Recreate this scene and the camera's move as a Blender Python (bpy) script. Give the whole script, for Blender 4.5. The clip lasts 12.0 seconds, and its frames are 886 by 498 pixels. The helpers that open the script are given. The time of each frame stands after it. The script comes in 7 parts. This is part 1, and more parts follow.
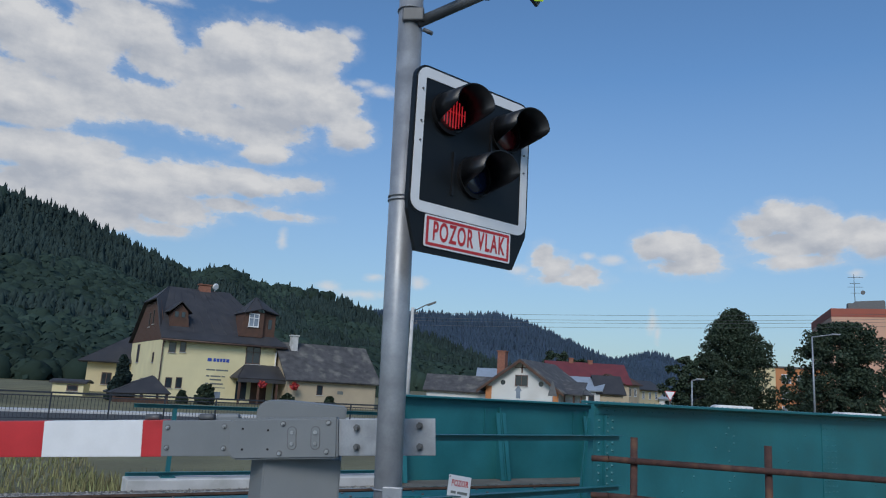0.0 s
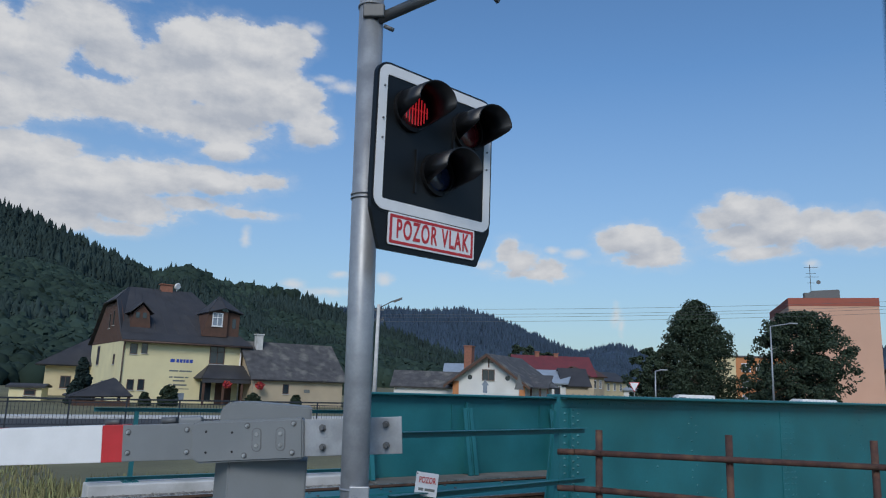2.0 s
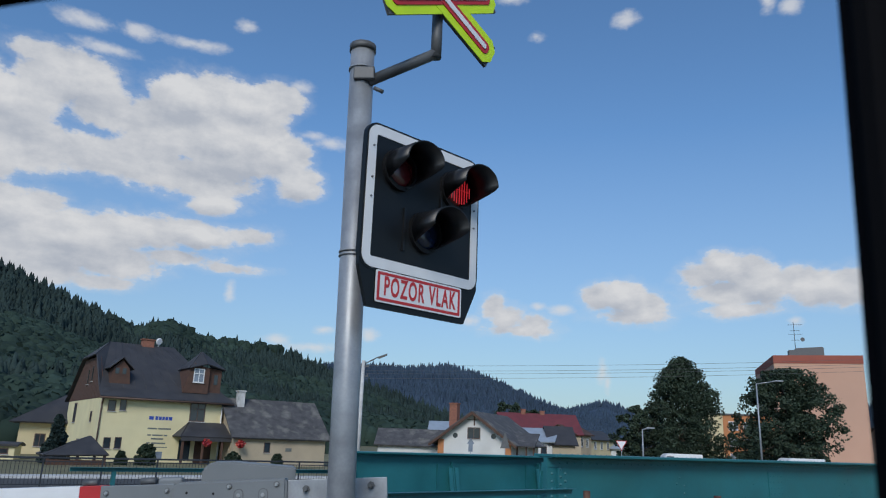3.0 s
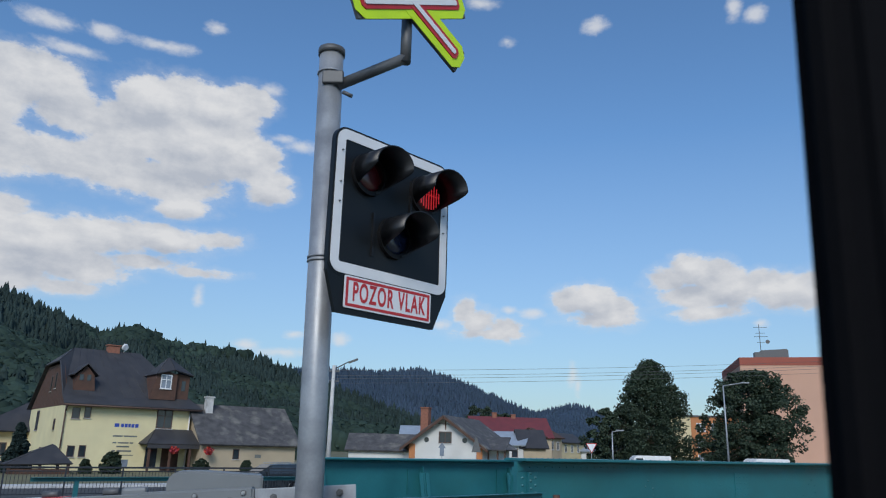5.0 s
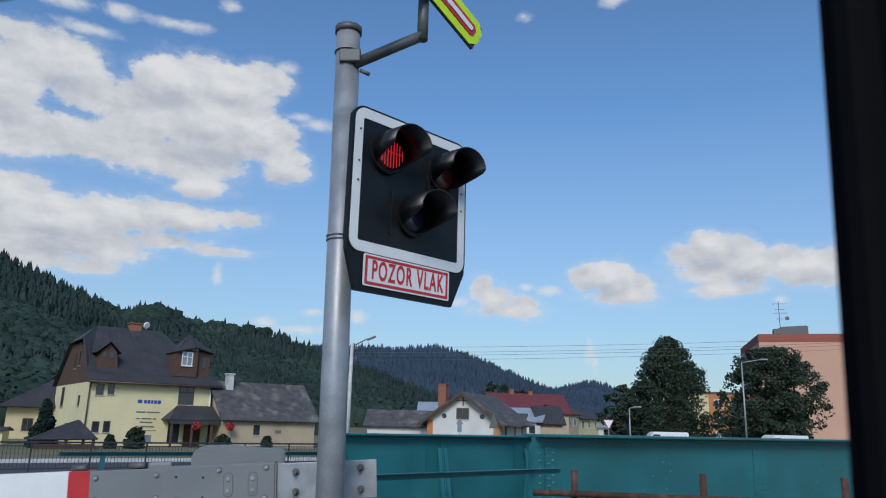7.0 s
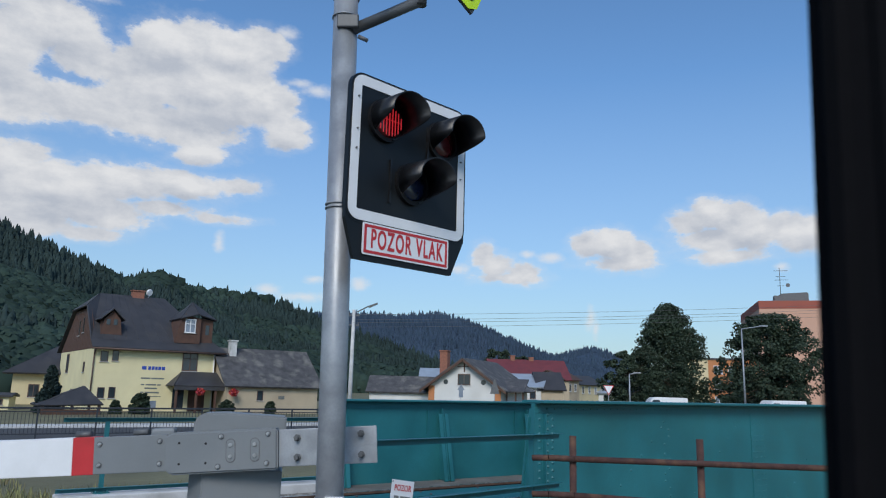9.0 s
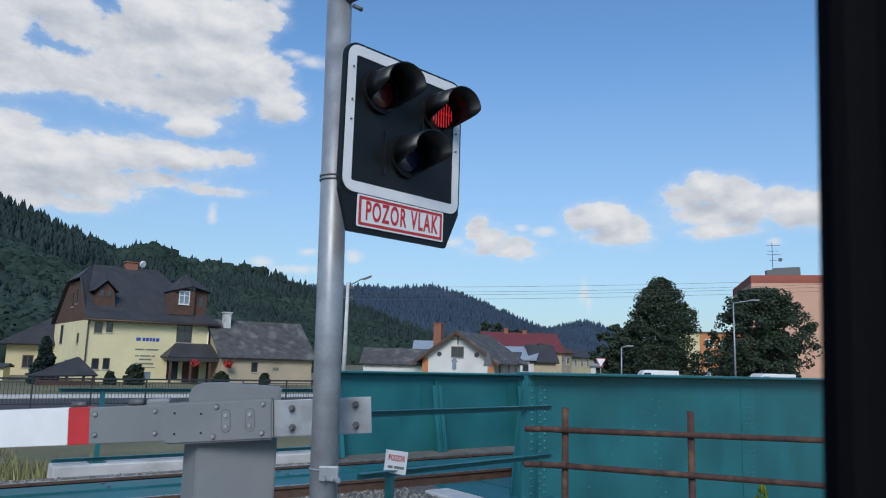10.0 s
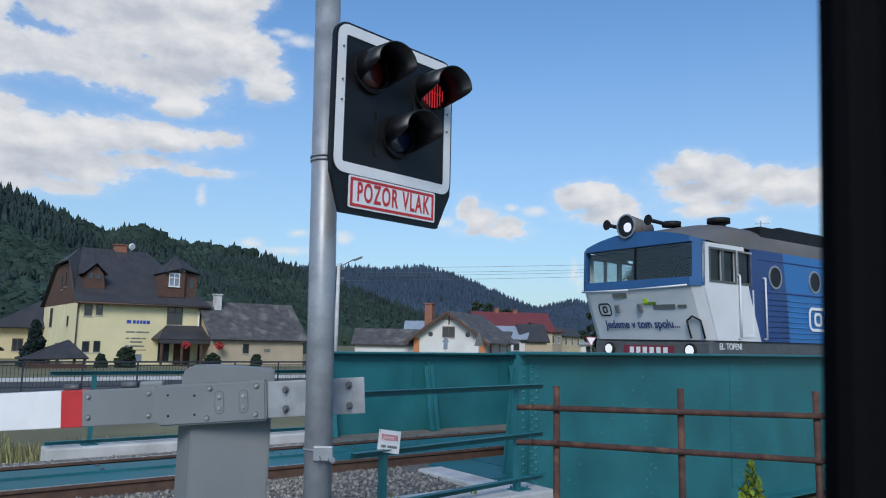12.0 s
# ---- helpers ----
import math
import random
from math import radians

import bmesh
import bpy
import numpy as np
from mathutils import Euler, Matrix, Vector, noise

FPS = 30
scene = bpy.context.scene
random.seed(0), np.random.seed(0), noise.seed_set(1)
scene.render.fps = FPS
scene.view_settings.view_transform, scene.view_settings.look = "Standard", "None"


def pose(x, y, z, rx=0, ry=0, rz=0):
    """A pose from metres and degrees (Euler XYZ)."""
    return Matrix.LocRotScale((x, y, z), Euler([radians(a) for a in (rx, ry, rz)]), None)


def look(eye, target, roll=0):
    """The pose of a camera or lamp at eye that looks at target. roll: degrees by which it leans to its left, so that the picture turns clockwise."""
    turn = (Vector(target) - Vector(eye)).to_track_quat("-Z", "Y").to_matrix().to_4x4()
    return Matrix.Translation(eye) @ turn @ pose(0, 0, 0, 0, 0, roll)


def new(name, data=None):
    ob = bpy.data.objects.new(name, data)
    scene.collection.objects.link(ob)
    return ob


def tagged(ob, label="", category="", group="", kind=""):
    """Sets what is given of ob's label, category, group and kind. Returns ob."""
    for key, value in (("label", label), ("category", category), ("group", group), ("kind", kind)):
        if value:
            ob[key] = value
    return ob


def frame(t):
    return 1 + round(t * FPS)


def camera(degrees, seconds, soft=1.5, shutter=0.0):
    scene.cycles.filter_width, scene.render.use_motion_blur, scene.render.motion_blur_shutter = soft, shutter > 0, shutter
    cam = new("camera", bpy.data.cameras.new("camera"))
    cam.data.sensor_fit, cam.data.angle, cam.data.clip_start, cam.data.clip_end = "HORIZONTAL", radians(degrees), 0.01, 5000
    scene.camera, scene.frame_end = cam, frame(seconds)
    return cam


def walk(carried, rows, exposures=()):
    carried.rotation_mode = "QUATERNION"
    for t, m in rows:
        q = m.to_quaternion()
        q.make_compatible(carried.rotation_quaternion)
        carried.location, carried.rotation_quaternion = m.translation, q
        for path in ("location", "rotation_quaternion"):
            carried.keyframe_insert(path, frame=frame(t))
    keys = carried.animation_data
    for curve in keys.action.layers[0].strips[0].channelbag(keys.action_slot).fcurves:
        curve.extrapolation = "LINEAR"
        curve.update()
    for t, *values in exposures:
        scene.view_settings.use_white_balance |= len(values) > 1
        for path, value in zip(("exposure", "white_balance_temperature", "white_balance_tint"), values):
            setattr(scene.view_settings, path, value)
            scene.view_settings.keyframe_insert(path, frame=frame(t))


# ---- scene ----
cam = camera(63.0, 12.0, soft=1.1)
# focused on the far side of the street: the pillar beside the lens is out of focus
cam.data.dof.use_dof, cam.data.dof.focus_distance, cam.data.dof.aperture_fstop = True, 30.0, 7.0

# seconds, x, y, z, yaw, pitch, roll
PATH = [
    (0, -0.0050, 0.027, 1.465, 5.63, 10.80, -3.25),
    (0.5, 0.0030, 0.022, 1.473, 5.56, 10.46, -2.63),
    (1, 0.0090, 0.025, 1.474, 4.87, 9.95, -2.09),
    (1.5, 0.0070, 0.029, 1.479, 3.91, 9.79, -1.91),
    (2, 0.0030, 0.034, 1.477, 3.08, 10.58, -2.01),
    (2.5, 0.0046, 0.030, 1.487, 2.41, 12.56, -2.06),
    (3, -0.0056, 0.003, 1.483, 1.91, 15.02, -2.05),
    (5, 0.0059, 0.015, 1.495, -0.28, 15.40, -1.44),
    (5.5, 0.0015, 0.008, 1.496, -0.20, 15.58, -1.31),
    (6, 0.0061, 0.010, 1.498, 0.07, 15.37, -1.30),
    (6.5, 0.0020, 0.010, 1.496, 0.62, 14.58, -1.34),
    (7, -0.0034, -0.002, 1.493, 1.07, 13.59, -1.50),
    (9, 0.0105, 0.000, 1.502, 1.20, 10.99, -1.47),
    (9.5, 0.0085, -0.006, 1.501, 1.05, 9.80, -1.67),
    (10, 0.0063, 0.003, 1.499, 0.69, 8.87, -1.67),
    (10.5, 0.0033, -0.002, 1.500, 0.42, 8.25, -1.30),
    (11, 0.0033, -0.004, 1.502, 0.33, 7.81, -1.00),
    (11.5, 0.0040, 0.000, 1.501, 0.10, 7.56, -1.07),
    (12, -0.0024, 0.000, 1.500, 0.00, 7.33, -1.20),
]
walk(cam, [(t, pose(x, y, z, 90 + p, r, w)) for t, x, y, z, w, p, r in PATH],
     exposures=[(0, -0.38), (3, -0.31), (5.5, -0.22), (7, -0.22), (9, -0.15), (10.5, -0.09), (12, -0.07)])

# ---------------------------------------------------------------- light
SUN_AZ, SUN_EL = 184.0, 36.0          # degrees from ahead to the right, and up


def sky_world():
    w = bpy.data.worlds.new("sky")
    scene.world = w
    w.use_nodes = True
    nt = w.node_tree
    nt.nodes.clear()
    N, L = nt.nodes.new, nt.links.new

    def math_node(op, a, b=None, c=None):
        n = N("ShaderNodeMath")
        n.operation = op
        for k, v in enumerate((a, b, c)):
            if v is None:
                continue
            if isinstance(v, (int, float)):
                n.inputs[k].default_value = v
            else:
                L(v, n.inputs[k])
        return n.outputs[0]

    sky = N("ShaderNodeTexSky")
    sky.sky_type = "NISHITA"
    sky.sun_disc = False
    sky.sun_elevation = radians(SUN_EL)
    sky.sun_rotation = radians(SUN_AZ)
    sky.altitude, sky.air_density, sky.dust_density, sky.ozone_density = 300, 1.15, 0.6, 2.2
    co = N("ShaderNodeTexCoord")
    sep = N("ShaderNodeSeparateXYZ")
    L(co.outputs["Generated"], sep.inputs[0])
    az = math_node("MULTIPLY", math_node("ARCTAN2", sep.outputs[0], sep.outputs[1]), 57.2958)
    el = math_node("MULTIPLY", math_node("ARCSINE", sep.outputs[2]), 57.2958)
    comb = N("ShaderNodeCombineXYZ")
    L(az, comb.inputs[0])
    L(el, comb.inputs[1])
    def noise_tex(scale, detail, rough, vec):
        n = N("ShaderNodeTexNoise")
        n.inputs["Scale"].default_value, n.inputs["Detail"].default_value, n.inputs["Roughness"].default_value = scale, detail, rough
        L(vec, n.inputs["Vector"])
        return n.outputs["Fac"]

    def cloud_field(puffs, vec):
        """How deep inside the heaps a direction lies: above 0 inside, below 0 in the clear sky."""
        field = None
        for a, e, w_, h_ in puffs:
            m = N("ShaderNodeMapping")
            m.inputs["Location"].default_value = (-a / w_, -e / h_, 0)
            m.inputs["Scale"].default_value = (1 / w_, 1 / h_, 1)
            L(vec, m.inputs["Vector"])
            ln = N("ShaderNodeVectorMath")
            ln.operation = "LENGTH"
            L(m.outputs[0], ln.inputs[0])
            k = min(w_, h_) ** 0.6
            d = math_node("MULTIPLY_ADD", ln.outputs["Value"], -k, k)
            field = d if field is None else math_node("SMOOTH_MAX", field, d, 0.22)
        return field

    def shifted(vec, by):
        n = N("ShaderNodeVectorMath")
        n.operation = "ADD"
        n.inputs[1].default_value = by
        L(vec, n.inputs[0])
        return n.outputs[0]

    here = comb.outputs[0]
    stretch = N("ShaderNodeMapping")
    stretch.inputs["Scale"].default_value = (0.72, 1.15, 1)
    L(here, stretch.inputs["Vector"])
    puffy = stretch.outputs[0]
    nz = noise_tex(0.34, 7, 0.6, puffy)
    rim = noise_tex(1.5, 5, 0.6, puffy)
    wide_noise = noise_tex(0.13, 2, 0.5, puffy)
    ragged = math_node("ADD", math_node("MULTIPLY", math_node("SUBTRACT", nz, 0.40), 2.1),
                       math_node("ADD", math_node("MULTIPLY", math_node("SUBTRACT", rim, 0.5), 0.75), math_node("MULTIPLY", math_node("SUBTRACT", wide_noise, 0.5), 0.7)))
    dens = math_node("ADD", cloud_field(BANK + WEST + LOWER + HEAPS, here), ragged)
    ramp = N("ShaderNodeMapRange")
    ramp.interpolation_type = "SMOOTHSTEP"
    ramp.inputs["From Min"].default_value, ramp.inputs["From Max"].default_value = -0.15, 0.38
    L(dens, ramp.inputs["Value"])
    # a thin milky fringe round the thick parts
    fringe = N("ShaderNodeMapRange")
    fringe.interpolation_type = "SMOOTHSTEP"
    fringe.inputs["From Min"].default_value, fringe.inputs["From Max"].default_value, fringe.inputs["To Max"].default_value = -0.65, 0.5, 0.28
    L(dens, fringe.inputs["Value"])
    # torn scraps and wisps, too thin to hide the sky
    scraps = N("ShaderNodeMapRange")
    scraps.interpolation_type = "SMOOTHSTEP"
    scraps.inputs["From Min"].default_value, scraps.inputs["From Max"].default_value, scraps.inputs["To Max"].default_value = -0.25, 0.75, 0.75
    L(math_node("ADD", cloud_field(SCRAPS + WISPS, here), math_node("MULTIPLY", ragged, 0.9)), scraps.inputs["Value"])
    cover = math_node("MAXIMUM", math_node("MAXIMUM", ramp.outputs[0], scraps.outputs[0]), fringe.outputs[0])
    # thin veil low over the hills
    veil = N("ShaderNodeMapRange")
    veil.inputs["From Min"].default_value, veil.inputs["From Max"].default_value = 24.0, 1.0
    veil.inputs["To Max"].default_value = 0.62
    L(el, veil.inputs["Value"])
    # sunlit tops and greyer bases: less cloud above a spot lets more light reach it
    main = BANK[2:12:2] + WEST[:5] + LOWER[1:4] + HEAPS[1:17:2]
    above = math_node("SUBTRACT", math_node("MAXIMUM", cloud_field(main, here), -0.3), math_node("MAXIMUM", cloud_field(main, shifted(here, (0.25, 0.95, 0))), -0.3))
    grain = math_node("SUBTRACT", nz, noise_tex(0.34, 7, 0.6, shifted(puffy, (0.35, 0.7, 0))))
    shade = math_node("ADD", math_node("ADD", math_node("MULTIPLY", above, 0.42), math_node("MULTIPLY", grain, 1.5)), 0.52)
    # thin cloud is lit through
    shade = math_node("ADD", shade, math_node("MULTIPLY_ADD", ramp.outputs[0], -0.55, 0.55))
    tone = N("ShaderNodeValToRGB")
    tone.color_ramp.elements[0].position, tone.color_ramp.elements[0].color = 0.12, (0.80, 0.87, 1.0, 1)
    tone.color_ramp.elements[1].position, tone.color_ramp.elements[1].color = 0.92, (1.27, 1.29, 1.33, 1)
    L(shade, tone.inputs[0])
    bg_sky, bg_cloud, bg_veil = N("ShaderNodeBackground"), N("ShaderNodeBackground"), N("ShaderNodeBackground")
    deep = N("ShaderNodeMix")
    deep.data_type, deep.blend_type = "RGBA", "MULTIPLY"
    deep.inputs[0].default_value = 1.0
    deep.inputs[7].default_value = (0.705, 0.95, 1.15, 1)
    L(sky.outputs[0], deep.inputs[6])
    L(deep.outputs[2], bg_sky.inputs[0])
    bg_sky.inputs[1].default_value = SKY
    L(tone.outputs[0], bg_cloud.inputs[0])
    bg_cloud.inputs[1].default_value = CLOUD
    bg_veil.inputs[0].default_value = (0.50, 0.60, 0.72, 1)
    bg_veil.inputs[1].default_value = 0.76
    mix0, mix = N("ShaderNodeMixShader"), N("ShaderNodeMixShader")
    L(veil.outputs[0], mix0.inputs[0])
    L(bg_sky.outputs[0], mix0.inputs[1])
    L(bg_veil.outputs[0], mix0.inputs[2])
    L(cover, mix.inputs[0])
    L(mix0.outputs[0], mix.inputs[1])
    L(bg_cloud.outputs[0], mix.inputs[2])
    out = N("ShaderNodeOutputWorld")
    L(mix.outputs[0], out.inputs[0])


SKY, CLOUD = 0.147, 0.645
# heaps of cloud: azimuth and elevation of each puff, its half width and half height, in degrees
BANK = [
    (-33.4, 23.6, 2.9, 1.65), (-29.9, 22.7, 2.6, 1.60), (-23.4, 24.5, 3.5, 1.80), (-25.3, 22.1, 3.6, 2.19), (-19.2, 24.6, 3.3, 1.72), (-17.1, 25.5, 2.2, 1.24), (-20.4, 21.7, 4.9, 2.56),
    (-16.4, 21.4, 2.4, 1.91), (-14.7, 19.4, 1.7, 1.21), (-22.2, 18.9, 4.3, 1.57), (-20.9, 17.1, 1.7, 0.83), (-26.9, 19.5, 4.2, 1.43), (-30.4, 19.1, 2.9, 1.31), (-33.7, 19.1, 3.0, 1.67),
]
LOWER = [
    (-32.5, 15.3, 1.3, 0.83), (-30.6, 13.3, 3.8, 1.74), (-26.1, 14.3, 3.9, 1.21), (-22.0, 14.5, 3.4, 0.92), (-18.1, 14.8, 2.0, 0.64), (-28.6, 12.0, 3.5, 1.02), (-31.6, 11.0, 2.3, 1.37),
    (-23.0, 12.8, 2.3, 0.42), (-19.3, 12.3, 1.8, 0.25), (-28.7, 10.3, 1.8, 0.39),
]
WISPS = [
    (-32.1, 28.2, 2.0, 0.47), (-28.5, 28.3, 1.1, 0.53), (-30.2, 26.7, 1.5, 0.34), (-24.1, 28.4, 1.9, 0.35), (-20.0, 30.4, 0.7, 0.39), (-12.2, 22.7, 1.2, 0.35), (-13.9, 23.1, 1.0, 0.30),
    (-15.2, 26.6, 1.0, 0.42), (-19.0, 10.6, 0.3, 0.59), (2.7, 34.2, 1.1, 0.32), (5.1, 31.4, 0.6, 0.34), (12.8, 32.1, 0.8, 0.49), (24.1, 32.0, 0.5, 0.68), (25.6, 31.2, 0.6, 0.41),
]
WEST = [
    (-40.1, 23.1, 3.6, 1.75), (-36.3, 21.7, 3.9, 1.85), (-38.6, 18.0, 3.7, 2.03), (-31.3, 24.1, 2.9, 1.37), (-37.0, 14.5, 4.4, 1.36), (-35.6, 12.2, 4.2, 1.55), (-33.4, 25.1, 3.4, 0.82),
]
HEAPS = [
    (1.8, 10.5, 0.8, 0.93), (2.9, 9.7, 1.3, 0.83), (4.9, 9.3, 1.1, 0.66), (3.8, 8.8, 2.0, 0.35), (10.0, 11.2, 1.2, 0.99), (11.8, 11.3, 1.7, 1.20), (13.7, 10.7, 1.3, 0.76),
    (12.3, 9.9, 2.5, 0.64), (17.9, 12.7, 1.5, 0.82), (19.3, 13.3, 1.3, 1.06), (20.8, 12.8, 1.6, 1.20), (22.2, 12.0, 1.2, 1.19), (20.1, 11.6, 3.1, 0.89), (20.5, 10.2, 2.1, 0.40),
    (24.7, 12.1, 1.2, 0.93), (25.8, 11.5, 1.6, 1.15), (27.6, 11.4, 1.9, 1.27),
]
SCRAPS = [
    (-0.1, 9.4, 0.6, 0.27), (7.2, 10.4, 0.9, 0.31), (5.3, 10.6, 0.4, 0.26), (24.0, 9.3, 0.4, 0.24), (-15.1, 7.2, 0.9, 0.40), (-11.6, 8.2, 0.7, 0.26), (-8.1, 7.9, 0.6, 0.44),
    (-12.5, 6.8, 1.5, 0.30), (10.2, 5.8, 0.3, 0.73), (10.6, 4.8, 0.2, 0.55),
]
sky_world()

sun = new("sun", bpy.data.lights.new("sun", "SUN"))
sun.data.energy, sun.data.angle, sun.data.color = 2.4, radians(24), (1.0, 0.95, 0.88)
_a, _e = radians(SUN_AZ), radians(SUN_EL)
sun.matrix_world = look((0, 0, 0), (-math.sin(_a) * math.cos(_e), -math.cos(_a) * math.cos(_e), -math.sin(_e)))


# ---------------------------------------------------------------- materials
def material(name, base, rough=0.6, metal=0.0, vary=0.15, scale=4.0, fine=60.0, bump=0.15, dirt=None, dirt_amount=0.35,
             rand=0.0, island=0.0, second=None, coords="Object", spec=0.5, dist=0.004):
    """A node material: base colour mottled at two scales, optional stains, per-object or per-island variation and fine relief."""
    m = bpy.data.materials.new(name)
    m.use_nodes = True
    nt = m.node_tree
    N, L = nt.nodes.new, nt.links.new
    b = nt.nodes["Principled BSDF"]
    b.inputs["Roughness"].default_value, b.inputs["Metallic"].default_value = rough, metal
    b.inputs["Specular IOR Level"].default_value = spec
    co = N("ShaderNodeTexCoord").outputs[coords]

    def noise_tex(s, d=4):
        n = N("ShaderNodeTexNoise")
        n.inputs["Scale"].default_value, n.inputs["Detail"].default_value = s, d
        L(co, n.inputs["Vector"])
        return n.outputs["Fac"]

    def mixed(fac, a, c, mode="MIX"):
        n = N("ShaderNodeMix")
        n.data_type, n.blend_type = "RGBA", mode
        for sock, v in ((n.inputs[0], fac), (n.inputs[6], a), (n.inputs[7], c)):
            if isinstance(v, (int, float)):
                sock.default_value = v
            elif isinstance(v, tuple):
                sock.default_value = (*v, 1)
            else:
                L(v, sock)
        return n.outputs[2]

    def mapped(v, lo, hi, a, c):
        n = N("ShaderNodeMapRange")
        n.inputs[1].default_value, n.inputs[2].default_value, n.inputs[3].default_value, n.inputs[4].default_value = lo, hi, a, c
        L(v, n.inputs[0])
        return n.outputs[0]

    broad, grain = noise_tex(scale), noise_tex(fine, 3)
    dark = tuple(c * (1 - vary) for c in base)
    light = tuple(min(1, c * (1 + vary)) for c in (second or base))
    col = mixed(mapped(broad, 0.3, 0.7, 0, 1), dark, light)
    col = mixed(mapped(grain, 0.35, 0.65, 0, vary * 0.8), col, tuple(c * 0.55 for c in base))
    if dirt:
        col = mixed(mapped(noise_tex(scale * 0.6, 8), 0.52, 0.72, 0, dirt_amount), col, dirt)
    if rand or island:
        src = N("ShaderNodeObjectInfo").outputs["Random"] if rand else N("ShaderNodeNewGeometry").outputs["Random Per Island"]
        hsv = N("ShaderNodeHueSaturation")
        k = rand or island
        L(mapped(src, 0, 1, 1 - k, 1 + k), hsv.inputs["Value"])
        L(mapped(src, 0, 1, 0.5 - 0.05 * k, 0.5 + 0.05 * k), hsv.inputs["Hue"])
        L(col, hsv.inputs["Color"])
        col = hsv.outputs[0]
    L(col, b.inputs["Base Color"])
    L(mapped(broad, 0.3, 0.7, max(0, rough - 0.08), min(1, rough + 0.08)), b.inputs["Roughness"])
    if bump:
        bp = N("ShaderNodeBump")
        bp.inputs["Strength"].default_value, bp.inputs["Distance"].default_value = bump, dist
        L(grain, bp.inputs["Height"])
        L(bp.outputs[0], b.inputs["Normal"])
    return m


def glow(name, colour, strength):
    m = material(name, colour, 0.2, bump=0)
    b = m.node_tree.nodes["Principled BSDF"]
    b.inputs["Emission Color"].default_value, b.inputs["Emission Strength"].default_value = (*colour, 1), strength
    return m


def glass(name, tint=(0.03, 0.04, 0.05), rough=0.05):
    """Dark window glass seen from outside: black depth behind a glossy face."""
    m = material(name, tint, rough, vary=0.3, scale=0.9, bump=0, spec=0.9)
    return m


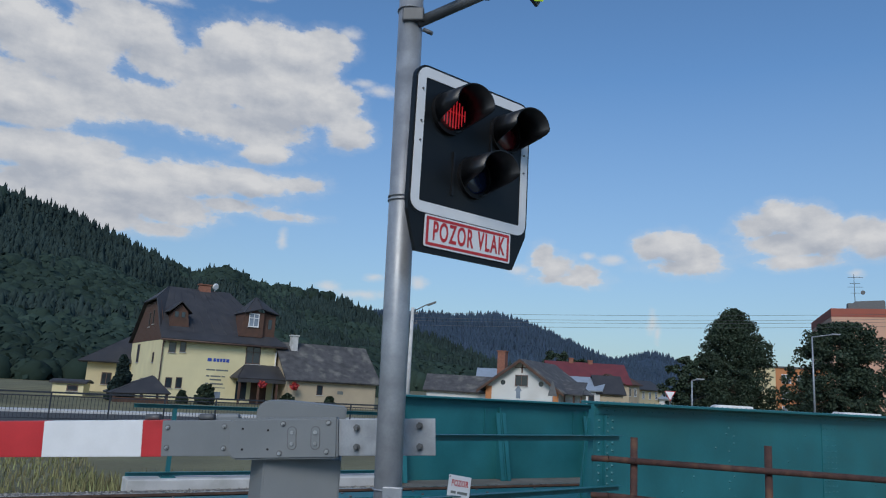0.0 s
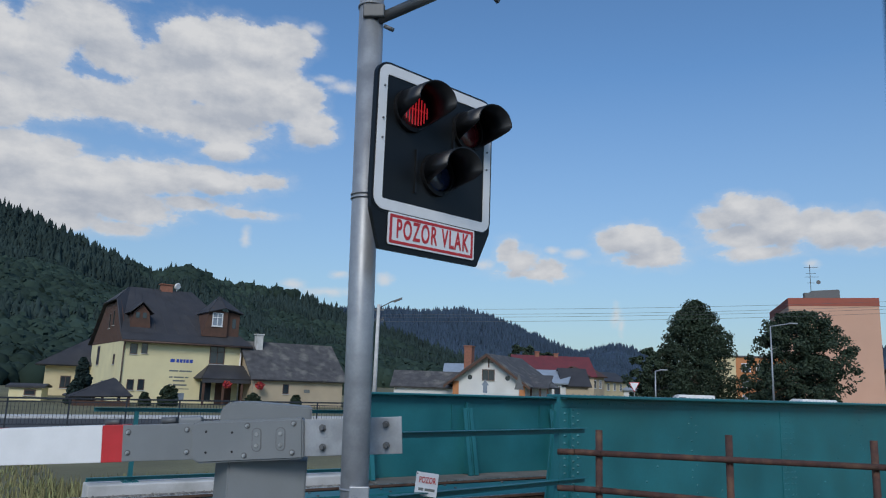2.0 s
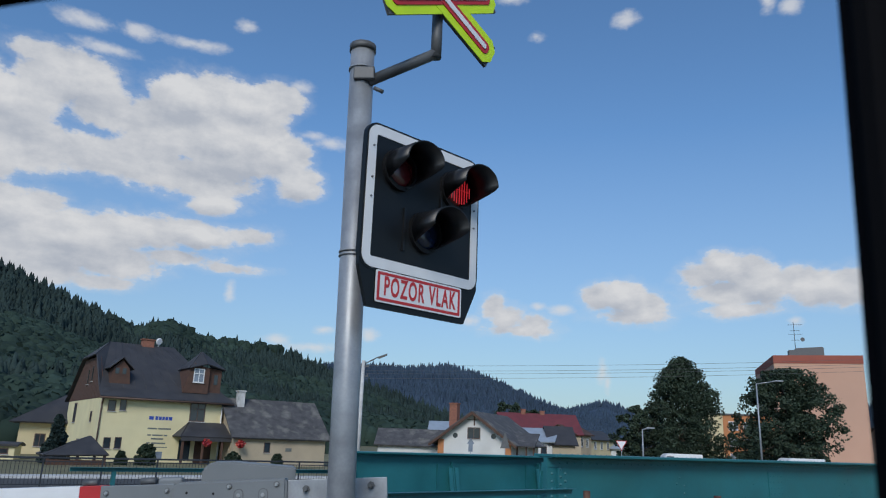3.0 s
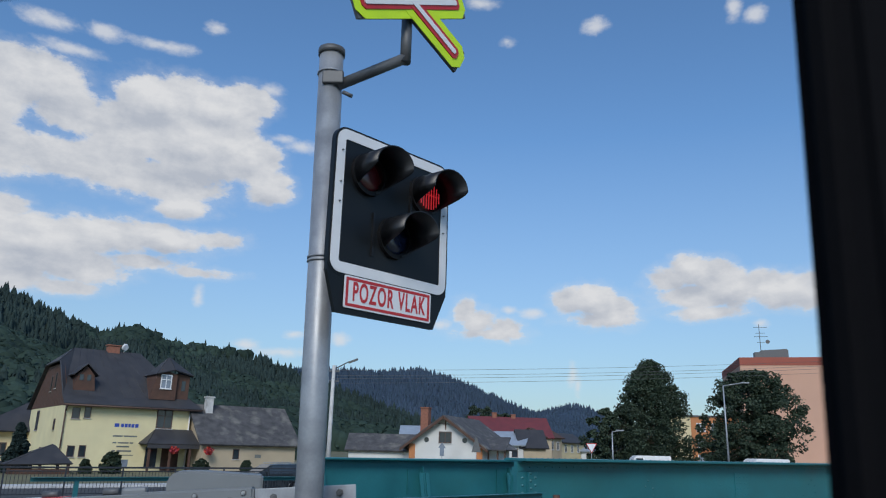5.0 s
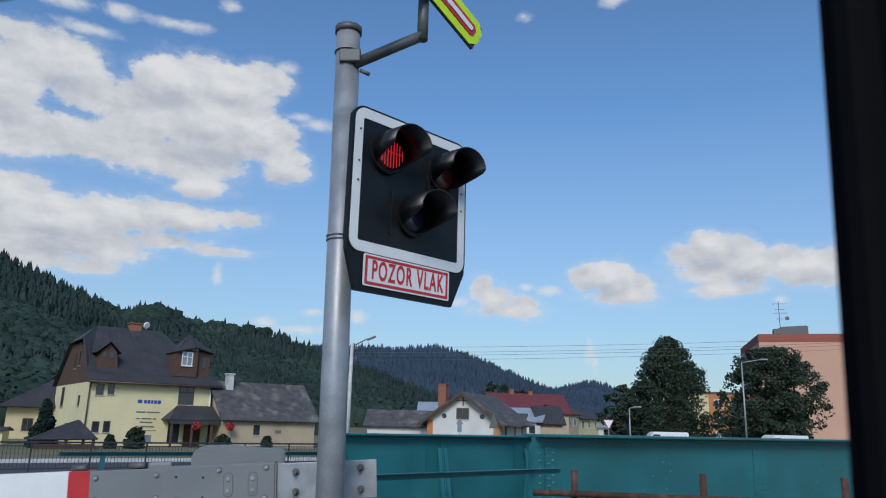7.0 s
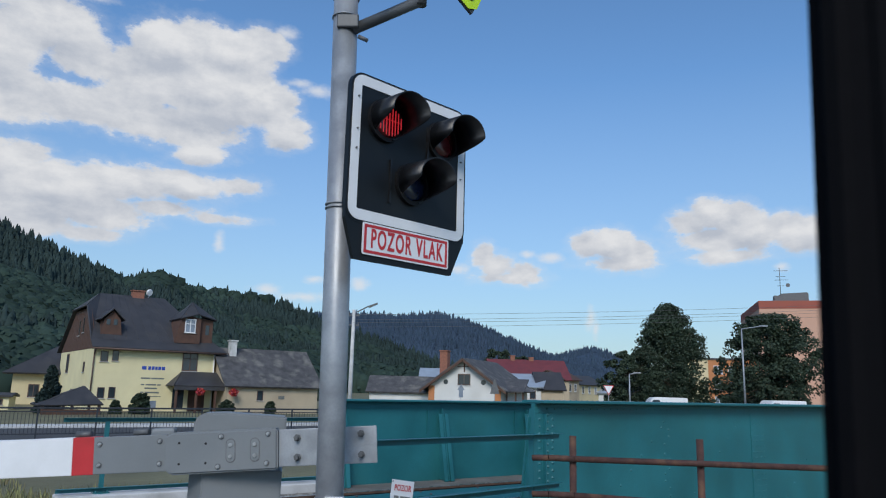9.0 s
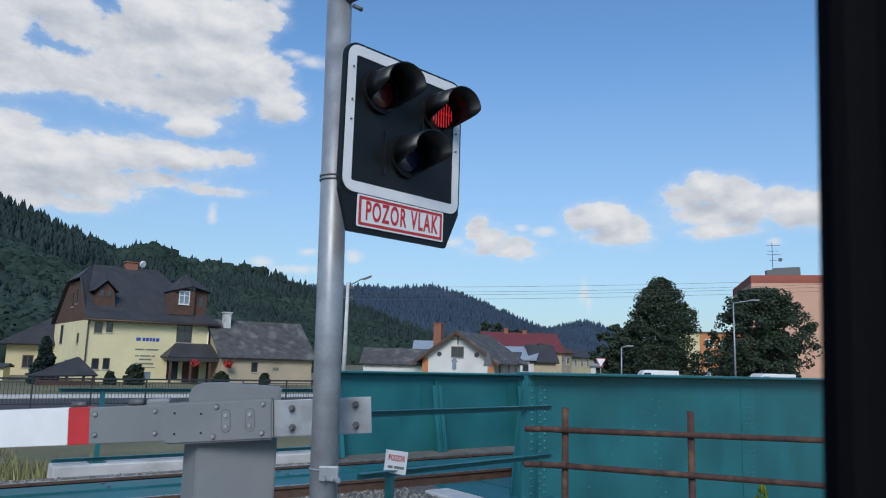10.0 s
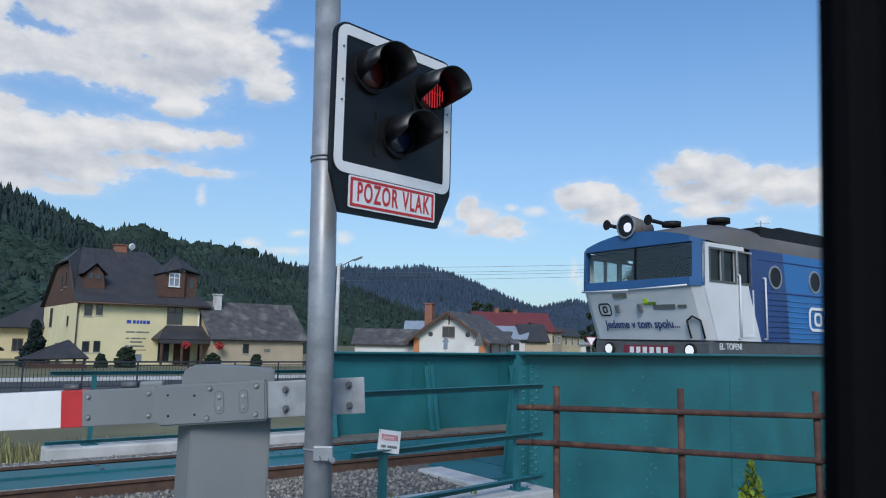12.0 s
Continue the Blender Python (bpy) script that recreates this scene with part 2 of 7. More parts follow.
M = dict(
    galv=material("galvanised_steel", (0.33, 0.352, 0.38), 0.45, 0.35, 0.18, 9, 70, 0.08, (0.30, 0.31, 0.33), 0.5),
    bright=material("zinc_plated_screws", (0.42, 0.43, 0.44), 0.35, 0.6, 0.1, 20, 60, 0.05),
    grey_paint=material("grey_paint", (0.182, 0.198, 0.208), 0.5, 0, 0.07, 3, 90, 0.06, (0.22, 0.22, 0.21), 0.25),
    dark_grey=material("dark_grey_metal", (0.12, 0.125, 0.13), 0.55, 0.3, 0.2, 6, 60, 0.1),
    black=material("black_enamel", (0.007, 0.009, 0.011), 0.45, 0, 0.3, 5, 90, 0.05, (0.02, 0.02, 0.02), 0.2, spec=0.35),
    black_matt=material("black_plastic", (0.007, 0.007, 0.008), 0.6, 0, 0.3, 5, 90, 0.1, spec=0.35),
    visor=material("black_glossy_visor", (0.008, 0.009, 0.011), 0.42, 0, 0.3, 9, 90, 0.08, (0.03, 0.03, 0.03), 0.3, spec=0.5),
    trim_black=material("black_window_trim", (0.004, 0.004, 0.005), 0.9, 0, 0.3, 5, 90, 0.1, spec=0.1),
    white=material("white_enamel", (0.78, 0.79, 0.80), 0.4, 0, 0.04, 5, 60, 0.03, (0.5, 0.5, 0.48), 0.15),
    red=material("red_enamel", (0.52, 0.03, 0.035), 0.45, 0, 0.1, 5, 70, 0.05, (0.3, 0.04, 0.03), 0.3),
    lime=material("fluorescent_lime", (0.60, 0.86, 0.02), 0.45, 0, 0.05, 5, 60, 0.03),
    teal=material("teal_paint", (0.014, 0.132, 0.152), 0.5, 0, 0.14, 1.3, 40, 0.12, (0.02, 0.12, 0.12), 0.5, second=(0.018, 0.153, 0.176)),
    rust=material("rusty_pipe", (0.082, 0.040, 0.033), 0.85, 0.1, 0.4, 14, 90, 0.5, (0.20, 0.11, 0.065), 0.6),
    rail=material("rusty_rail", (0.12, 0.074, 0.055), 0.8, 0.3, 0.3, 8, 80, 0.4, (0.14, 0.08, 0.05), 0.5),
    rail_top=material("worn_rail_head", (0.45, 0.44, 0.43), 0.3, 0.9, 0.15, 12, 60, 0.1),
    concrete=material("concrete", (0.55, 0.55, 0.54), 0.9, 0, 0.15, 3, 60, 0.5, (0.25, 0.25, 0.22), 0.5),
    sleeper=material("sleeper_timber", (0.09, 0.075, 0.06), 0.9, 0, 0.3, 6, 50, 0.5),
    ballast=material("ballast_stone", (0.26, 0.25, 0.225), 0.9, 0, 0.2, 8, 60, 0.5, island=0.45),
    bed=material("ballast_bed", (0.17, 0.165, 0.155), 0.95, 0, 0.4, 14, 45, 0.9, dist=0.03),
    plank=material("walkway_plate", (0.16, 0.155, 0.14), 0.9, 0, 0.25, 3, 50, 0.4, (0.08, 0.09, 0.06), 0.5),
    grass=material("dry_grass", (0.30, 0.26, 0.14), 0.9, 0, 0.3, 2, 30, 0.3, island=0.4, second=(0.20, 0.21, 0.09), spec=0.2),
    weed=material("weeds", (0.16, 0.22, 0.03), 0.8, 0, 0.25, 6, 40, 0.2, island=0.35, spec=0.2),
    meadow=material("meadow", (0.17, 0.16, 0.085), 0.95, 0, 0.35, 0.25, 6, 0.5, (0.16, 0.13, 0.07), 0.6, dist=0.05),
    asphalt=material("asphalt", (0.055, 0.056, 0.058), 0.9, 0, 0.2, 0.7, 50, 0.5),
    rail_black=material("dark_railing_paint", (0.035, 0.04, 0.05), 0.5, 0.2, 0.2, 5, 60, 0.1),
    yellow_wall=material("yellow_render", (0.74, 0.66, 0.40), 0.9, 0, 0.06, 0.5, 30, 0.25, (0.60, 0.50, 0.27), 0.4),
    beige_wall=material("beige_render", (0.46, 0.38, 0.27), 0.9, 0, 0.1, 0.5, 30, 0.25, (0.33, 0.27, 0.2), 0.45),
    cream_wall=material("cream_render", (0.62, 0.53, 0.33), 0.9, 0, 0.08, 0.5, 30, 0.25),
    white_wall=material("white_render", (0.66, 0.66, 0.64), 0.9, 0, 0.06, 0.5, 30, 0.25, (0.5, 0.49, 0.46), 0.4),
    orange_wall=material("orange_render", (0.50, 0.21, 0.09), 0.9, 0, 0.08, 0.4, 20, 0.2),
    pink_wall=material("salmon_render", (0.60, 0.36, 0.26), 0.9, 0, 0.05, 0.15, 20, 0.2, (0.52, 0.27, 0.18), 0.3),
    salmon_dark=material("brick_red_render", (0.34, 0.10, 0.07), 0.9, 0, 0.08, 0.3, 20, 0.2),
    brown_wood=material("brown_boarding", (0.095, 0.05, 0.035), 0.8, 0, 0.25, 2, 30, 0.3),
    brick=material("brick_stack", (0.28, 0.12, 0.08), 0.9, 0, 0.2, 5, 30, 0.4),
    slate=material("dark_roof_sheets", (0.045, 0.045, 0.05), 0.7, 0, 0.25, 1.2, 25, 0.4, (0.075, 0.07, 0.065), 0.4),
    slate_grey=material("grey_roof_shingles", (0.085, 0.083, 0.085), 0.85, 0, 0.4, 1.6, 14, 0.7, (0.22, 0.21, 0.185), 0.75, dist=0.03),
    red_roof=material("red_roof_tiles", (0.16, 0.036, 0.042), 0.7, 0, 0.2, 1.2, 20, 0.4),
    tin_roof=material("light_tin_roof", (0.40, 0.45, 0.50), 0.5, 0.3, 0.12, 1, 20, 0.2),
    glass=glass("window_glass"),
    # sky light on the glass is put into this pale blue base colour
    pane=glass("sky_lit_pane", (0.20, 0.24, 0.30), 0.08),
    frame_wood=material("brown_window_frame", (0.10, 0.06, 0.045), 0.6, 0, 0.2, 6, 40, 0.1),
    frame_white=material("white_window_frame", (0.72, 0.73, 0.74), 0.5, 0, 0.05, 6, 40, 0.05),
    blue_sign=material("blue_letters", (0.03, 0.07, 0.38), 0.5, bump=0),
    grey_sign=material("grey_letters", (0.16, 0.17, 0.16), 0.6, bump=0),
    leaf=material("broadleaf_leaves", (0.042, 0.064, 0.040), 0.65, 0, 0.25, 0.6, 12, 0.2, island=0.22, spec=0.25),
    needle=material("conifer_needles", (0.034, 0.053, 0.049), 0.9, 0, 0.3, 0.02, 0.3, 0, island=0.14, spec=0.05),
    wood_leaf=material("hillside_broadleaf", (0.036, 0.058, 0.046), 0.9, 0, 0.35, 0.012, 0.25, 0, island=0.16, spec=0.05),
    # far spruces: the blue of distance haze is put into their base colour
    haze_wood=material("far_spruce_haze_blue", (0.052, 0.080, 0.118), 0.9, 0, 0.2, 0.006, 0.05, 0, island=0.10, spec=0.05),
    hill=material("forest_floor", (0.027, 0.042, 0.033), 0.95, 0, 0.3, 0.02, 0.3, 0, spec=0.1),
    # far slopes: the same haze blue painted into the ground colour
    haze_hill=material("far_floor_haze_blue", (0.052, 0.080, 0.118), 0.95, 0, 0.25, 0.01, 0.1, 0, spec=0.1),
    bark=material("bark", (0.07, 0.055, 0.04), 0.9, 0, 0.3, 6, 30, 0.6),
    flower=material("red_flowers", (0.45, 0.03, 0.03), 0.6, 0, 0.3, 20, 60, 0.1, island=0.3),
)


# ---------------------------------------------------------------- building helpers
def part(name, bm, mat, parent=None, label="", smooth=False, m=None):
    """Links a bmesh as one mesh object, under a thing or a part when a parent is given."""
    me = bpy.data.meshes.new(name)
    bm.normal_update()
    bm.to_mesh(me)
    bm.free()
    for k in (mat if isinstance(mat, (list, tuple)) else [mat]):
        me.materials.append(k)
    if smooth:
        me.polygons.foreach_set("use_smooth", [True] * len(me.polygons))
    ob = new(name, me)
    if parent:
        ob.parent = parent
    if m is not None:
        ob.matrix_basis = m
    if label:
        ob["label"] = label
    return ob


def thing(name, m, label, category, group="", kind=""):
    e = new(name)
    e.empty_display_size = 0.2
    e.matrix_basis = m
    return tagged(e, label, category, group, kind)


def B():
    return bmesh.new()


def box(bm, x0, x1, y0, y1, z0, z1, m=None, bevel=0.0, mi=0):
    vs = [bm.verts.new(Vector((x, y, z))) for x in (x0, x1) for y in (y0, y1) for z in (z0, z1)]
    fs = [bm.faces.new([vs[i] for i in q]) for q in ((0, 1, 3, 2), (4, 6, 7, 5), (0, 4, 5, 1), (2, 3, 7, 6), (0, 2, 6, 4), (1, 5, 7, 3))]
    for f in fs:
        f.material_index = mi
    if bevel:
        es = list({e for f in fs for e in f.edges})
        out = bmesh.ops.bevel(bm, geom=es, offset=bevel, segments=2, affect="EDGES", profile=0.5)
        vs = list({v for f in out["faces"] for v in f.verts} | {v for v in vs if v.is_valid})
    if m is not None:
        bmesh.ops.transform(bm, matrix=m, verts=[v for v in vs if v.is_valid])
    return bm


def rod(bm, p, q, r, r2=None, n=12, caps=True):
    p, q = Vector(p), Vector(q)
    d = (q - p).normalized()
    a = d.orthogonal().normalized()
    b = d.cross(a)
    r2 = r if r2 is None else r2
    lo, hi = [], []
    for k in range(n):
        c, s = math.cos(2 * math.pi * k / n), math.sin(2 * math.pi * k / n)
        lo.append(bm.verts.new(p + (a * c + b * s) * r))
        hi.append(bm.verts.new(q + (a * c + b * s) * r2))
    for k in range(n):
        j = (k + 1) % n
        f = bm.faces.new((lo[k], lo[j], hi[j], hi[k]))
        f.smooth = True
    if caps:
        bm.faces.new(lo[::-1])
        bm.faces.new(hi)
    return bm


def slab(bm, poly, y0, y1, m=None, mi=0, axis="y"):
    """A flat plate with the outline poly in x and z, from y0 to y1 (or, with axis z, an outline in x and y from z0 to z1)."""
    if axis == "y":
        mk = lambda a, b, d: Vector((a, d, b))
    elif axis == "x":
        mk = lambda a, b, d: Vector((d, a, b))
    else:
        mk = lambda a, b, d: Vector((a, b, d))
    lo = [bm.verts.new(mk(a, b, y0)) for a, b in poly]
    hi = [bm.verts.new(mk(a, b, y1)) for a, b in poly]
    fs = [bm.faces.new(lo), bm.faces.new(hi[::-1])]
    n = len(poly)
    for k in range(n):
        fs.append(bm.faces.new((lo[k], hi[k], hi[(k + 1) % n], lo[(k + 1) % n])))
    for f in fs:
        f.material_index = mi
    bmesh.ops.recalc_face_normals(bm, faces=fs)
    if m is not None:
        bmesh.ops.transform(bm, matrix=m, verts=lo + hi)
    return bm


def ring_slab(bm, outer, inner, y0, y1):
    """A frame between two outlines of as many points, from y0 to y1."""
    n = len(outer)
    v = [[bm.verts.new((a, d, b)) for a, b in o] for d in (y0, y1) for o in (outer, inner)]
    fs = []
    for k in range(n):
        j = (k + 1) % n
        for a, b in ((0, 1), (1, 3), (3, 2), (2, 0)):
            fs.append(bm.faces.new((v[a][k], v[a][j], v[b][j], v[b][k])))
    bmesh.ops.recalc_face_normals(bm, faces=fs)
    return bm


def rounded(w, h, r, n=5, cx=0, cz=0):
    pts = []
    for sx, sz, a0 in ((1, 1, 0), (-1, 1, 90), (-1, -1, 180), (1, -1, 270)):
        for k in range(n + 1):
            a = radians(a0 + 90 * k / n)
            pts.append((cx + sx * (w / 2 - r) + r * math.cos(a), cz + sz * (h / 2 - r) + r * math.sin(a)))
    return pts


def lettering(text, size, mat, parent, m, name="lettering", depth=0.002, bold=0.0, squeeze=1.0, align="CENTER", gap=1.0):
    """Built-in font text turned into a mesh; reads along x, up along z, faces -y."""
    cu = bpy.data.curves.new(name, "FONT")
    cu.body, cu.size, cu.extrude, cu.align_x, cu.align_y, cu.offset = text, size, depth, align, "CENTER", bold
    cu.space_character = gap
    tmp = bpy.data.objects.new(name, cu)
    me = bpy.data.meshes.new_from_object(tmp)
    bpy.data.objects.remove(tmp)
    me.transform(Matrix.Diagonal((squeeze, 1, 1, 1)))
    me.transform(Euler((radians(90), 0, 0)).to_matrix().to_4x4())
    me.materials.clear()
    me.materials.append(mat)
    ob = new(name, me)
    ob.parent = parent
    ob.matrix_basis = m
    return ob


# the track's own axes: x along it to the east, y across it to the far side
TRACK = pose(-4.623, 7.701, 0, 0, 0, 36.97)


# ---------------------------------------------------------------- ground
def grounds():
    bm = B()
    R = 4500
    rings = [0.0, 8, 20, 40, 70, 120, 220, 500, 1200, R]
    prev = None
    for r in rings:
        cur = [bm.verts.new((r * math.cos(2 * math.pi * k / 48), r * math.sin(2 * math.pi * k / 48), -1.1)) for k in range(48)] if r else [bm.verts.new((0, 0, -1.1))]
        if prev:
            for k in range(48):
                j = (k + 1) % 48
                if len(prev) == 1:
                    bm.faces.new((prev[0], cur[k], cur[j]))
                else:
                    bm.faces.new((prev[k], cur[k], cur[j], prev[j]))
        prev = cur
    tagged(part("ground", bm, M["meadow"]), "green and dry meadow ground of the valley", "ground", kind="structure")
    # the railway bank, with its ballast shoulder
    bm = B()
    slab(bm, [(-3.6, -1.2), (-2.0, -0.32), (1.9, -0.32), (2.6, -0.40), (6.0, -0.55), (12.0, -0.75), (16.0, -1.2)], -40, 5.2, axis="x")
    tagged(part("embankment", bm, M["meadow"], m=TRACK), "grassy railway bank beside the track", "embankment", kind="structure")
    bm = B()
    slab(bm, [(-3.7, -0.5), (-3.3, -0.20), (-1.5, -0.14), (1.35, -0.13), (1.75, -0.12), (1.75, -0.5)], -40, 5.0, axis="x")
    tagged(part("ballast_bed", bm, M["bed"], m=TRACK), "grey crushed stone bed under the rails", "ballast", kind="structure")
    # loose stones on the bed
    rnd = random.Random(4)
    verts, faces = [], []
    for _ in range(21000):
        s = rnd.uniform(-7, 4.48)
        o = rnd.choice((rnd.uniform(-3.3, -0.82), rnd.uniform(-3.3, -0.82), rnd.uniform(0.8, 1.74), rnd.uniform(-0.66, 0.66)))
        z = -0.135 - max(0, -o - 1.5) * 0.033
        r = rnd.uniform(0.012, 0.028)
        i0 = len(verts)
        rot = Euler((rnd.uniform(0, 6), rnd.uniform(0, 6), rnd.uniform(0, 6))).to_matrix()
        for v in ((1, 0, 0), (-1, 0, 0), (0, 1, 0), (0, -1, 0), (0, 0, 1), (0, 0, -1)):
            verts.append(rot @ (Vector(v) * r * rnd.uniform(0.6, 1.25)) + Vector((s, o, z + r * 0.4)))
        for a, b, c in ((0, 2, 4), (2, 1, 4), (1, 3, 4), (3, 0, 4), (2, 0, 5), (1, 2, 5), (3, 1, 5), (0, 3, 5)):
            faces.append((i0 + a, i0 + b, i0 + c))
    me = bpy.data.meshes.new("ballast_stones")
    me.from_pydata(verts, [], faces)
    me.materials.append(M["ballast"])
    ob = new("ballast_stones", me)
    ob.matrix_basis = TRACK
    tagged(ob, "loose grey crushed stones between and beside the rails", "gravel", kind="stuff")
    # the road before the crossing
    bm = B()
    box(bm, -40, 3.2, -30, -3.72, -0.9, -0.12)
    tagged(part("near_road", bm, M["asphalt"], m=TRACK), "grey asphalt road before the level crossing", "road", kind="structure")
    # street behind, with its edge
    bm = B()
    box(bm, -70, 90, 24.6, 34.5, -1.3, -1.0)
    tagged(part("road", bm, M["asphalt"], m=TRACK), "grey asphalt street along the houses", "road", kind="structure")
    bm = B()
    box(bm, -70, 90, 23.7, 24.55, -1.5, -0.86, bevel=0.03)
    box(bm, -70, 90, 34.55, 36.2, -1.3, -0.88, bevel=0.03)
    tagged(part("pavement", bm, M["concrete"], m=TRACK), "concrete kerb and pavement along the street", "pavement", kind="structure")


grounds()


# ---------------------------------------------------------------- track
def rail_section():
    return [(-0.075, -0.16), (0.075, -0.16), (0.075, -0.145), (0.012, -0.13), (0.012, -0.045), (0.036, -0.03), (0.036, -0.004), (0.028, 0.0),
            (-0.028, 0.0), (-0.036, -0.004), (-0.036, -0.03), (-0.012, -0.045), (-0.012, -0.13), (-0.075, -0.145)]


def track():
    t = thing("railway_track", TRACK, "single railway track with rusty rails on timber sleepers", "railway track", kind="structure")
    for off, lab in ((-0.72, "rusty steel rail"), (0.72, "rusty steel rail")):
        bm = B()
        slab(bm, [(off + a, b) for a, b in rail_section()], -60, 260, axis="x")
        part("rail", bm, M["rail"], t, lab)
        bm = B()
        box(bm, -60, 260, off - 0.022, off + 0.022, 0.0, 0.003)
        part("rail_head", bm, M["rail_top"], t, "shiny worn running band")
    for k in range(40):
        bm = B()
        box(bm, -12 + k * 0.62 - 0.12, -12 + k * 0.62 + 0.12, -1.25, 1.25, -0.30, -0.155, bevel=0.012)
        part("sleeper", bm, M["sleeper"], t)
    # teal guard plates between the rails
    bm = B()
    box(bm, -9, 60, 0.16, 0.60, -0.06, -0.03)
    part("guard_plate", bm, M["teal"], t, "teal painted steel plate")
    bm = B()
    box(bm, -9, 60, -0.56, 0.14, -0.09, -0.055)
    part("guard_plate", bm, M["teal"], t, "teal painted steel plate")
    bm = B()
    for k in range(60):
        for o in (0.22, 0.5):
            rod(bm, (-8.8 + k * 1.1, o, -0.03), (-8.8 + k * 1.1, o, -0.012), 0.02, n=8)
    part("bolt_row", bm, M["dark_grey"], t)
    return t


track()


# ---------------------------------------------------------------- bridge
G0, GTOP = 5.31, 1.40


def rivet(bm, x, y, z, r=0.016, d=-1):
    """A domed rivet head on a face that looks along y by d."""
    top = bm.verts.new((x, y + d * r * 0.75, z))
    ring = [bm.verts.new((x + r * math.cos(a), y, z + r * math.sin(a))) for a in [k * math.pi / 3 for k in range(6)]]
    for k in range(6):
        bm.faces.new((ring[k], ring[(k + 1) % 6], top) if d < 0 else (ring[(k + 1) % 6], ring[k], top))


def girder(name, off, s0, s1, outer, label, top=GTOP):
    """A plate girder; outer: the way from the track out, as -1 or 1."""
    g = thing(name, TRACK, label, "bridge girder", "bridge girders", "structure")
    zb = -0.95
    bm = B()
    box(bm, s0, s1, off - 0.012, off + 0.012, zb, top - 0.03)
    part("web", bm, M["teal"], g)
    bm = B()
    box(bm, s0 - 0.02, s1, off - 0.20, off + 0.20, top - 0.03, top, bevel=0.004)
    part("top_flange", bm, M["teal"], g)
    bm = B()
    for d in (-1, 1):
        slab(bm, [(off + d * 0.012, top - 0.03), (off + d * 0.11, top - 0.03), (off + d * 0.11, top - 0.045), (off + d * 0.026, top - 0.05), (off + d * 0.026, top - 0.15), (off + d * 0.012, top - 0.15)], s0, s1, axis="x")
    part("flange_angle", bm, M["teal"], g)
    bm = B()
    box(bm, s0 - 0.02, s1, off - 0.22, off + 0.22, zb - 0.03, zb, bevel=0.004)
    part("bottom_flange", bm, M["teal"], g)
    # end post
    bm = B()
    box(bm, s0 - 0.014, s0, off - 0.03, off + 0.03, zb, top - 0.03)
    box(bm, s0, s0 + 0.34, off - 0.030, off - 0.013, zb, top - 0.16)
    box(bm, s0 + 0.13, s0 + 0.15, off - 0.075, off - 0.030, zb, top - 0.16)
    part("end_plate", bm, M["teal"], g)
    return g


